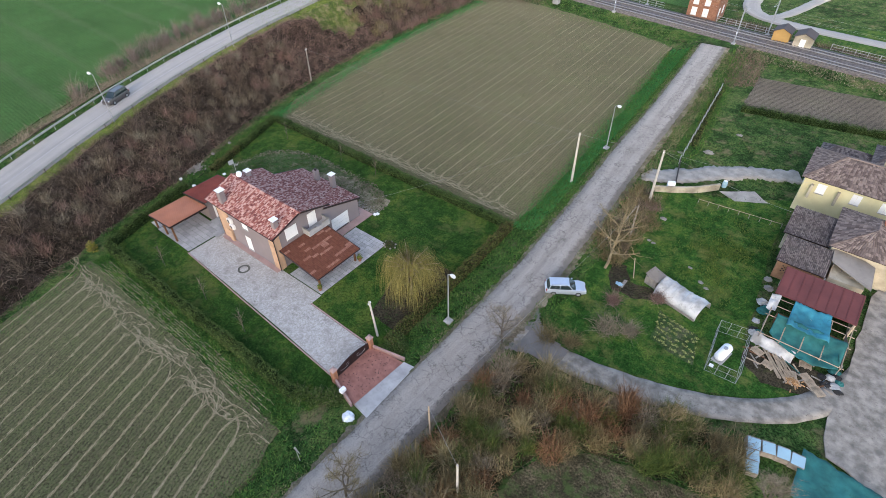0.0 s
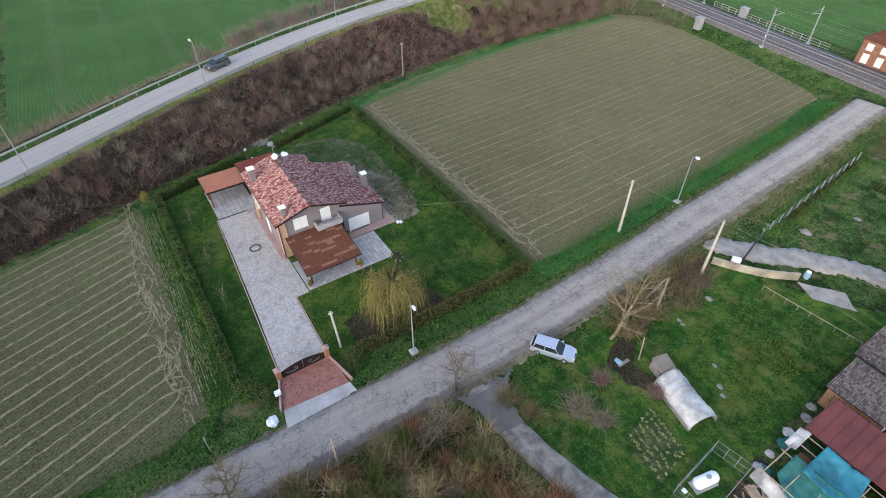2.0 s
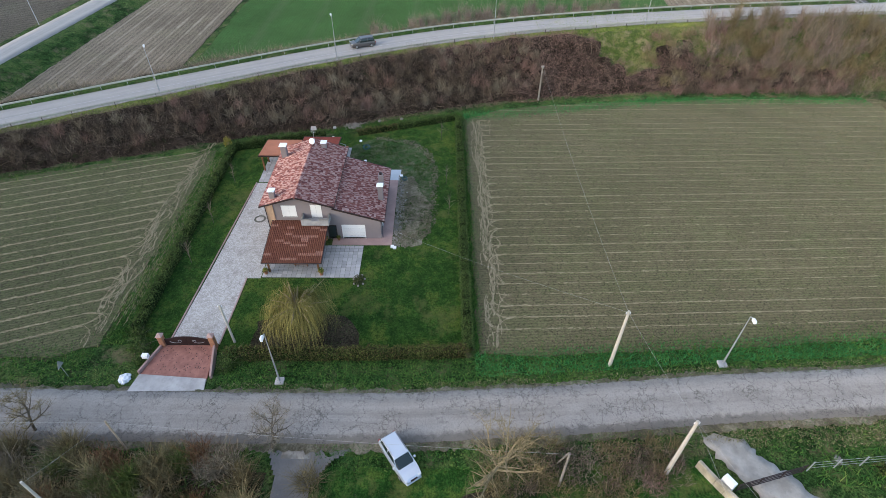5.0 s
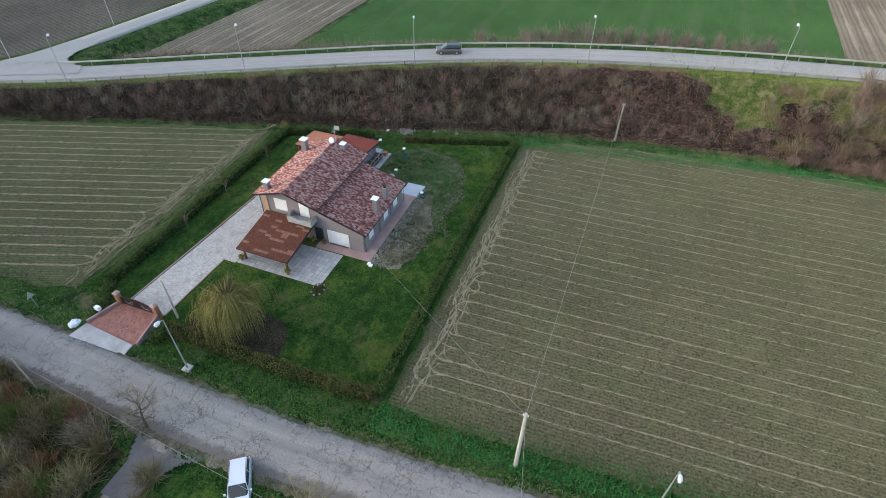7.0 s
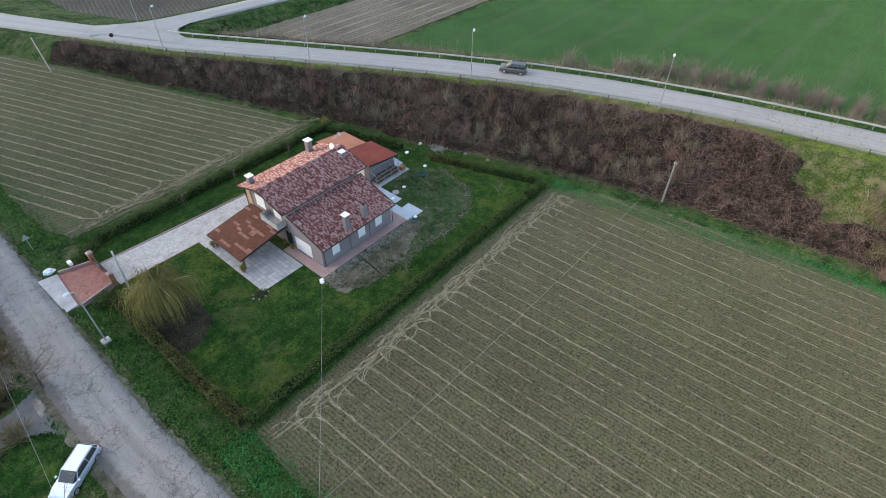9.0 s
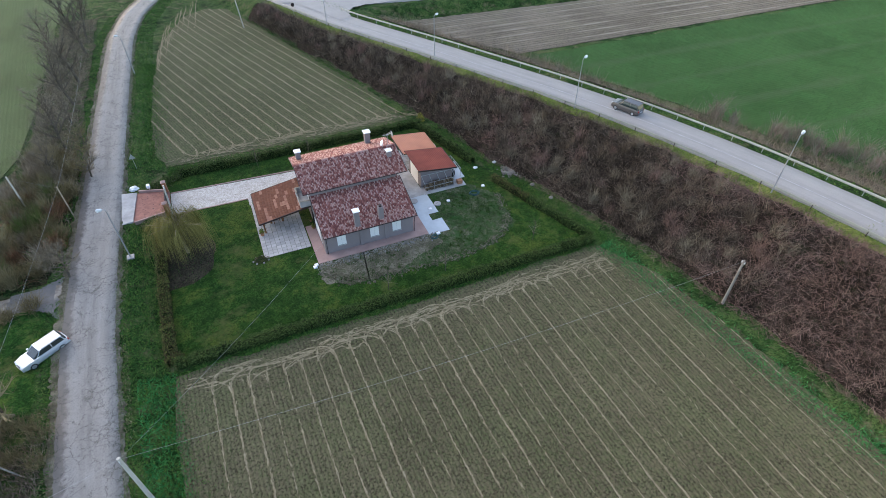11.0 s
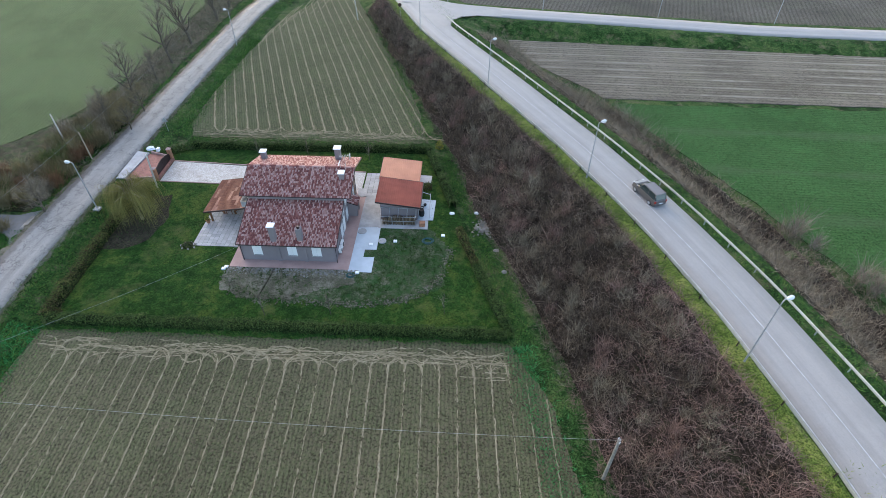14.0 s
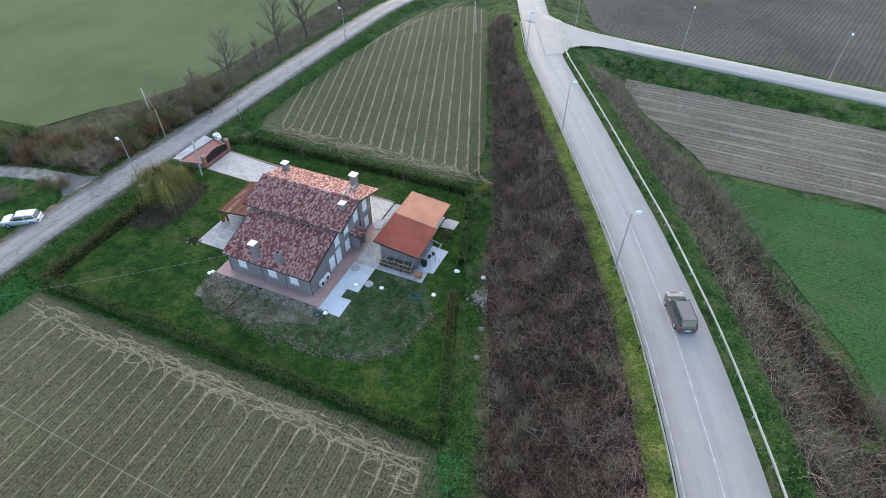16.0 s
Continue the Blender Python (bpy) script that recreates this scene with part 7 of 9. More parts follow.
wire(PA, PB, 0.9)
wire(PA, PC, 0.25)
wire(PA, (-40.5, 36.3, 1.7), 0.5)
wire(PC, (5.6, 65.5, 3.6), 0.5)
wire(PC, (6.0, 71.9, 4.6), 0.5)
wire(PE, PF, 0.4)
wire(PE, PG, 0.1)
wire(PE, (-13.0, -26, 5.0), 0.5)


def offset_line(line, tan, d):
    return np.c_[line[:, 0] + tan[:, 1] * d, line[:, 1] - tan[:, 0] * d]


def guard_rail(d, y0, y1, every, label, mat, side):
    g = thing("guard_rail", label, "guard rail", (0, 0, 0))
    line = offset_line(MAIN_L, TAN, d)
    ok = (MAIN_L[:, 1] > y0) & (MAIN_L[:, 1] < y1)
    line, tan = line[ok], TAN[ok]
    z = zmain(MAIN_L[ok][:, 1])
    prof = [(0.0, 0.44), (0.06, 0.50), (0.0, 0.58), (0.06, 0.66), (0.0, 0.74)]
    rows = []
    for back in (0.0, -0.02):
        for a, b in (prof if back == 0.0 else prof[::-1]):
            rows.append(np.c_[line[:, 0] + tan[:, 1] * side * (a + back), line[:, 1] - tan[:, 0] * side * (a + back), z + b])
    v = np.stack(rows, 1)
    m = v.shape[1]
    ii = np.arange(v.shape[0] * m).reshape(-1, m)
    jj = np.roll(ii, -1, axis=1)
    f = np.stack([ii[:-1], jj[:-1], jj[1:], ii[1:]], -1).reshape(-1, 4)
    o = new("beam", mesh_np("beam", v.reshape(-1, 3), f, M[mat]))
    o.parent = g
    me = None
    k = 0
    run = 0.0
    for i in range(1, len(line)):
        run += math.hypot(*(line[i] - line[i - 1]))
        if run >= every:
            run = 0.0
            if me is None:
                bm = boxes((-0.04, 0.04, -0.05, 0.05, -0.2, 0.62))
                me = bpy.data.meshes.new("post")
                bm.to_mesh(me)
                bm.free()
                me.materials.append(M["steel"] if side > 0 else M["dark_metal"])
            p = new("post", me)
            p.parent = g
            q = -side * 0.11
            p.matrix_basis = pose(line[i, 0] + tan[i, 1] * q, line[i, 1] - tan[i, 0] * q, z[i], 0, 0, math.degrees(math.atan2(tan[i, 1], tan[i, 0])))
    return g


guard_rail(3.6, -47, 150, 4.0, "galvanised guard rail with dark posts along the main road", "rail_beam", -1)
guard_rail(-3.8, -35, 150, 4.0, "pale guard rail along the far side of the main road", "rail_beam", 1)
# painted lines
for d, w in ((0.12, 0.045), (2.88, 0.045), (-2.88, 0.045)):
    ok = (MAIN_L[:, 1] > -40) & (MAIN_L[:, 1] < 200)
    ribbon("road_line", offset_line(MAIN_L, TAN, d)[ok], w, w, lambda x, y: zmain(y) + 0.024, M["line_paint"], "thin worn white line on the main road", "road marking", 0.03, 4, 1)

# round traffic sign at the junction
rs = thing("road_sign", "small round road sign at the junction", "road sign", (-52.2, -36.5, float(zmain(-36.5)) - 0.1))
part("post", tubes([[(0, 0, 0), (0, 0, 2.4)]], 0.03), M["steel"], rs)
bm = bmesh.new()
bmesh.ops.create_cone(bm, cap_ends=True, segments=20, radius1=0.38, radius2=0.38, depth=0.03, matrix=Matrix.Translation((0, 0.05, 2.4)) @ Matrix.Rotation(radians(90), 4, "X"))
part("plate", bm, M["dark_metal"], rs)

# ---- vehicles ----
def car_mat(name, c, metal=0.5):
    return plain(name, c, 0.28, metal, 0.06, 1.0, 0.0, 0.6)


M["silver"] = car_mat("silver_car_paint", (0.55, 0.60, 0.66))
M["bronze"] = car_mat("grey_bronze_car_paint", (0.12, 0.11, 0.105))
M["headlight"] = plain("headlight_glass", (0.6, 0.62, 0.62), 0.15, vary=0.05, scale=2, bump=0)
M["tail_light"] = plain("red_tail_light", (0.32, 0.03, 0.02), 0.2, vary=0.1, scale=2, bump=0)
M["tyre"] = plain("tyre_rubber", (0.025, 0.025, 0.026), 0.85, vary=0.2, scale=8)


def loft(sections):
    """A closed body lofted through cross-sections of equal length."""
    bm = bmesh.new()
    rings = [[bm.verts.new(p) for p in s] for s in sections]
    n = len(rings[0])
    for a, b in zip(rings, rings[1:]):
        for k in range(n):
            bm.faces.new((a[k], a[(k + 1) % n], b[(k + 1) % n], b[k]))
    bm.faces.new(rings[0][::-1])
    bm.faces.new(rings[-1])
    bmesh.ops.recalc_face_normals(bm, faces=bm.faces[:])
    return bm


def car(x, y, z, turn, label, L, W, belt, roof, bonnet, wind0, wind1, back0, back1, paint):
    """A parked car: lower body, glasshouse, roof, wheels, lamps, mirrors and rails; x points forward."""
    c = thing("car", label, "car", (x, y, z), turn)
    w = W / 2
    r, f = -L / 2, L / 2

    def ring(px, hw, zt, zb):
        return [(px, -hw * 0.9, zb), (px, -hw, zb + 0.18), (px, -hw, zt - 0.22), (px, -hw * 0.93, zt), (px, hw * 0.93, zt), (px, hw, zt - 0.22), (px, hw, zb + 0.18), (px, hw * 0.9, zb)]

    secs = [ring(r, w * 0.84, belt - 0.12, 0.32), ring(r + 0.12, w * 0.95, belt, 0.24), ring(r + 0.7, w, belt + 0.02, 0.2), ring(0, w, belt, 0.2), ring(wind0, w, belt - 0.02, 0.2), ring(f - 0.75, w * 0.99, bonnet + 0.06, 0.2), ring(f - 0.2, w * 0.9, bonnet - 0.06, 0.24), ring(f, w * 0.72, bonnet - 0.22, 0.32)]
    bm = loft(secs)
    body = part("body", bm, M[paint], c, smooth=False)

    def hoop(px, hw, zt, zb):
        return [(px, -hw, zb), (px, -hw * 0.93, (zt + zb) / 2), (px, -hw * 0.80, zt), (px, hw * 0.80, zt), (px, hw * 0.93, (zt + zb) / 2), (px, hw, zb)]

    gl = loft([hoop(back0, w * 0.86, belt + 0.03, belt - 0.08), hoop(back1, w * 0.90, roof - 0.04, belt - 0.08), hoop((back1 + wind1) / 2, w * 0.92, roof - 0.01, belt - 0.08), hoop(wind1, w * 0.90, roof - 0.04, belt - 0.08), hoop(wind0, w * 0.86, belt + 0.0, belt - 0.08)])
    part("glasshouse", gl, M["glass"], c, "dark tinted windows")
    rf = bmesh.new()
    box(rf, back1 - 0.12, wind1 + 0.05, -w * 0.76, w * 0.76, roof - 0.06, roof + 0.02, None, 0.03)
    part("roof", rf, M[paint], c)
    for s in (-1, 1):
        for px in (back1 - 0.02, (back1 + wind1) / 2, wind1 - 0.02):
            part("pillar", tubes([[(px + (0.5 if px == wind1 - 0.02 else (-0.2 if px == back1 - 0.02 else 0)), s * w * 0.885, belt - 0.02), (px, s * w * 0.765, roof - 0.02)]], 0.035, 5), M[paint], c)
        part("mirror", boxes((wind0 - 0.42, wind0 - 0.24, s * (w + 0.1) - 0.09, s * (w + 0.1) + 0.09, belt - 0.02, belt + 0.13), bevel=0.03), M[paint], c)
        part("roof_rail", tubes([[(back1, s * w * 0.72, roof + 0.05), (wind1 - 0.2, s * w * 0.72, roof + 0.05)]], 0.018, 5), M["dark_metal"], c)
        part("headlight", boxes((f - 0.30, f - 0.06, s * w * 0.72 - 0.16, s * w * 0.72 + 0.1, bonnet - 0.26, bonnet - 0.08), bevel=0.03), M["headlight"], c)
        part("tail_light", boxes((r - 0.01, r + 0.16, s * w * 0.80 - 0.1, s * w * 0.80 + 0.1, belt - 0.34, belt - 0.06), bevel=0.02), M["tail_light"], c)
        for px in (r + 0.85, f - 0.9):
            bm = bmesh.new()
            rot = Matrix.Translation((px, s * (w - 0.1), 0.32)) @ Matrix.Rotation(radians(90), 4, "X")
            bmesh.ops.create_cone(bm, cap_ends=True, segments=20, radius1=0.32, radius2=0.32, depth=0.22, matrix=rot)
            wheel = part("wheel", bm, M["tyre"], c)
            bm = bmesh.new()
            bmesh.ops.create_cone(bm, cap_ends=True, segments=16, radius1=0.22, radius2=0.2, depth=0.24, matrix=rot)
            part("rim", bm, M["steel"], wheel)
    part("bumper", boxes((f - 0.3, f + 0.03, -w * 0.8, w * 0.8, 0.24, 0.42), bevel=0.05), M[paint], c)
    part("bumper", boxes((r - 0.04, r + 0.2, -w * 0.85, w * 0.85, 0.28, 0.48), bevel=0.05), M[paint], c)
    part("grille", boxes((f - 0.1, f + 0.01, -w * 0.35, w * 0.35, bonnet - 0.3, bonnet - 0.16)), M["dark_metal"], c)
    part("number_plate", boxes((r - 0.055, r - 0.03, -0.26, 0.26, 0.55, 0.66)), M["white_cap"], c)
    return c


car(-11.55, 40.15, 0.06, 34, "silver estate car parked on the grass beside the lane", 4.5, 1.76, 0.93, 1.44, 0.86, 1.05, 0.25, -2.15, -1.75, "silver")
car(-88.0, 29.2, float(zmain(29.2)) + 0.03, math.degrees(math.atan2(-0.93, 0.37)), "grey bronze people carrier on the main road", 4.5, 1.82, 1.0, 1.66, 0.98, 1.35, 0.35, -2.15, -1.85, "bronze")

# ---- the farm across the lane ----
sheet("meadow", [(-12.6, 33.2), (-12.9, 45), (-13.6, 55), (-14.4, 65.8), (-9, 66.6), (-3, 69), (4.8, 74), (5.2, 60), (6.2, 50), (6.4, 45), (14.6, 42.4), (13.0, 40.6), (9.2, 38.3), (4, 35.6), (-1, 33.9), (-6, 32.9)], FARM + 0.03, M["meadow"], "bright green meadow of the farm garden", "meadow", step=1.0, wobble=0.3)
x_, y_ = np.random.default_rng(61).uniform(-12, 14, 14000), np.random.default_rng(62).uniform(33, 72, 14000)
keep = (x_ < 6.2) & (y_ > 33.5 + (x_ + 10) * 0.16) & (x_ > -12 - (y_ - 33) * 0.05) & (y_ < 67 + (x_ + 9) * 0.45)
keep &= ~((np.abs(x_ + 1) < 3.2) & (np.abs(y_ - 46.6) < 2))
v, f = strands(np.c_[x_, y_, np.full(len(x_), FARM)][keep], 0.26, 0.07, 0.6, 0.4, 63, 1.0, 1)
stuff("meadow_tufts", v, f, M["lawn_blade"], "tufts of bright green meadow grass", "grass")
sheet("bare_earth_path", [(-9.4, 47.8), (-7.6, 48.2), (-6.2, 46), (-3.8, 46.5), (-3.0, 45), (-5.2, 43.6), (-7.6, 43.8), (-8.6, 45.6)], FARM + 0.05, M["soil"], "trodden bare earth under the shrubs", "ground", step=0.6, wobble=0.5)
sheet("pile_ground", [(7.2, 45.0), (7.0, 42.2), (9.5, 40.6), (13.5, 42.0), (15.5, 45.6)], FARM + 0.05, M["soil"], "bare earth round the timber pile", "ground", step=0.6, wobble=0.4)
ribbon("entrance_track", polyline([(-16.2, 66.6), (-12, 68.4), (-8.6, 71.6), (-5.2, 75.2), (-1.0, 78.4), (4.4, 80.8)], 0.35), 1.5, 1.6, lambda x, y: 0.14 + 0.25 * max(0, min(1, (-8 - x) / 6)), M["gravel"], "pale gravel track into the farm", "road", 0.8, 21)
sheet("gravel_patch", [(-3.6, 70.4), (-1.4, 69.2), (2.4, 71.5), (0.2, 73.2)], FARM + 0.06, M["gravel"], "pale gravel patch beside the wall", "ground", step=0.7, wobble=0.3)
sheet("field_brown", [(-8.6, 99.4), (-9.4, 112.5), (12, 115.5), (60, 118), (60, 108), (12.5, 102.4)], FARM + 0.04, M["ploughed_dark"], "brown tilled field before the railway", "field", step=1.5, wobble=0.4)

M["yellow_wall"] = plain("pale_yellow_plaster", (0.58, 0.53, 0.31), 0.9, vary=0.14, scale=0.9)
M["cream_wall"] = plain("stained_cream_plaster", (0.43, 0.38, 0.28), 0.9, vary=0.4, scale=1.2)
M["orange_brickwork"] = plain("orange_brickwork", (0.36, 0.195, 0.105), 0.85, vary=0.2, scale=7, bump=0.4)
M["old_tiles"] = tile_mat("weathered_grey_brown_tiles", [(0.15, (0.095, 0.078, 0.068)), (0.5, (0.175, 0.140, 0.120)), (0.85, (0.29, 0.235, 0.20))], 0.8)
M["dark_tiles"] = tile_mat("dark_grey_tiles", [(0.15, (0.052, 0.050, 0.052)), (0.5, (0.105, 0.098, 0.096)), (0.85, (0.18, 0.165, 0.155))], 0.8)
M["new_tiles"] = tile_mat("orange_red_tiles", [(0.15, (0.20, 0.070, 0.040)), (0.5, (0.29, 0.115, 0.070)), (0.85, (0.36, 0.175, 0.11))], 0.7)
M["maroon_sheet"] = plain("maroon_metal_sheet", (0.135, 0.040, 0.034), 0.6, 0.0, 0.2, 1.2, 0.1)
M["fibre_sheet"] = plain("grey_fibre_cement_sheet", (0.25, 0.22, 0.185), 0.9, 0.0, 0.25, 1.0, 0.2)
M["blue_tarp"] = plain("blue_tarpaulin", (0.030, 0.185, 0.235), 0.6, 0.0, 0.4, 1.5, 0.5)
M["green_tarp"] = plain("green_shade_net", (0.022, 0.135, 0.125), 0.7, 0.0, 0.4, 1.5, 0.5)
M["white_tarp"] = plain("translucent_white_sheet", (0.46, 0.455, 0.43), 0.6, 0.0, 0.5, 1.6, 0.5)
M["plastic_blue"] = plain("light_blue_plastic", (0.27, 0.42, 0.50), 0.5, 0.0, 0.1, 2.0, 0.1)


def hip_roof(parent, x0, x1, y0, y1, ze, zr, mat, inset, axis="x", over=0.4):
    """A hipped roof: deck and four tiled slopes."""
    X0, X1, Y0, Y1 = x0 - over, x1 + over, y0 - over, y1 + over
    if axis == "x":
        a, b = Vector((X0 + inset, (Y0 + Y1) / 2, zr)), Vector((X1 - inset, (Y0 + Y1) / 2, zr))
    else:
        a, b = Vector(((X0 + X1) / 2, Y0 + inset, zr)), Vector(((X0 + X1) / 2, Y1 - inset, zr))
    roof = new("roof")
    roof.parent = parent
    bm = bmesh.new()
    lo = [bm.verts.new(p) for p in ((X0, Y0, ze), (X1, Y0, ze), (X1, Y1, ze), (X0, Y1, ze))]
    va, vb = bm.verts.new(a), bm.verts.new(b)
    if axis == "x":
        fs = [(lo[0], lo[1], vb, va), (lo[1], lo[2], vb), (lo[2], lo[3], va, vb), (lo[3], lo[0], va)]
    else:
        fs = [(lo[0], lo[1], va), (lo[1], lo[2], vb, va), (lo[2], lo[3], vb), (lo[3], lo[0], va, vb)]
    for q in fs:
        bm.faces.new(q)
    bm.faces.new(lo[::-1])
    bmesh.ops.recalc_face_normals(bm, faces=bm.faces[:])
    part("deck", bm, M["dark_metal"], roof)
    # tile rows on each slope
    V, F, k = [], [], 0
    rng = np.random.default_rng(int(abs(x0 * 31 + y0 * 7)))
    faces = [[Vector(p) for p in pp] for pp in ([((X0, Y0, ze), (X1, Y0, ze), b, a), ((X1, Y0, ze), (X1, Y1, ze), b, b), ((X1, Y1, ze), (X0, Y1, ze), a, b), ((X0, Y1, ze), (X0, Y0, ze), a, a)] if axis == "x" else [((X0, Y0, ze), (X1, Y0, ze), a, a), ((X1, Y0, ze), (X1, Y1, ze), b, a), ((X1, Y1, ze), (X0, Y1, ze), b, b), ((X0, Y1, ze), (X0, Y0, ze), a, b)])]
    for e0, e1, t1, t0 in faces:
        run = max(1, round(((e0 + e1) / 2 - (t0 + t1) / 2).length / 0.36))
        nrm = (e1 - e0).cross(((t0 + t1) - (e0 + e1))).normalized()
        for j in range(run):
            l0, r0 = e0.lerp(t0, j / run), e1.lerp(t1, j / run)
            l1, r1 = e0.lerp(t0, (j + 1.1) / run), e1.lerp(t1, (j + 1.1) / run)
            n = max(1, round((r0 - l0).length / 0.26))
            for i in range(n):
                pts = []
                for (l, r, lift) in ((l0, r0, 0.05), (l1, r1, 0.02)):
                    for u, h in ((0, 0.0), (0.28, 0.07), (0.72, 0.07), (1, 0.0)):
                        pts.append(tuple(l.lerp(r, (i + u) / n) + nrm * (h + lift)))
                V += pts
                F += [(k + q_, k + q_ + 1, k + q_ + 5, k + q_ + 4) for q_ in range(3)]
                k += 8
    stuff("roof_tiles", np.array(V), np.array(F), mat, "", "", roof)
    bm = bmesh.new()
    for p in ((X0, Y0, ze), (X0, Y1, ze)):
        tube(bm, [Vector(p) + Vector((0, 0, 0.05)), a + Vector((0, 0, 0.08))], 0.09, 6)
    for p in ((X1, Y0, ze), (X1, Y1, ze)):
        tube(bm, [Vector(p) + Vector((0, 0, 0.05)), b + Vector((0, 0, 0.08))], 0.09, 6)
    if (a - b).length > 0.1:
        tube(bm, [a + Vector((0, 0, 0.08)), b + Vector((0, 0, 0.08))], 0.1, 6)
    part("ridge_tiles", bm, mat, roof)


def walls(parent, x0, x1, y0, y1, z1, mat, label=""):
    return part("wall", boxes((x0, x1, y0, y1, FARM - 0.1, z1)), mat, parent, label)


farmhouse = thing("farmhouse", "two-storey yellow farmhouse with a weathered hipped tile roof", "house")
walls(farmhouse, 4.9, 15.5, 72.4, 80.5, 5.0, M["yellow_wall"], "pale yellow plaster walls")
hip_roof(farmhouse, 4.9, 15.5, 72.4, 80.5, 5.0, 6.9, M["old_tiles"], 3.6)
for x, z in ((6.6, 3.2), (10.5, 3.2), (13.6, 3.2)):
    shuttered_window(farmhouse, "y", 72.4, -1, x, x + 0.9, z, z + 1.3)
for x in (6.0, 9.0):
    part("flue", boxes((x - 0.15, x + 0.15, 71.9, 72.38, 2.4, 4.3)), M["cream_wall"], farmhouse, "plastered flue on the wall")
for y in (74.5, 77.5):
    shuttered_window(farmhouse, "x", 4.9, -1, y, y + 0.9, 3.0, 4.2)
fc = new("chimney")
fc.parent = farmhouse
part("shaft", boxes((12.0, 12.6, 77.4, 78.0, 6.0, 7.6), bevel=0.02), M["cream_wall"], fc)
part("cap", boxes((11.85, 12.75, 77.25, 78.15, 7.6, 7.75)), M["concrete"], fc)

rear = thing("outbuilding", "low outbuilding with dark grey tiles behind the farmhouse", "outbuilding")
walls(rear, 5.4, 11.0, 80.6, 85.0, 3.8, M["cream_wall"])
hip_roof(rear, 5.4, 11.0, 80.9, 85.0, 3.8, 5.0, M["dark_tiles"], 1.6)
rear2 = thing("outbuilding", "outbuilding with orange and grey tiles beside the farmhouse", "outbuilding")
walls(rear2, 11.4, 18.5, 80.8, 86.5, 4.8, M["cream_wall"])
hip_roof(rear2, 11.4, 18.5, 80.9, 86.5, 4.8, 6.4, M["dark_tiles"], 2.6)

annex = thing("annex", "low annex with a dark grey tiled lean-to roof", "outbuilding")
part("wall", prism(bmesh.new(), [(62.9, FARM - 0.1), (67.6, FARM - 0.1), (67.6, 3.2), (62.9, 2.5)], 5.7, 10.2), M["cream_wall"], annex)
part("deck", slab_roof(bmesh.new(), 5.4, 10.3, 62.5, 2.55, 67.7, 3.35, 0.12), M["dark_metal"], annex)
tiled_slope("roof_tiles", (5.4, 67.7, 3.37), (1, 0, 0), (0, -5.2, -0.8), 4.9, 5.26, M["dark_tiles"], annex)
annex2 = thing("brick_annex", "orange brick annex with pierced brick vents and a dark tiled roof", "outbuilding")
bw = part("wall", prism(bmesh.new(), [(57.0, FARM - 0.1), (60.9, FARM - 0.1), (60.9, 2.95), (57.0, 2.45)], 6.2, 10.9), M["orange_brickwork"], annex2, "orange brick wall with pierced vents")
bm = bmesh.new()
for cx in (7.3, 9.4):
    for i in range(5):
        for j in range(5):
            if (i + j) % 2 == 0:
                box(bm, cx - 0.5 + i * 0.22, cx - 0.34 + i * 0.22, 56.98, 57.05, 1.05 + j * 0.19, 1.17 + j * 0.19)
part("vent_holes", bm, M["dark_metal"], bw)
part("deck", slab_roof(bmesh.new(), 5.9, 10.9, 56.8, 2.5, 61.4, 3.05, 0.1), M["dark_metal"], annex2)
tiled_slope("roof_tiles", (5.9, 61.4, 3.07), (1, 0, 0), (0, -4.6, -0.55), 5.0, 4.63, M["dark_tiles"], annex2)
part("drainpipe", tubes([[(10.95, 56.9, 2.4), (10.95, 56.9, 0.0)]], 0.06), M["white_paint"], annex2)

cottage = thing("cottage", "cottage with a hipped roof of brown and new orange tiles", "house")
walls(cottage, 10.4, 17.0, 61.7, 69.8, 3.6, M["cream_wall"])
hip_roof(cottage, 10.4, 17.0, 61.7, 69.8, 3.6, 5.3, M["old_tiles"], 3.4, "y")
tiled_slope("new_roof_tiles", (14.0, 66.2, 5.42), (0, 1, 0), (3.4, 0, -1.7), 3.2, 3.6, M["new_tiles"], cottage, label="newer orange tiles")
leanto = thing("lean_to", "grey fibre-cement lean-to roof on a plastered wall", "outbuilding")
part("wall", boxes((11.2, 14.6, 57.6, 61.5, FARM - 0.1, 2.2)), M["cream_wall"], leanto)
bm = bmesh.new()
vs = [bm.verts.new(p) for p in ((10.6, 63.0, 3.35), (10.9, 59.4, 3.1), (15.1, 57.2, 2.75), (14.9, 61.2, 2.95))]
fa = bm.faces.new(vs)
r = bmesh.ops.extrude_face_region(bm, geom=[fa])
bmesh.ops.translate(bm, vec=(0, 0, -0.08), verts=[e for e in r["geom"] if isinstance(e, bmesh.types.BMVert)])
bmesh.ops.recalc_face_normals(bm, faces=bm.faces[:])
part("roof", bm, M["fibre_sheet"], leanto)
for k in range(4):
    part("rafter", tubes([[(11.2 + k * 0.9, 59.2 - k * 0.4, 2.6), (11.3 + k * 0.9, 61.0, 2.75)]], 0.06), M["grey_timber"], leanto)

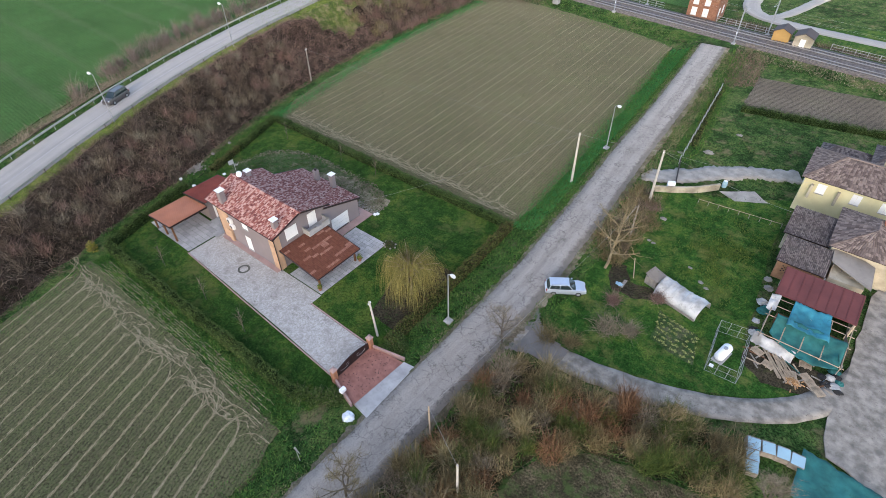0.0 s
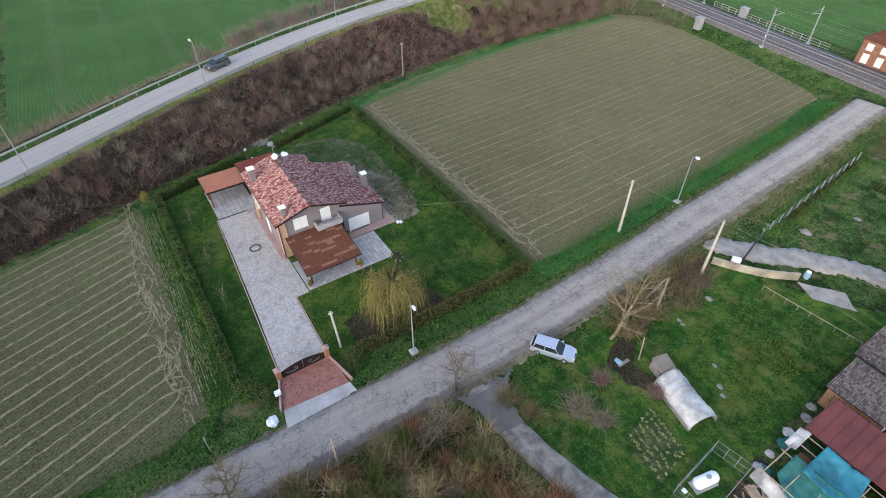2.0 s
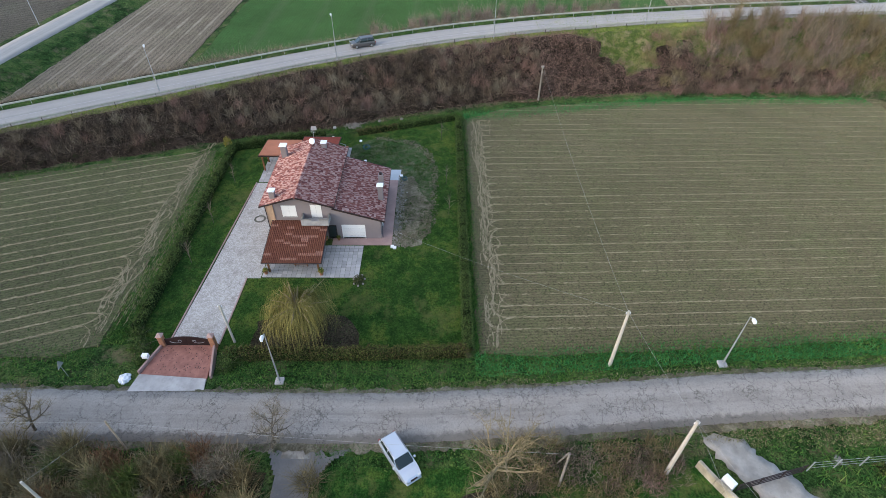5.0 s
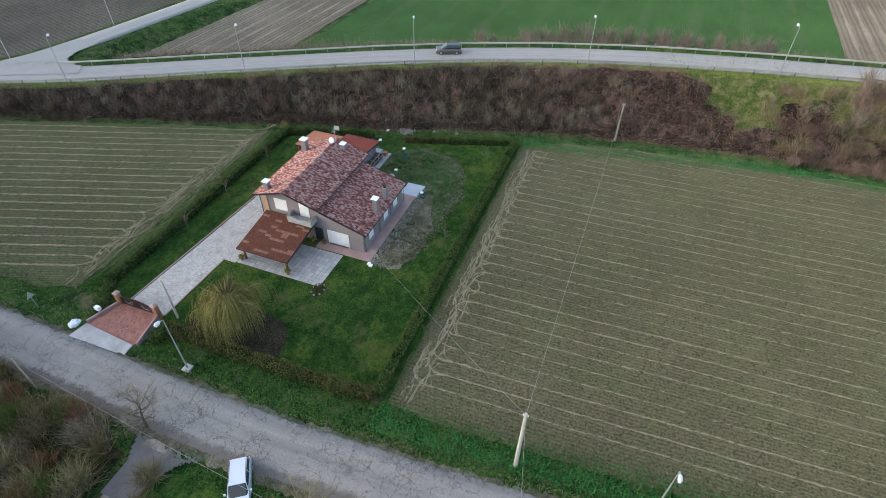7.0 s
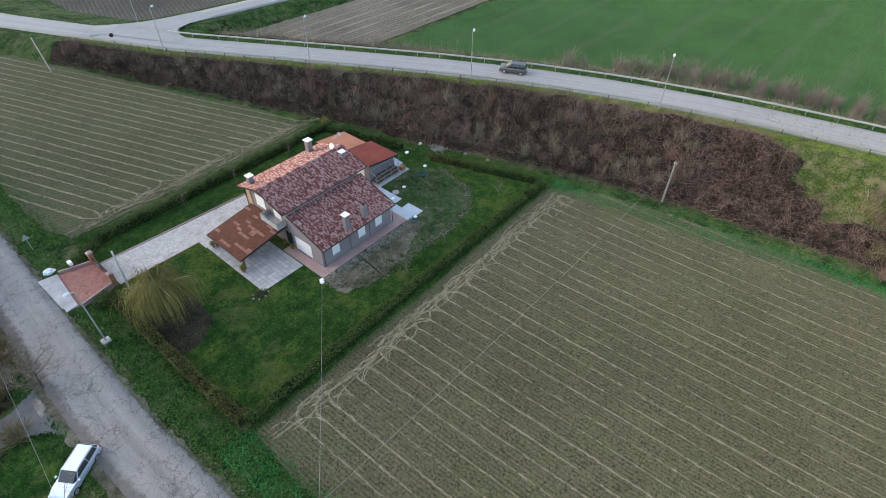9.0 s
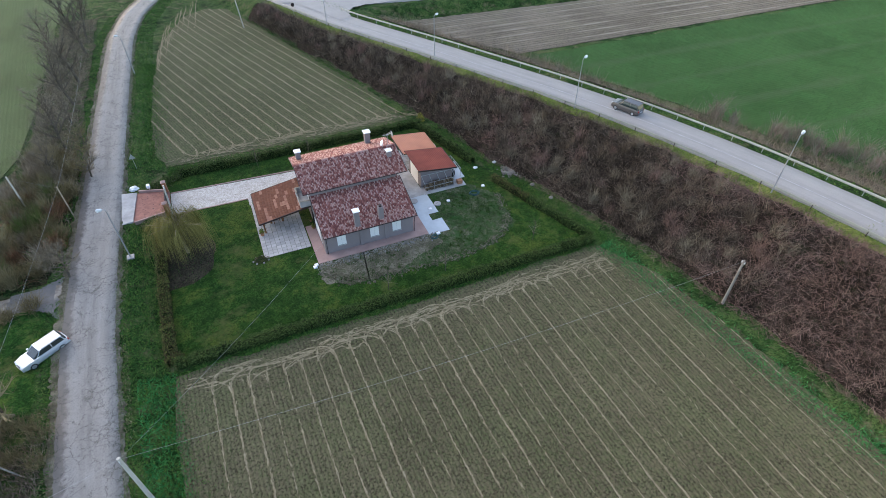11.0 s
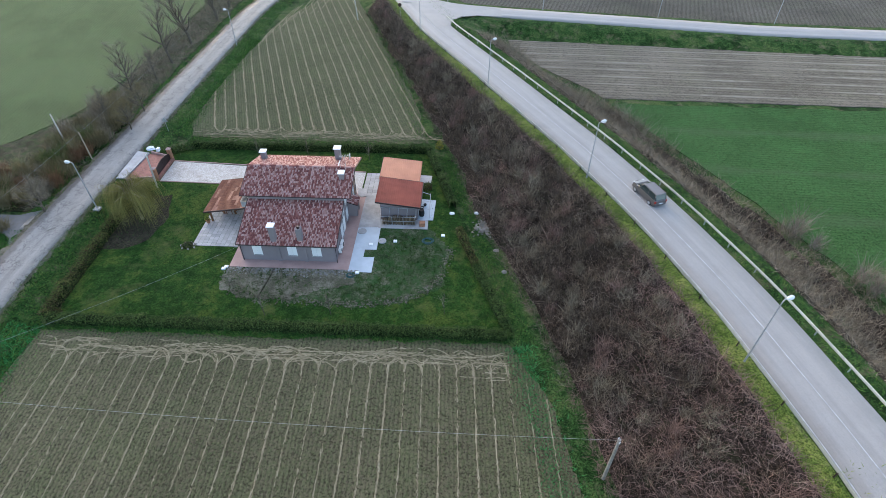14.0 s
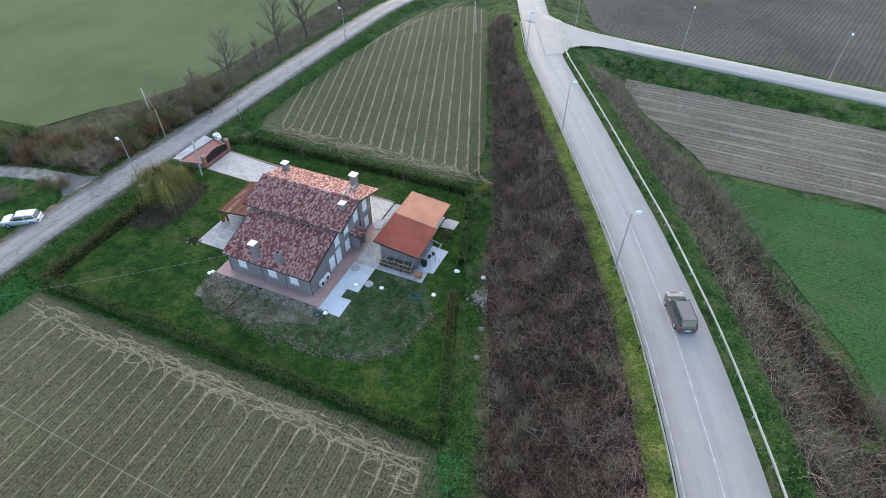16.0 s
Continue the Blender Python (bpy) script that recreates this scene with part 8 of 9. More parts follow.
barn = thing("open_shed", "open shed with a maroon metal roof", "shed")
part("roof", slab_roof(bmesh.new(), 7.2, 14.8, 51.4, 2.35, 55.9, 2.85, 0.07), M["maroon_sheet"], barn, "maroon metal roof")
for k in range(9):
    part("batten", prism(bmesh.new(), [(51.4, 2.36), (55.9, 2.86), (55.9, 2.90), (51.4, 2.40)], 7.3 + k * 0.92, 7.35 + k * 0.92), M["maroon_sheet"], barn)
for x in (7.4, 11.0, 14.6):
    for y in (51.6, 55.7):
        part("post", boxes((x - 0.07, x + 0.07, y - 0.07, y + 0.07, FARM, 2.3 if y < 53 else 2.75)), M["grey_timber"], barn)
part("back_wall", boxes((7.3, 14.7, 55.75, 55.85, FARM, 2.7)), M["cream_wall"], barn)
part("side_wall", boxes((14.65, 14.8, 51.6, 55.7, FARM, 2.35)), M["cream_wall"], barn)

frame_shed = thing("tarpaulin_shed", "ramshackle timber frame draped with blue and green tarpaulins", "shed")
for x in (7.5, 9.3, 11.1, 12.9, 14.7):
    part("rafter", tubes([[(x, 45.6, 1.35), (x, 51.2, 1.95)]], 0.05, 6), M["pale_timber"], frame_shed)
    for y, z in ((45.8, 1.7), (48.4, 2.0)):
        part("post", tubes([[(x, y, 0), (x, y, z)]], 0.05, 6), M["grey_timber"], frame_shed)
for y, z in ((45.7, 1.72), (48.4, 2.05), (50.0, 2.2), (51.1, 2.32)):
    part("purlin", tubes([[(7.2, y, z - 0.32), (15.0, y, z - 0.32)]], 0.045, 6), M["pale_timber"], frame_shed)


def drape(name, outline_fn, nu, nv, mat, parent, seed, label):
    """A slack, creased cloth over a frame."""
    pts = []
    for i in range(nu + 1):
        for j in range(nv + 1):
            x, y, z = outline_fn(i / nu, j / nv)
            k = noise.noise((x * 1.3, y * 1.3, seed)) * 0.22 + noise.noise((x * 3.7, y * 2.1, seed + 5)) * 0.14
            pts.append((x, y, z + k))
    ii = np.arange((nu + 1) * (nv + 1)).reshape(nu + 1, nv + 1)
    f = np.stack([ii[:-1, :-1], ii[1:, :-1], ii[1:, 1:], ii[:-1, 1:]], -1).reshape(-1, 4)
    me = mesh_np(name, np.array(pts), f, mat, True)
    ob = new(name, me)
    so = ob.modifiers.new("thickness", "SOLIDIFY")
    so.thickness = 0.02
    ob.parent = parent
    ob["label"] = label
    return ob


drape("blue_tarpaulin", lambda u, v: (9.2 + u * (3.4 + 0.5 * v), 51.2 - v * 3.6, 2.38 - v * 0.25 - 0.35 * math.sin(v * 3.1) * math.sin(u * 3.1)), 18, 18, M["blue_tarp"], frame_shed, 1, "slack blue tarpaulin")
drape("green_net", lambda u, v: (8.2 + u * 6.4, 48.6 - v * (2.0 + 1.6 * math.sin(u * 2.6)), 2.15 - v * 1.0 - 0.5 * math.sin(v * 2.6) * math.sin(u * 3.1)), 26, 18, M["green_tarp"], frame_shed, 2, "green shade netting")
drape("white_sheet", lambda u, v: (7.0 + u * 0.9, 51.2 - v * 2.0, 2.3 - v * 0.5), 8, 12, M["white_tarp"], frame_shed, 3, "white plastic sheet")
drape("white_sheet", lambda u, v: (7.0 + u * 4.0, 46.2 - v * 0.9 - u * 0.6, 0.9 - v * 0.8), 18, 8, M["white_tarp"], frame_shed, 4, "white plastic sheet at the edge")
drape("dark_sheet", lambda u, v: (14.2 + u * 0.9, 50.6 - v * 4.2, 1.8 - u * 1.5 + 0.2 * math.sin(v * 7)), 8, 16, M["black"], frame_shed, 5, "black plastic sheet")
part("inner_clutter", boxes((8.2, 9.4, 49.4, 50.4, 0, 0.8), (10.4, 12.8, 49.6, 50.8, 0, 0.6), (13.2, 14.2, 48.8, 50.2, 0, 1.0), bevel=0.05), M["timber"], frame_shed)

# timber, pallets and rubbish
for k, (x, y, a) in enumerate(((8.0, 44.3, -22), (9.3, 43.2, -15), (12.6, 43.8, -40), (13.2, 43.2, -40), (13.8, 42.8, -42), (11.3, 43.3, 20), (12.2, 45.4, 10))):
    p = thing("pallet", "weathered wooden pallet lying beside the shed", "pallet", (x, y, 0.06), a, "loose pallets")
    for j in range(6):
        part("board", boxes((-0.55, 0.55, -0.4 + j * 0.15, -0.29 + j * 0.15, 0.12, 0.15)), M["pale_timber"], p)
    for j in (-0.5, 0.0, 0.5):
        part("bearer", boxes((j - 0.04, j + 0.04, -0.4, 0.46, 0.0, 0.12)), M["pale_timber"], p)
rng = random.Random(77)
for k in range(16):
    a = radians(-52 + rng.uniform(-6, 6))
    cx, cy, l = 10.3 + rng.uniform(-0.9, 0.9), 43.6 + rng.uniform(-0.25, 0.25), rng.uniform(1.2, 1.9)
    d = Vector((math.cos(a), math.sin(a), 0)) * l
    c = Vector((cx, cy, 0.12 + 0.05 * (k // 4)))
    tagged(part("timber_pole", tubes([[c - d, c + d + Vector((0, 0, 0.06))]], 0.055, 6), M["pale_timber"]), "peeled timber pole on the pile", "timber", "poles on the timber pile")
bm = bmesh.new()
for k in range(70):
    x, y = 11.7 + rng.gauss(0, 0.35), 42.6 + rng.gauss(0, 0.3)
    z = 0.1 + max(0, 0.35 - 0.5 * math.hypot(x - 11.7, y - 42.6)) * rng.uniform(0.4, 1)
    a = rng.uniform(0, 6.28)
    d = Vector((math.cos(a), math.sin(a), 0.1)) * 0.18
    tube(bm, [Vector((x, y, z)) - d, Vector((x, y, z)) + d], 0.06, 5)
M["fresh_log"] = leafy("fresh_cut_logs", [(0.2, (0.24, 0.13, 0.06)), (0.6, (0.42, 0.26, 0.13)), (0.9, (0.55, 0.40, 0.24))], 0.9)
tagged(part("log_heap", bm, M["fresh_log"]), "heap of short freshly cut logs", "firewood", kind="stuff")
for k, (x, y, mt, s) in enumerate(((14.4, 45.2, "white_tarp", 0.5), (15.0, 44.3, "white_tarp", 0.55), (14.2, 44.2, "plastic_blue", 0.4), (13.8, 45.0, "black", 0.4), (14.9, 45.6, "black", 0.5), (15.2, 43.9, "green_tarp", 0.35), (7.0, 46.8, "white_tarp", 0.45), (6.8, 48.6, "white_tarp", 0.4), (6.9, 52, "black", 0.5), (6.6, 54.5, "stone", 0.5), (6.2, 56, "stone", 0.45))):
    heap("rubbish_bag", "crumpled plastic and rubbish heaped beside the shed", "rubbish", x, y, 0.02, s, s * 0.8, s * 0.7, M[mt], 30 + k, "rubbish beside the shed")
for k in range(7):
    tagged(part("green_pipe", tubes([[(10.2 + k * 0.12, 45.0 - k * 0.06, 0.1), (12.3 + k * 0.12, 43.9 - k * 0.06, 0.12)]], 0.05, 6), M["green_tarp"]), "green plastic pipe on the ground", "pipe", "bundle of green pipes")

for k in range(26):
    x, y = rng.uniform(7.2, 14.8), rng.uniform(42.4, 45.2)
    a, l = rng.choice((-35, -40, 25, 60, -10)) + rng.uniform(-12, 12), rng.uniform(0.7, 1.6)
    m = Matrix.Translation((x, y, 0.06 + 0.05 * rng.random())) @ Matrix.Rotation(radians(a), 4, "Z")
    bm = bmesh.new()
    box(bm, -l / 2, l / 2, -0.07, 0.07, 0.02, 0.06, m)
    tagged(part("plank", bm, M[rng.choice(("pale_timber", "grey_timber", "timber"))]), "loose weathered plank on the ground by the shed", "plank", "planks by the shed")
for k in range(16):
    x, y = (rng.uniform(6.6, 7.6), rng.uniform(45.4, 52.0)) if k % 2 else (rng.uniform(13.6, 15.4), rng.uniform(43.2, 50.6))
    r = rng.uniform(0.3, 0.65)
    heap("rubbish_bag", "crumpled plastic and rubbish heaped beside the shed", "rubbish", x, y, 0.02, r, r * 0.7, r * 0.8, M[rng.choice(("white_tarp", "black", "black", "white_tarp", "green_tarp"))], 60 + k, "rubbish beside the shed")

# gas tank in its cage
tank = thing("gas_tank", "white horizontal gas tank on a concrete base", "gas tank", (5.35, 41.6, 0.0), 78)
part("base", boxes((-1.1, 1.1, -0.55, 0.55, -0.05, 0.1)), M["concrete"], tank)
bm = bmesh.new()
tube(bm, [(-1.15, 0, 0.7), (-1.08, 0, 0.7), (-0.85, 0, 0.7), (0.85, 0, 0.7), (1.08, 0, 0.7), (1.15, 0, 0.7)], [0.12, 0.36, 0.5, 0.5, 0.36, 0.12], 18)
part("vessel", bm, M["white_cap"], tank, smooth=True)
part("valve_cover", tubes([[(0.1, 0, 1.15), (0.1, 0, 1.34)]], 0.2, 12), M["steel"], tank)
for s in (-0.7, 0.7):
    part("foot", boxes((s - 0.06, s + 0.06, -0.35, 0.35, 0.1, 0.4)), M["steel"], tank)
cage = thing("mesh_fence", "thin grey mesh fence round the gas tank", "fence", (0, 0, 0))
CF = [(4.5, 38.9), (3.9, 44.7), (6.8, 45.2), (7.4, 39.1)]
for a, b in zip(CF, CF[1:] + CF[:1]):
    a, b = Vector((*a, 0)), Vector((*b, 0))
    for k in range(3):
        p = a.lerp(b, k / 3)
        part("post", tubes([[p, p + Vector((0, 0, 1.7))]], 0.022, 6), M["steel"], cage)
    for z in (0.05, 0.85, 1.68):
        part("rail", tubes([[a + Vector((0, 0, z)), b + Vector((0, 0, z))]], 0.013, 5), M["steel"], cage)
    wires = [[a.lerp(b, k / 22) + Vector((0, 0, 0.05)), a.lerp(b, k / 22) + Vector((0, 0, 1.68))] for k in range(1, 22)]
    part("mesh", tubes(wires, 0.0022, 4), M["steel"], cage)
tagged(part("white_box", boxes((4.7, 5.1, 39.6, 39.95, 0.05, 0.2), bevel=0.02), M["white_cap"]), "small white plastic box on the grass", "box")

# low tunnel and hut
tunnel = thing("poly_tunnel", "low tunnel covered with creased translucent sheeting", "poly tunnel", (-3.1, 47.2, 0.02), -14)
def arch(u, v):
    a = math.pi * v
    return (u * 5.2, math.cos(a) * 1.45, 1.55 * math.sin(a) ** 0.75 * (1 - 0.12 * math.sin(u * 3.1)))
drape("cover", arch, 26, 18, M["white_tarp"], tunnel, 11, "creased translucent sheet")
for k in range(6):
    part("hoop", tubes([[(k * 1.04, math.cos(math.pi * j / 10) * 1.42, 1.5 * math.sin(math.pi * j / 10) ** 0.75) for j in range(11)]], 0.03, 5), M["steel"], tunnel)
part("side_board", boxes((0.0, 5.2, -1.6, -1.5, 0, 0.25)), M["grey_timber"], tunnel)
hut = thing("garden_hut", "small hut of corrugated sheets at the tunnel's end", "hut", (-4.1, 47.5, 0.0), -14)
bm = bmesh.new()
for k in range(12):
    prism(bm, [(-0.8, 1.5), (0.9, 1.2), (0.9, 1.24), (-0.8, 1.54)], -0.9 + k * 0.15, -0.80 + k * 0.15, "y")
part("roof", bm, M["fibre_sheet"], hut)
part("wall", boxes((-0.7, 0.7, -0.8, 0.8, 0, 1.15)), M["grey_timber"], hut)
tagged(part("stake", tubes([[(-6.2, 46.8, 0), (-6.9, 47.7, 2.2)]], 0.05), M["pale_timber"]), "leaning pale timber stake in the grass", "stake")
for k in range(3):
    tagged(part("plank", boxes((-6.9 + k * 0.12, -6.8 + k * 0.12, 44.5, 45.9, 0.05, 0.12)), M["grey_timber"]), "grey plank lying on bare earth", "plank", "planks on the earth")
heap("blue_rag", "pale blue plastic sheet on bare earth", "plastic sheeting", -7.1, 44.9, 0.04, 0.45, 0.3, 0.15, M["plastic_blue"], 91)

rng2 = np.random.default_rng(92)
x, y = rng2.normal(0.5, 3.2, 14000), rng2.normal(57, 4.2, 14000)
keep = (blotch(x, y, 0.8, 2.0) + rng2.normal(0, 0.35, 14000) > 0.05) & (x < 5.5) & (x > -8) & (y < 65.5) & (y > 48)
v, f = strands(np.c_[x, y, np.full(14000, 0.0)][keep], 0.3, 0.10, 0.7, 0.4, 93, 1.0, 1)
stuff("yellowing_weeds", v, f, M["weed_yellow"], "yellowing weeds in the middle of the farm meadow", "weeds")

# kitchen garden
M["cabbage"] = leafy("pale_vegetable_leaves", [(0.2, (0.08, 0.12, 0.03)), (0.5, (0.25, 0.28, 0.09)), (0.9, (0.50, 0.50, 0.24))], 0.8, 0.4)
sheet("vegetable_bed", [(-1.8, 43.8), (2.6, 42.6), (3.4, 38.6), (-1.2, 39.4)], FARM + 0.05, M["thin_turf"], "weedy vegetable bed", "ground", step=0.6, wobble=0.4)
for row in range(6):
    vs_, fs_, off = [], [], 0
    rg = random.Random(300 + row)
    for k in range(20):
        if rg.random() < 0.3:
            continue
        t = k / 19
        x = -1.7 + 4.4 * t + 0.1 * row + rg.uniform(-0.1, 0.1)
        y = 43.4 - 0.7 * row - 1.0 * t + rg.uniform(-0.12, 0.12)
        v, f = leaf_blob(16, 0.17, 0.17, 0.16, 0.14, 320 + row * 31 + k)
        vs_.append(v + np.array((x, y, 0.06)))
        fs_.append(f + off)
        off += len(v)
    ob = new("vegetable_row", mesh_np("vegetable_row", np.concatenate(vs_), np.concatenate(fs_), M["cabbage"]))
    tagged(ob, "row of pale winter vegetables in the garden", "vegetables", kind="stuff")
for x, y, s, k in ((-8.2, 79.8, 0.75, 1), (-6.0, 88.0, 0.5, 2), (-7.6, 59.7, 0.45, 3), (-7.4, 54.4, 0.3, 4), (-6.8, 54.2, 0.3, 5), (1.0, 50.2, 0.3, 6), (0.2, 50.8, 0.35, 7), (-1.6, 52.5, 0.3, 8), (-11.8, 77.2, 0.4, 9)):
    heap("stone", "pale weathered stone lying in the grass", "stone", x, y, 0.0, s, s * 0.7, s * 0.45, M["stone"], 50 + k, "stones in the grass")

# entrance wall, board, barrel and fence
wall_l = polyline([(-11.2, 64.9), (-9.0, 65.8), (-6.9, 67.2), (-5.4, 68.8), (-4.0, 70.9)], 0.9)
ew = thing("entrance_wall", "curved low wall of stained pale masonry", "wall", (0, 0, 0))
for a, b in zip(wall_l[:-1], wall_l[1:]):
    d = Vector(b) - Vector(a)
    m = Matrix.Translation((a[0], a[1], 0)) @ Matrix.Rotation(math.atan2(d.y, d.x), 4, "Z")
    bm = bmesh.new()
    box(bm, -0.01, d.length - 0.02, -0.16, 0.16, -0.1, 0.95, m, 0.04)
    part("block", bm, M["cream_wall"], ew)
board = thing("white_cabinet", "white meter cabinet on the entrance wall", "cabinet", (-9.4, 66.6, 0.0), 30)
part("case", boxes((-0.5, 0.5, -0.25, 0.25, 0, 1.35), bevel=0.03), M["white_cap"], board)
part("door", boxes((-0.44, 0.44, -0.27, -0.25, 0.15, 1.25)), M["white_paint"], board)
barrel = thing("barrel", "light blue plastic barrel beside the gravel", "barrel", (-3.6, 71.8, 0.05))
bm = bmesh.new()
tube(bm, [(0, 0, 0), (0, 0, 0.3), (0, 0, 0.6), (0, 0, 0.95)], [0.30, 0.34, 0.34, 0.29], 16)
part("drum", bm, M["plastic_blue"], barrel)
part("lid", tubes([[(0, 0, 0.95), (0, 0, 0.99)]], 0.26, 14), M["white_cap"], barrel)
mgate = thing("metal_gate", "dark metal field gate beside the farm entrance", "gate", (0, 0, 0))
GA, GB = Vector((-9.0, 67.2, 0.1)), Vector((-10.6, 73.4, 0.1))
for z in (0.25, 0.6, 0.95, 1.25):
    part("bar", tubes([[GA + Vector((0, 0, z)), GB + Vector((0, 0, z))]], 0.04, 6), M["dark_metal"], mgate)
for t in (0.0, 0.33, 0.66, 1.0):
    p = GA.lerp(GB, t)
    part("upright", tubes([[p, p + Vector((0, 0, 1.35))]], 0.045, 6), M["dark_metal"], mgate)
gf = thing("post_fence", "row of grey fence posts with wire beside the ditch", "fence", (0, 0, 0))
FP = [Vector((-10.8, 74.0, 0)), Vector((-13.4, 102, 0.2))]
for k in range(13):
    p = FP[0].lerp(FP[1], k / 12)
    part("post", tubes([[p, p + Vector((0, 0, 1.5))]], 0.06, 6), M["steel"], gf)
for z in (0.5, 0.95, 1.4):
    part("wire", tubes([[FP[0] + Vector((0, 0, z)), FP[1] + Vector((0, 0, z))]], 0.012, 4), M["steel"], gf)
lf = thing("low_fence", "low timber and wire garden fence", "fence", (0, 0, 0))
for k in range(9):
    p = Vector((-5.2, 65.8, 0)).lerp(Vector((5.0, 66.8, 0)), k / 8)
    part("post", tubes([[p, p + Vector((0, 0, 0.8))]], 0.035, 5), M["grey_timber"], lf)
part("rail", tubes([[(-5.2, 65.8, 0.7), (5.0, 66.8, 0.7)]], 0.03, 5), M["pale_timber"], lf)
hedge([(-8.4, 97.2), (2, 99.0), (13, 101.2), (40, 106)], 1.6, 1.5, M["hedge_green"], 240, 21, "dark green hedge at the end of the farm garden")
hedge([(-13.6, 103), (-12.2, 90), (-10.8, 80)], 1.2, 0.9, M["hedge_mixed"], 160, 22, "mixed hedge growth along the ditch")
scrub("ditch_growth", [(-17, 122), (-14, 122), (-9.4, 80), (-9.6, 74), (-12.2, 76), (-14.5, 100)], 9000, 0.75, "blade", 121, "rank green growth in the ditch", 0.08, 0.6, 0.5, 1)
scrub("ditch_brambles", [(-16.6, 122), (-10, 122), (-9, 108), (-13.6, 104)], 3000, 1.1, "bramble_red", 122, "brambles by the railway end of the lane")
scrub("ditch_weeds", [(-12.6, 50), (-9.4, 50), (-9.4, 64), (-12.8, 64)], 2500, 0.7, "reed", 123, "dry weeds in the roadside ditch", 0.05, 0.6, 0.5, 2)
scrub("garden_shrubs", [(-9, 80), (-8, 96), (4, 97.5), (4, 86)], 700, 0.8, "hedge_mixed", 124, "low shrubs in the farm garden", 0.06, 0.7, 0.5, 2, 0.5)

# cold frames and netting beside the track
cf = thing("cold_frame", "row of glazed cold frames made of old windows", "cold frame", (10.4, 33.2, 0.05), 14)
for k, (x, y, a) in enumerate(((0, 0, 0), (1.15, 0.05, 3), (2.3, 0.0, -2), (3.4, -0.2, -8), (-0.1, -1.2, 4), (-0.15, -2.3, 0))):
    m = Matrix.Translation((x, y, 0)) @ Matrix.Rotation(radians(a), 4, "Z")
    bm = bmesh.new()
    for d in ((-0.55, -0.47, -0.55, 0.55, 0, 0.75), (0.47, 0.55, -0.55, 0.55, 0, 0.75), (-0.47, 0.47, -0.55, -0.47, 0, 0.6), (-0.47, 0.47, 0.47, 0.55, 0, 0.85)):
        box(bm, *d, m)
    fr = part("frame", bm, M["grey_timber"], cf)
    bm = bmesh.new()
    box(bm, -0.5, 0.5, -0.5, 0.5, 0.86, 0.89, m @ Matrix.Rotation(radians(8), 4, "X"))
    part("pane", bm, M["plastic_blue"], fr)
net = thing("shade_net", "sheet of teal shade netting spread on low supports", "netting", (0, 0, 0))
drape("net", lambda u, v: (13.9 + u * 8.0, 35.3 - v * 5.0 - u * 0.9, 0.75 - 0.15 * math.sin(v * 3.1)), 24, 16, M["green_tarp"], net, 31, "teal shade netting")
for x in (14.2, 17, 20):
    for y in (34.5, 31.2):
        part("prop", tubes([[(x, y, 0), (x, y, 0.7)]], 0.04, 5), M["grey_timber"], net)

# ---- railway and what lies beyond ----
RT = np.array((1.0, -0.142)) / math.hypot(1, 0.142)
RN = np.array((0.142, 1.0)) / math.hypot(1, 0.142)


def rail_pt(s, off, z):
    """A place along the railway: s metres from x = -40, off metres across."""
    x = -40 + RT[0] * s + RN[0] * off
    y = 132.6 + RT[1] * s + RN[1] * off
    return (x, y, z)


bed_line = np.array([rail_pt(s, 0, 0)[:2] for s in np.arange(-120, 110, 4.0)])
ribbon("ballast", bed_line[::-1], 4.7, 4.7, lambda x, y: 1.06, M["ballast"], "dark stone ballast bed of the railway", "railway", 0.3, 31)
for off in (-2.1, 2.1):
    tr = thing("railway_track", "railway track of steel rails on concrete sleepers", "railway track", (0, 0, 0), 0, "railway tracks")
    for g in (-0.76, 0.76):
        a, b = Vector(rail_pt(-118, off + g, 1.30)), Vector(rail_pt(106, off + g, 1.30))
        d = b - a
        bm = bmesh.new()
        box(bm, 0, d.length, -0.05, 0.05, -0.12, 0.04, Matrix.Translation(a) @ Matrix.Rotation(math.atan2(d.y, d.x), 4, "Z"))
        part("rail", bm, M["rail"], tr)
    V, F, k = [], [], 0
    for s in np.arange(-118, 106, 0.62):
        c = np.array(rail_pt(s, off, 0)[:2])
        p = [c + RT * q * 0.14 + RN * w * 1.25 for q, w in ((-1, -1), (1, -1), (1, 1), (-1, 1))]
        V += [(*q, 1.06) for q in p] + [(*q, 1.17) for q in p]
        F += [(k + 4, k + 5, k + 6, k + 7), (k, k + 1, k + 5, k + 4), (k + 1, k + 2, k + 6, k + 5), (k + 2, k + 3, k + 7, k + 6), (k + 3, k, k + 4, k + 7)]
        k += 8
    stuff("sleeper_bed", np.array(V), np.array(F), M["sleeper"], "", "", tr)


def mast(s, side):
    x, y, z = rail_pt(s, side * 4.9, 0.9)
    m = thing("catenary_mast", "grey steel railway mast with an arm over the track", "mast", (x, y, z), math.degrees(math.atan2(RT[1], RT[0])), "railway masts")
    part("footing", boxes((-0.4, 0.4, -0.4, 0.4, -0.3, 0.25), bevel=0.03), M["concrete"], m)
    part("column", boxes((-0.1, 0.1, -0.12, 0.12, 0.2, 7.6)), M["lamp_pole"], m)
    part("arm", tubes([[(0, 0, 6.2), (0, -side * 2.8, 6.5)]], 0.05, 6), M["steel"], m)
    part("stay", tubes([[(0, 0, 7.3), (0, -side * 2.6, 6.5)]], 0.025, 5), M["steel"], m)
    part("number_plate", boxes((-0.12, 0.12, side * 0.125 - 0.01, side * 0.125 + 0.01, 2.0, 2.5)), M["white_cap"], m)


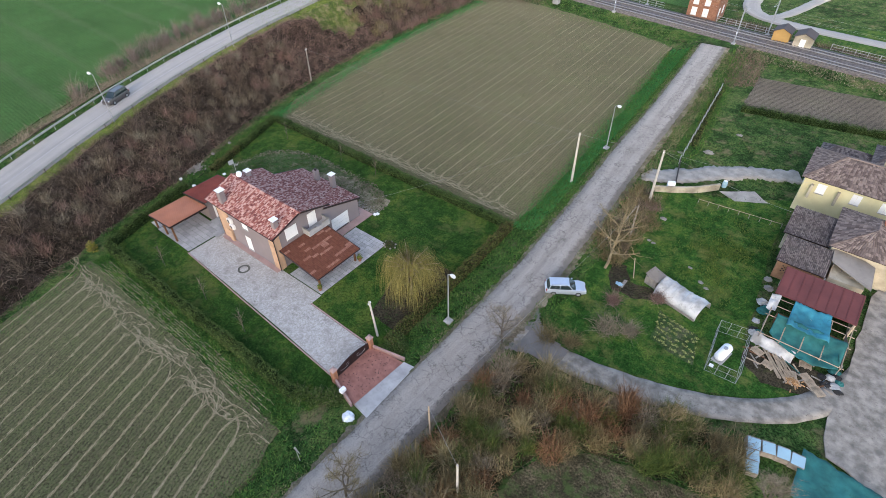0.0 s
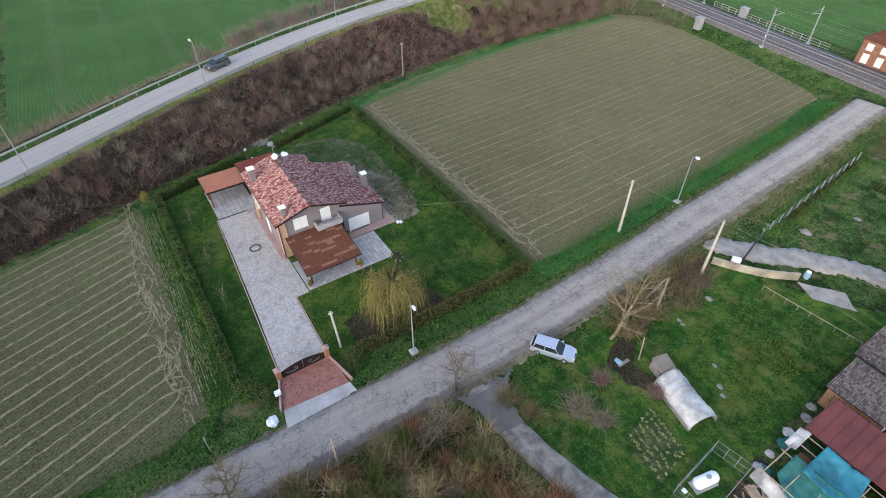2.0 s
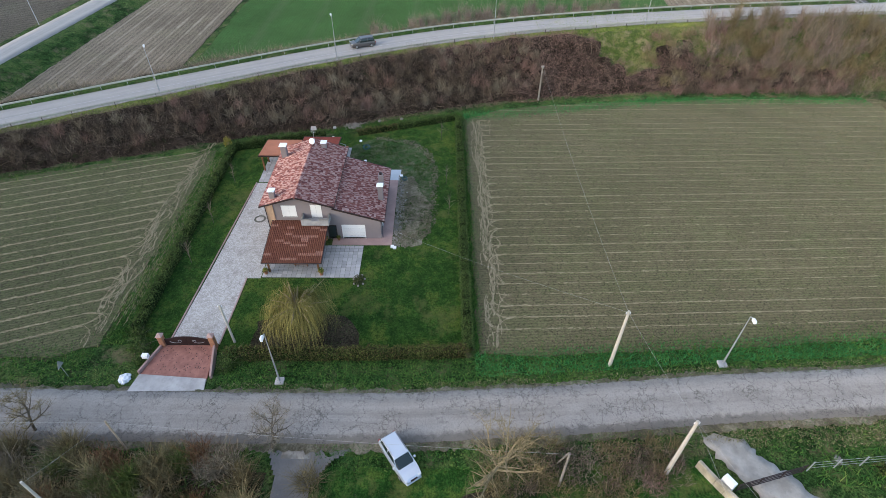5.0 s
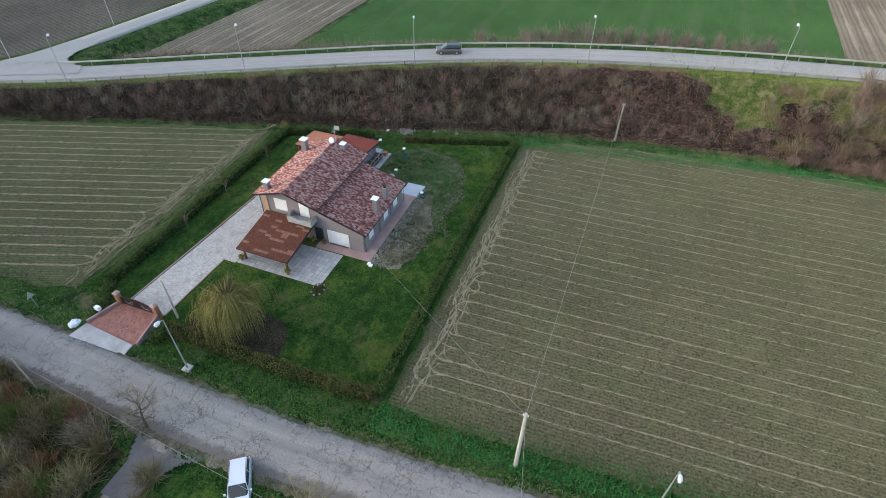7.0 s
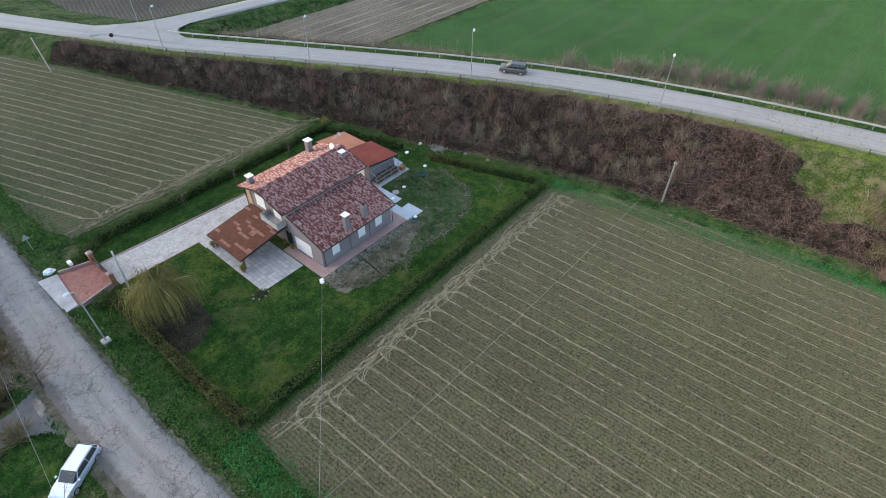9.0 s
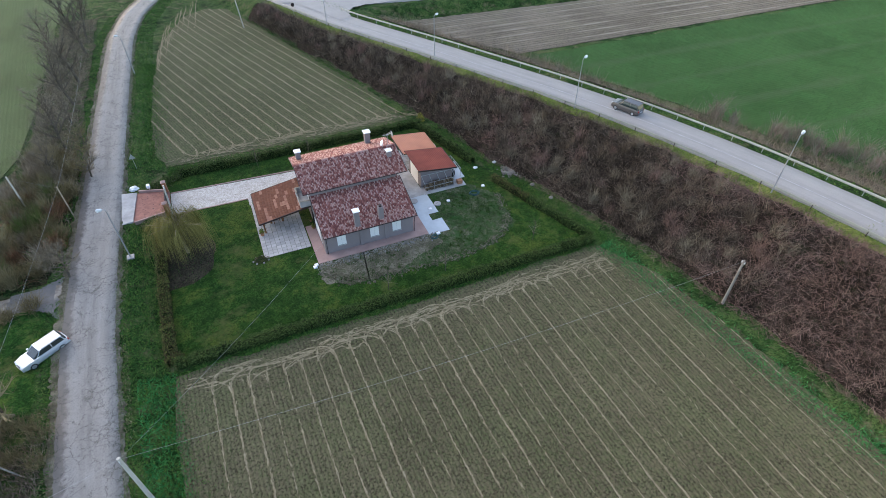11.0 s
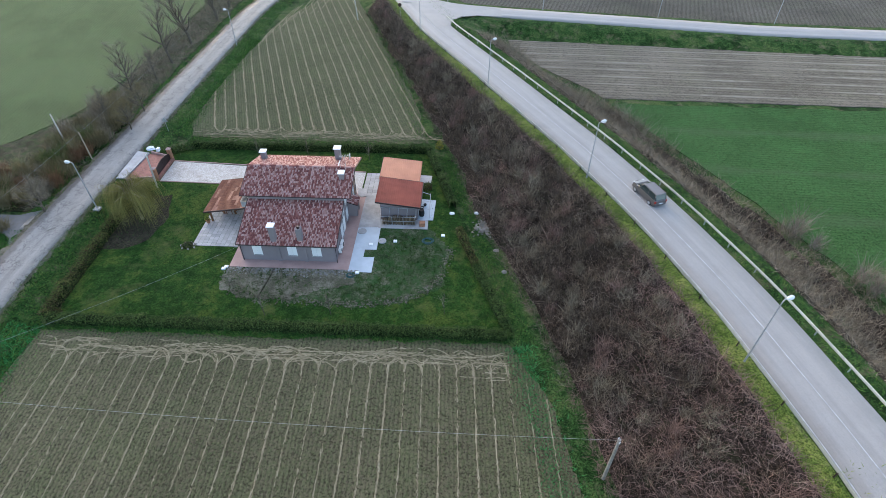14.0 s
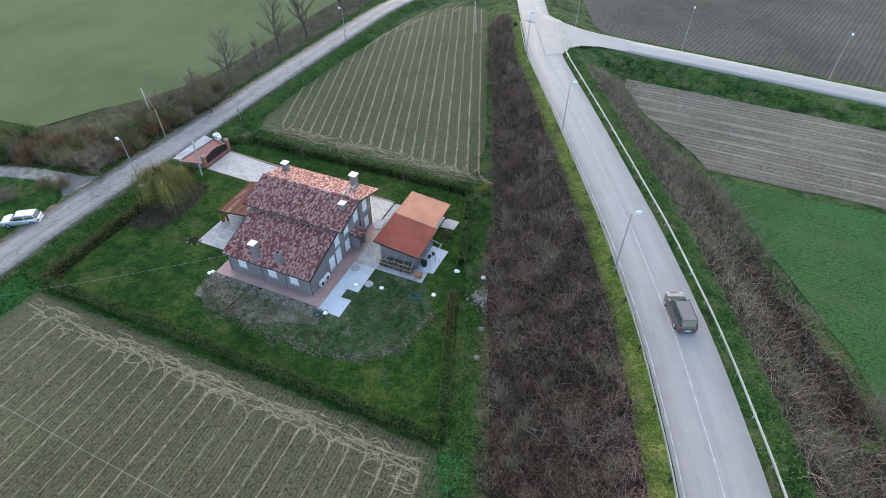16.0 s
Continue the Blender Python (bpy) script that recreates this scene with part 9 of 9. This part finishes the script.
for s in (-64, -35, -6, 23, 52):
    mast(s, -1)
    mast(s + 3, 1)
for off in (-2.1, 2.1):
    for z in (6.3, 7.3):
        tagged(part("contact_wire", tubes([[rail_pt(-118, off, z), rail_pt(106, off, z)]], 0.006, 4), M["cable"]), "thin contact wire above the track", "cable", "railway wires")


def cabinet(s, off):
    x, y, z = rail_pt(s, off, 0.5)
    c = thing("relay_cabinet", "grey concrete relay cabinet beside the railway", "cabinet", (x, y, z), -8, "relay cabinets")
    part("body", boxes((-0.75, 0.75, -0.65, 0.65, -0.3, 2.1), bevel=0.04), M["concrete"], c)
    part("roof", boxes((-0.9, 0.9, -0.8, 0.8, 2.1, 2.25), bevel=0.03), M["concrete"], c)
    part("door", boxes((-0.4, 0.4, -0.69, -0.65, 0.1, 1.8)), M["steel"], c)


cabinet(-21.0, -7.6)
cabinet(-21.5, 6.6)
fence = thing("railway_fence", "pale concrete lattice fence along the railway", "fence", (0, 0, 0))
for k in range(40):
    s = -30 + k * 2.2
    if -1 < s < 13 or 26 < s < 38:
        continue
    a, b = Vector(rail_pt(s, 6.4, 0.4)), Vector(rail_pt(s + 2.2, 6.4, 0.4))
    part("post", tubes([[a, a + Vector((0, 0, 1.5))]], 0.07, 6), M["concrete"], fence)
    for z in (0.4, 0.9, 1.4):
        part("rail", tubes([[a + Vector((0, 0, z)), b + Vector((0, 0, z))]], 0.045, 5), M["concrete"], fence)
sta = thing("signal_house", "orange brick railway house with a red tiled roof", "house", (0, 0, 0))
M["station_brick"] = plain("weathered_orange_brick", (0.26, 0.125, 0.075), 0.85, vary=0.25, scale=5, bump=0.3)
walls(sta, -32.2, -25.6, 136.6, 144.0, 5.4, M["station_brick"], "orange brick walls")
hip_roof(sta, -32.2, -25.6, 136.6, 144.0, 5.4, 7.0, M["tiles_brown"], 3.2, "y")
for x in (-31.2, -28.6):
    shuttered_window(sta, "y", 136.6, -1, x, x + 1.1, 1.2, 2.9)
    shuttered_window(sta, "y", 136.6, -1, x, x + 1.1, 3.6, 4.8)
shuttered_window(sta, "x", -25.6, 1, 138, 139, 1.4, 3.0)
shuttered_window(sta, "x", -25.6, 1, 141, 142, 1.4, 3.0)


def small_hut(x0, x1, y0, y1, z1, mat, label, door):
    h = thing("railway_hut", label, "hut", (0, 0, 0))
    part("wall", prism(bmesh.new(), [(x0, 0.3), (x1, 0.3), (x1, z1), ((x0 + x1) / 2, z1 + 0.7), (x0, z1)], y0, y1, "y"), mat, h)
    for s in (-1, 1):
        mx = (x0 + x1) / 2
        e = x0 - 0.25 if s < 0 else x1 + 0.25
        part("roof", prism(bmesh.new(), [(mx, z1 + 0.86), (e, z1 + 0.0), (e, z1 - 0.1), (mx, z1 + 0.74)], y0 - 0.3, y1 + 0.3, "y"), M["dark_tiles"], h)
    if door:
        part("door", boxes(((x0 + x1) / 2 - 0.5, (x0 + x1) / 2 + 0.5, y0 - 0.05, y0, 0.9, 2.6)), M["white_paint"], h)


M["ochre_wall"] = plain("ochre_plaster", (0.42, 0.26, 0.09), 0.9, vary=0.12, scale=1)
small_hut(-12.2, -9.0, 131.0, 134.2, 3.0, M["ochre_wall"], "ochre railway hut with a dark roof", False)
small_hut(-8.0, -4.6, 130.2, 134.0, 3.0, M["cream_wall"], "cream railway hut with a dark roof and white door", True)
FAR_ROAD = [(-25, 190), (-23.4, 165), (-22.3, 154), (-19.0, 148.4), (-13.1, 146.8), (-6, 145.6), (8, 144.6), (40, 142)]
ribbon("far_road", polyline(FAR_ROAD, 1.0), 2.0, 2.0, lambda x, y: 0.10, M["main_road"], "grey asphalt road beyond the railway", "road", 0.2, 33)
ribbon("far_road_branch", polyline([(-16.4, 148.0), (-14.7, 150.2), (-12.3, 157.2), (-10.3, 166.0), (-6, 182)], 1.0), 1.3, 1.3, lambda x, y: 0.11, M["main_road"], "narrow asphalt road that branches off beyond the railway", "road", 0.15, 34)
sheet("far_meadow", [(-8, 147), (2, 152), (20, 161), (50, 172), (60, 150), (20, 138), (-4, 137)], FARM + 0.02, M["meadow"], "green meadow beyond the railway", "meadow", step=3, wobble=0.4)
sheet("far_crop", [(-34, 146), (-90, 152), (-92, 148), (-140, 156), (-160, 300), (-34, 300)], YARD + 0.02, M["crop"], "bright green crop beyond the railway", "field", step=3, wobble=0.5)
scrub("railway_scrub", [(-80, 119.5), (-62, 127.5), (-62, 131), (-96, 134), (-96, 120), (-84, 100)], 9000, 1.5, "bramble", 131, "bare brown scrub at the railway end of the bank", cover=-0.6)
scrub("railway_scrub_tall", [(-80, 119.5), (-66, 127.5), (-66, 131), (-96, 134), (-96, 100), (-84, 100)], 3000, 3.2, "twig_grey", 132, "tall bare saplings at the railway end of the bank", 0.045, 0.35, 0.3, 4, -0.2)
scrub("railway_verge", [(-62, 122), (-24, 118), (-24, 124), (-62, 130)], 5000, 0.4, "blade", 133, "green grass below the railway", 0.08, 0.6, 0.5, 1)
scrub("trackside_scrub", [(-24, 143), (-13, 141), (-13, 136), (-24, 138)], 2500, 1.3, "bramble", 134, "dark scrub behind the railway fence")
scrub("trackside_scrub_end", [(-4, 133), (30, 128), (30, 134), (-4, 138)], 5000, 1.5, "bramble", 135, "dark scrub beside the railway")
scrub("lane_end_growth", [(-16.5, 121), (12, 117), (12, 121), (-16.5, 126)], 5000, 0.5, "reed", 136, "dry grass and weeds below the railway", 0.06, 0.6, 0.5, 1)

# ---- paving pieces ----
def paving(name, cells, size, z, mat, label, joint):
    """Slabs as pieces of one paved area, on a bed of joint filler."""
    x0, x1 = min(c[0] for c in cells) - size / 2, max(c[0] for c in cells) + size / 2
    y0, y1 = min(c[1] for c in cells) - size / 2, max(c[1] for c in cells) + size / 2
    bed = part(name, boxes((x0, x1, y0, y1, z - 0.12, z)), joint)
    tagged(bed, label, "patio", kind="structure")
    bm = boxes((-size * 0.47, size * 0.47, -size * 0.47, size * 0.47, 0, 0.035), bevel=0.008)
    me = bpy.data.meshes.new("paving_slab")
    bm.to_mesh(me)
    bm.free()
    me.materials.append(mat)
    rg = random.Random(len(cells))
    for x, y in cells:
        o = new("paving_slab", me)
        o.parent = bed
        o.location = (x, y, z - 0.01 + rg.uniform(0, 0.012))
        o.rotation_euler = (0, 0, rg.choice((0, 1, 2, 3)) * math.pi / 2)
    return bed


S_ = 0.555
paving("patio", [(-33.62 - (i + 0.5) * S_, 23.0 + (j + 0.5) * S_) for i in range(10) for j in range(20)] + [], S_, YARD + 0.055, M["paver_grey"], "patio of square grey paving slabs", M["joint"])
S_ = 0.66
paving("carport_paving", [(-52.6 - (i + 0.5) * S_, 17.85 + (j + 0.5) * S_) for i in range(11) for j in range(8)], S_, YARD + 0.05, M["paver_grey"], "square concrete slabs with grassy joints before the carport", M["joint"])

# rubble along the back wall of the house, clods at the rim of the bare ground and tufts on it
def clods(name, x, y, r0, r1, mat, label, category, seed):
    """Small angular lumps that lie on the ground."""
    rng = np.random.default_rng(seed)
    n = len(x)
    o = rng.normal(0, 0.25, (n, 6, 3)) + np.array([(1, 0, 0), (0, 1, 0), (-1, 0, 0), (0, -1, 0), (0, 0, 0.9), (0, 0, -0.5)])
    v = np.c_[x, y, np.full(n, YARD + 0.05)][:, None, :] + o * rng.uniform(r0, r1, n)[:, None, None]
    tri = np.array([t for i in range(4) for t in ((i, (i + 1) % 4, 4), ((i + 1) % 4, i, 5))])
    f = (tri[None] + (np.arange(n) * 6)[:, None, None]).reshape(-1, 3)
    return stuff(name, v.reshape(-1, 3), f, mat, label, category)


rng = np.random.default_rng(88)
clods("rubble", rng.uniform(-54.5, -39.0, 420), 37.55 + np.abs(rng.normal(0, 0.55, 420)), 0.05, 0.16, M["stone"], "small pale rubble stones strewn along the wall", "rubble", 1)
clods("rubble_pile", -69.0 + rng.normal(0, 0.55, 160), 29.4 + rng.normal(0, 0.7, 160), 0.08, 0.24, M["stone"], "heap of grey broken stone on the path below the bank", "rubble", 3)
for x, y, k in ((-68.1, 26.3, 1), (-64.9, 26.5, 2), (-71.2, 37.0, 3), (-70.4, 33.4, 4)):
    heap("boulder", "pale rough stone lying in the grass", "stone", x, y, YARD + 0.02, 0.32, 0.26, 0.22, M["white_cap"] if k < 3 else M["stone"], 20 + k, "loose stones")
rim = polyline([(-39.3, 38.5), (-39.6, 41.0), (-42, 42.3), (-45.4, 42.6), (-50, 42.4), (-54.1, 43.0), (-57.8, 42.6), (-61.6, 41.6), (-64.0, 39.2), (-64.9, 33.2)], 0.2)
i = rng.integers(0, len(rim), 700)
clods("earth_clods", rim[i, 0] + rng.normal(0, 0.3, 700), rim[i, 1] + rng.normal(0, 0.3, 700), 0.05, 0.15, M["dirt"], "pale earth clods at the rim of the bare ground", "soil", 2)
x, y = rng.uniform(-64.5, -39.5, 900), rng.uniform(30.5, 42.6, 900)
ok = inside(x, y, BARE) & (blotch(x, y, 0.55, 2.0) + rng.normal(0, 0.5, 900) > -0.2) & ~((x > -56.3) & (y < 38.0))
x, y = np.repeat(x[ok], 22), np.repeat(y[ok], 22)
v, f = strands(np.c_[x + rng.normal(0, 0.13, len(x)), y + rng.normal(0, 0.13, len(x)), np.full(len(x), YARD + 0.04)], 0.17, 0.06, 0.8, 0.4, 89, 1.0, 1)
stuff("weed_tufts", v, f, M["lawn_blade"], "dark green weed tufts dotted over the bare ground", "weeds")
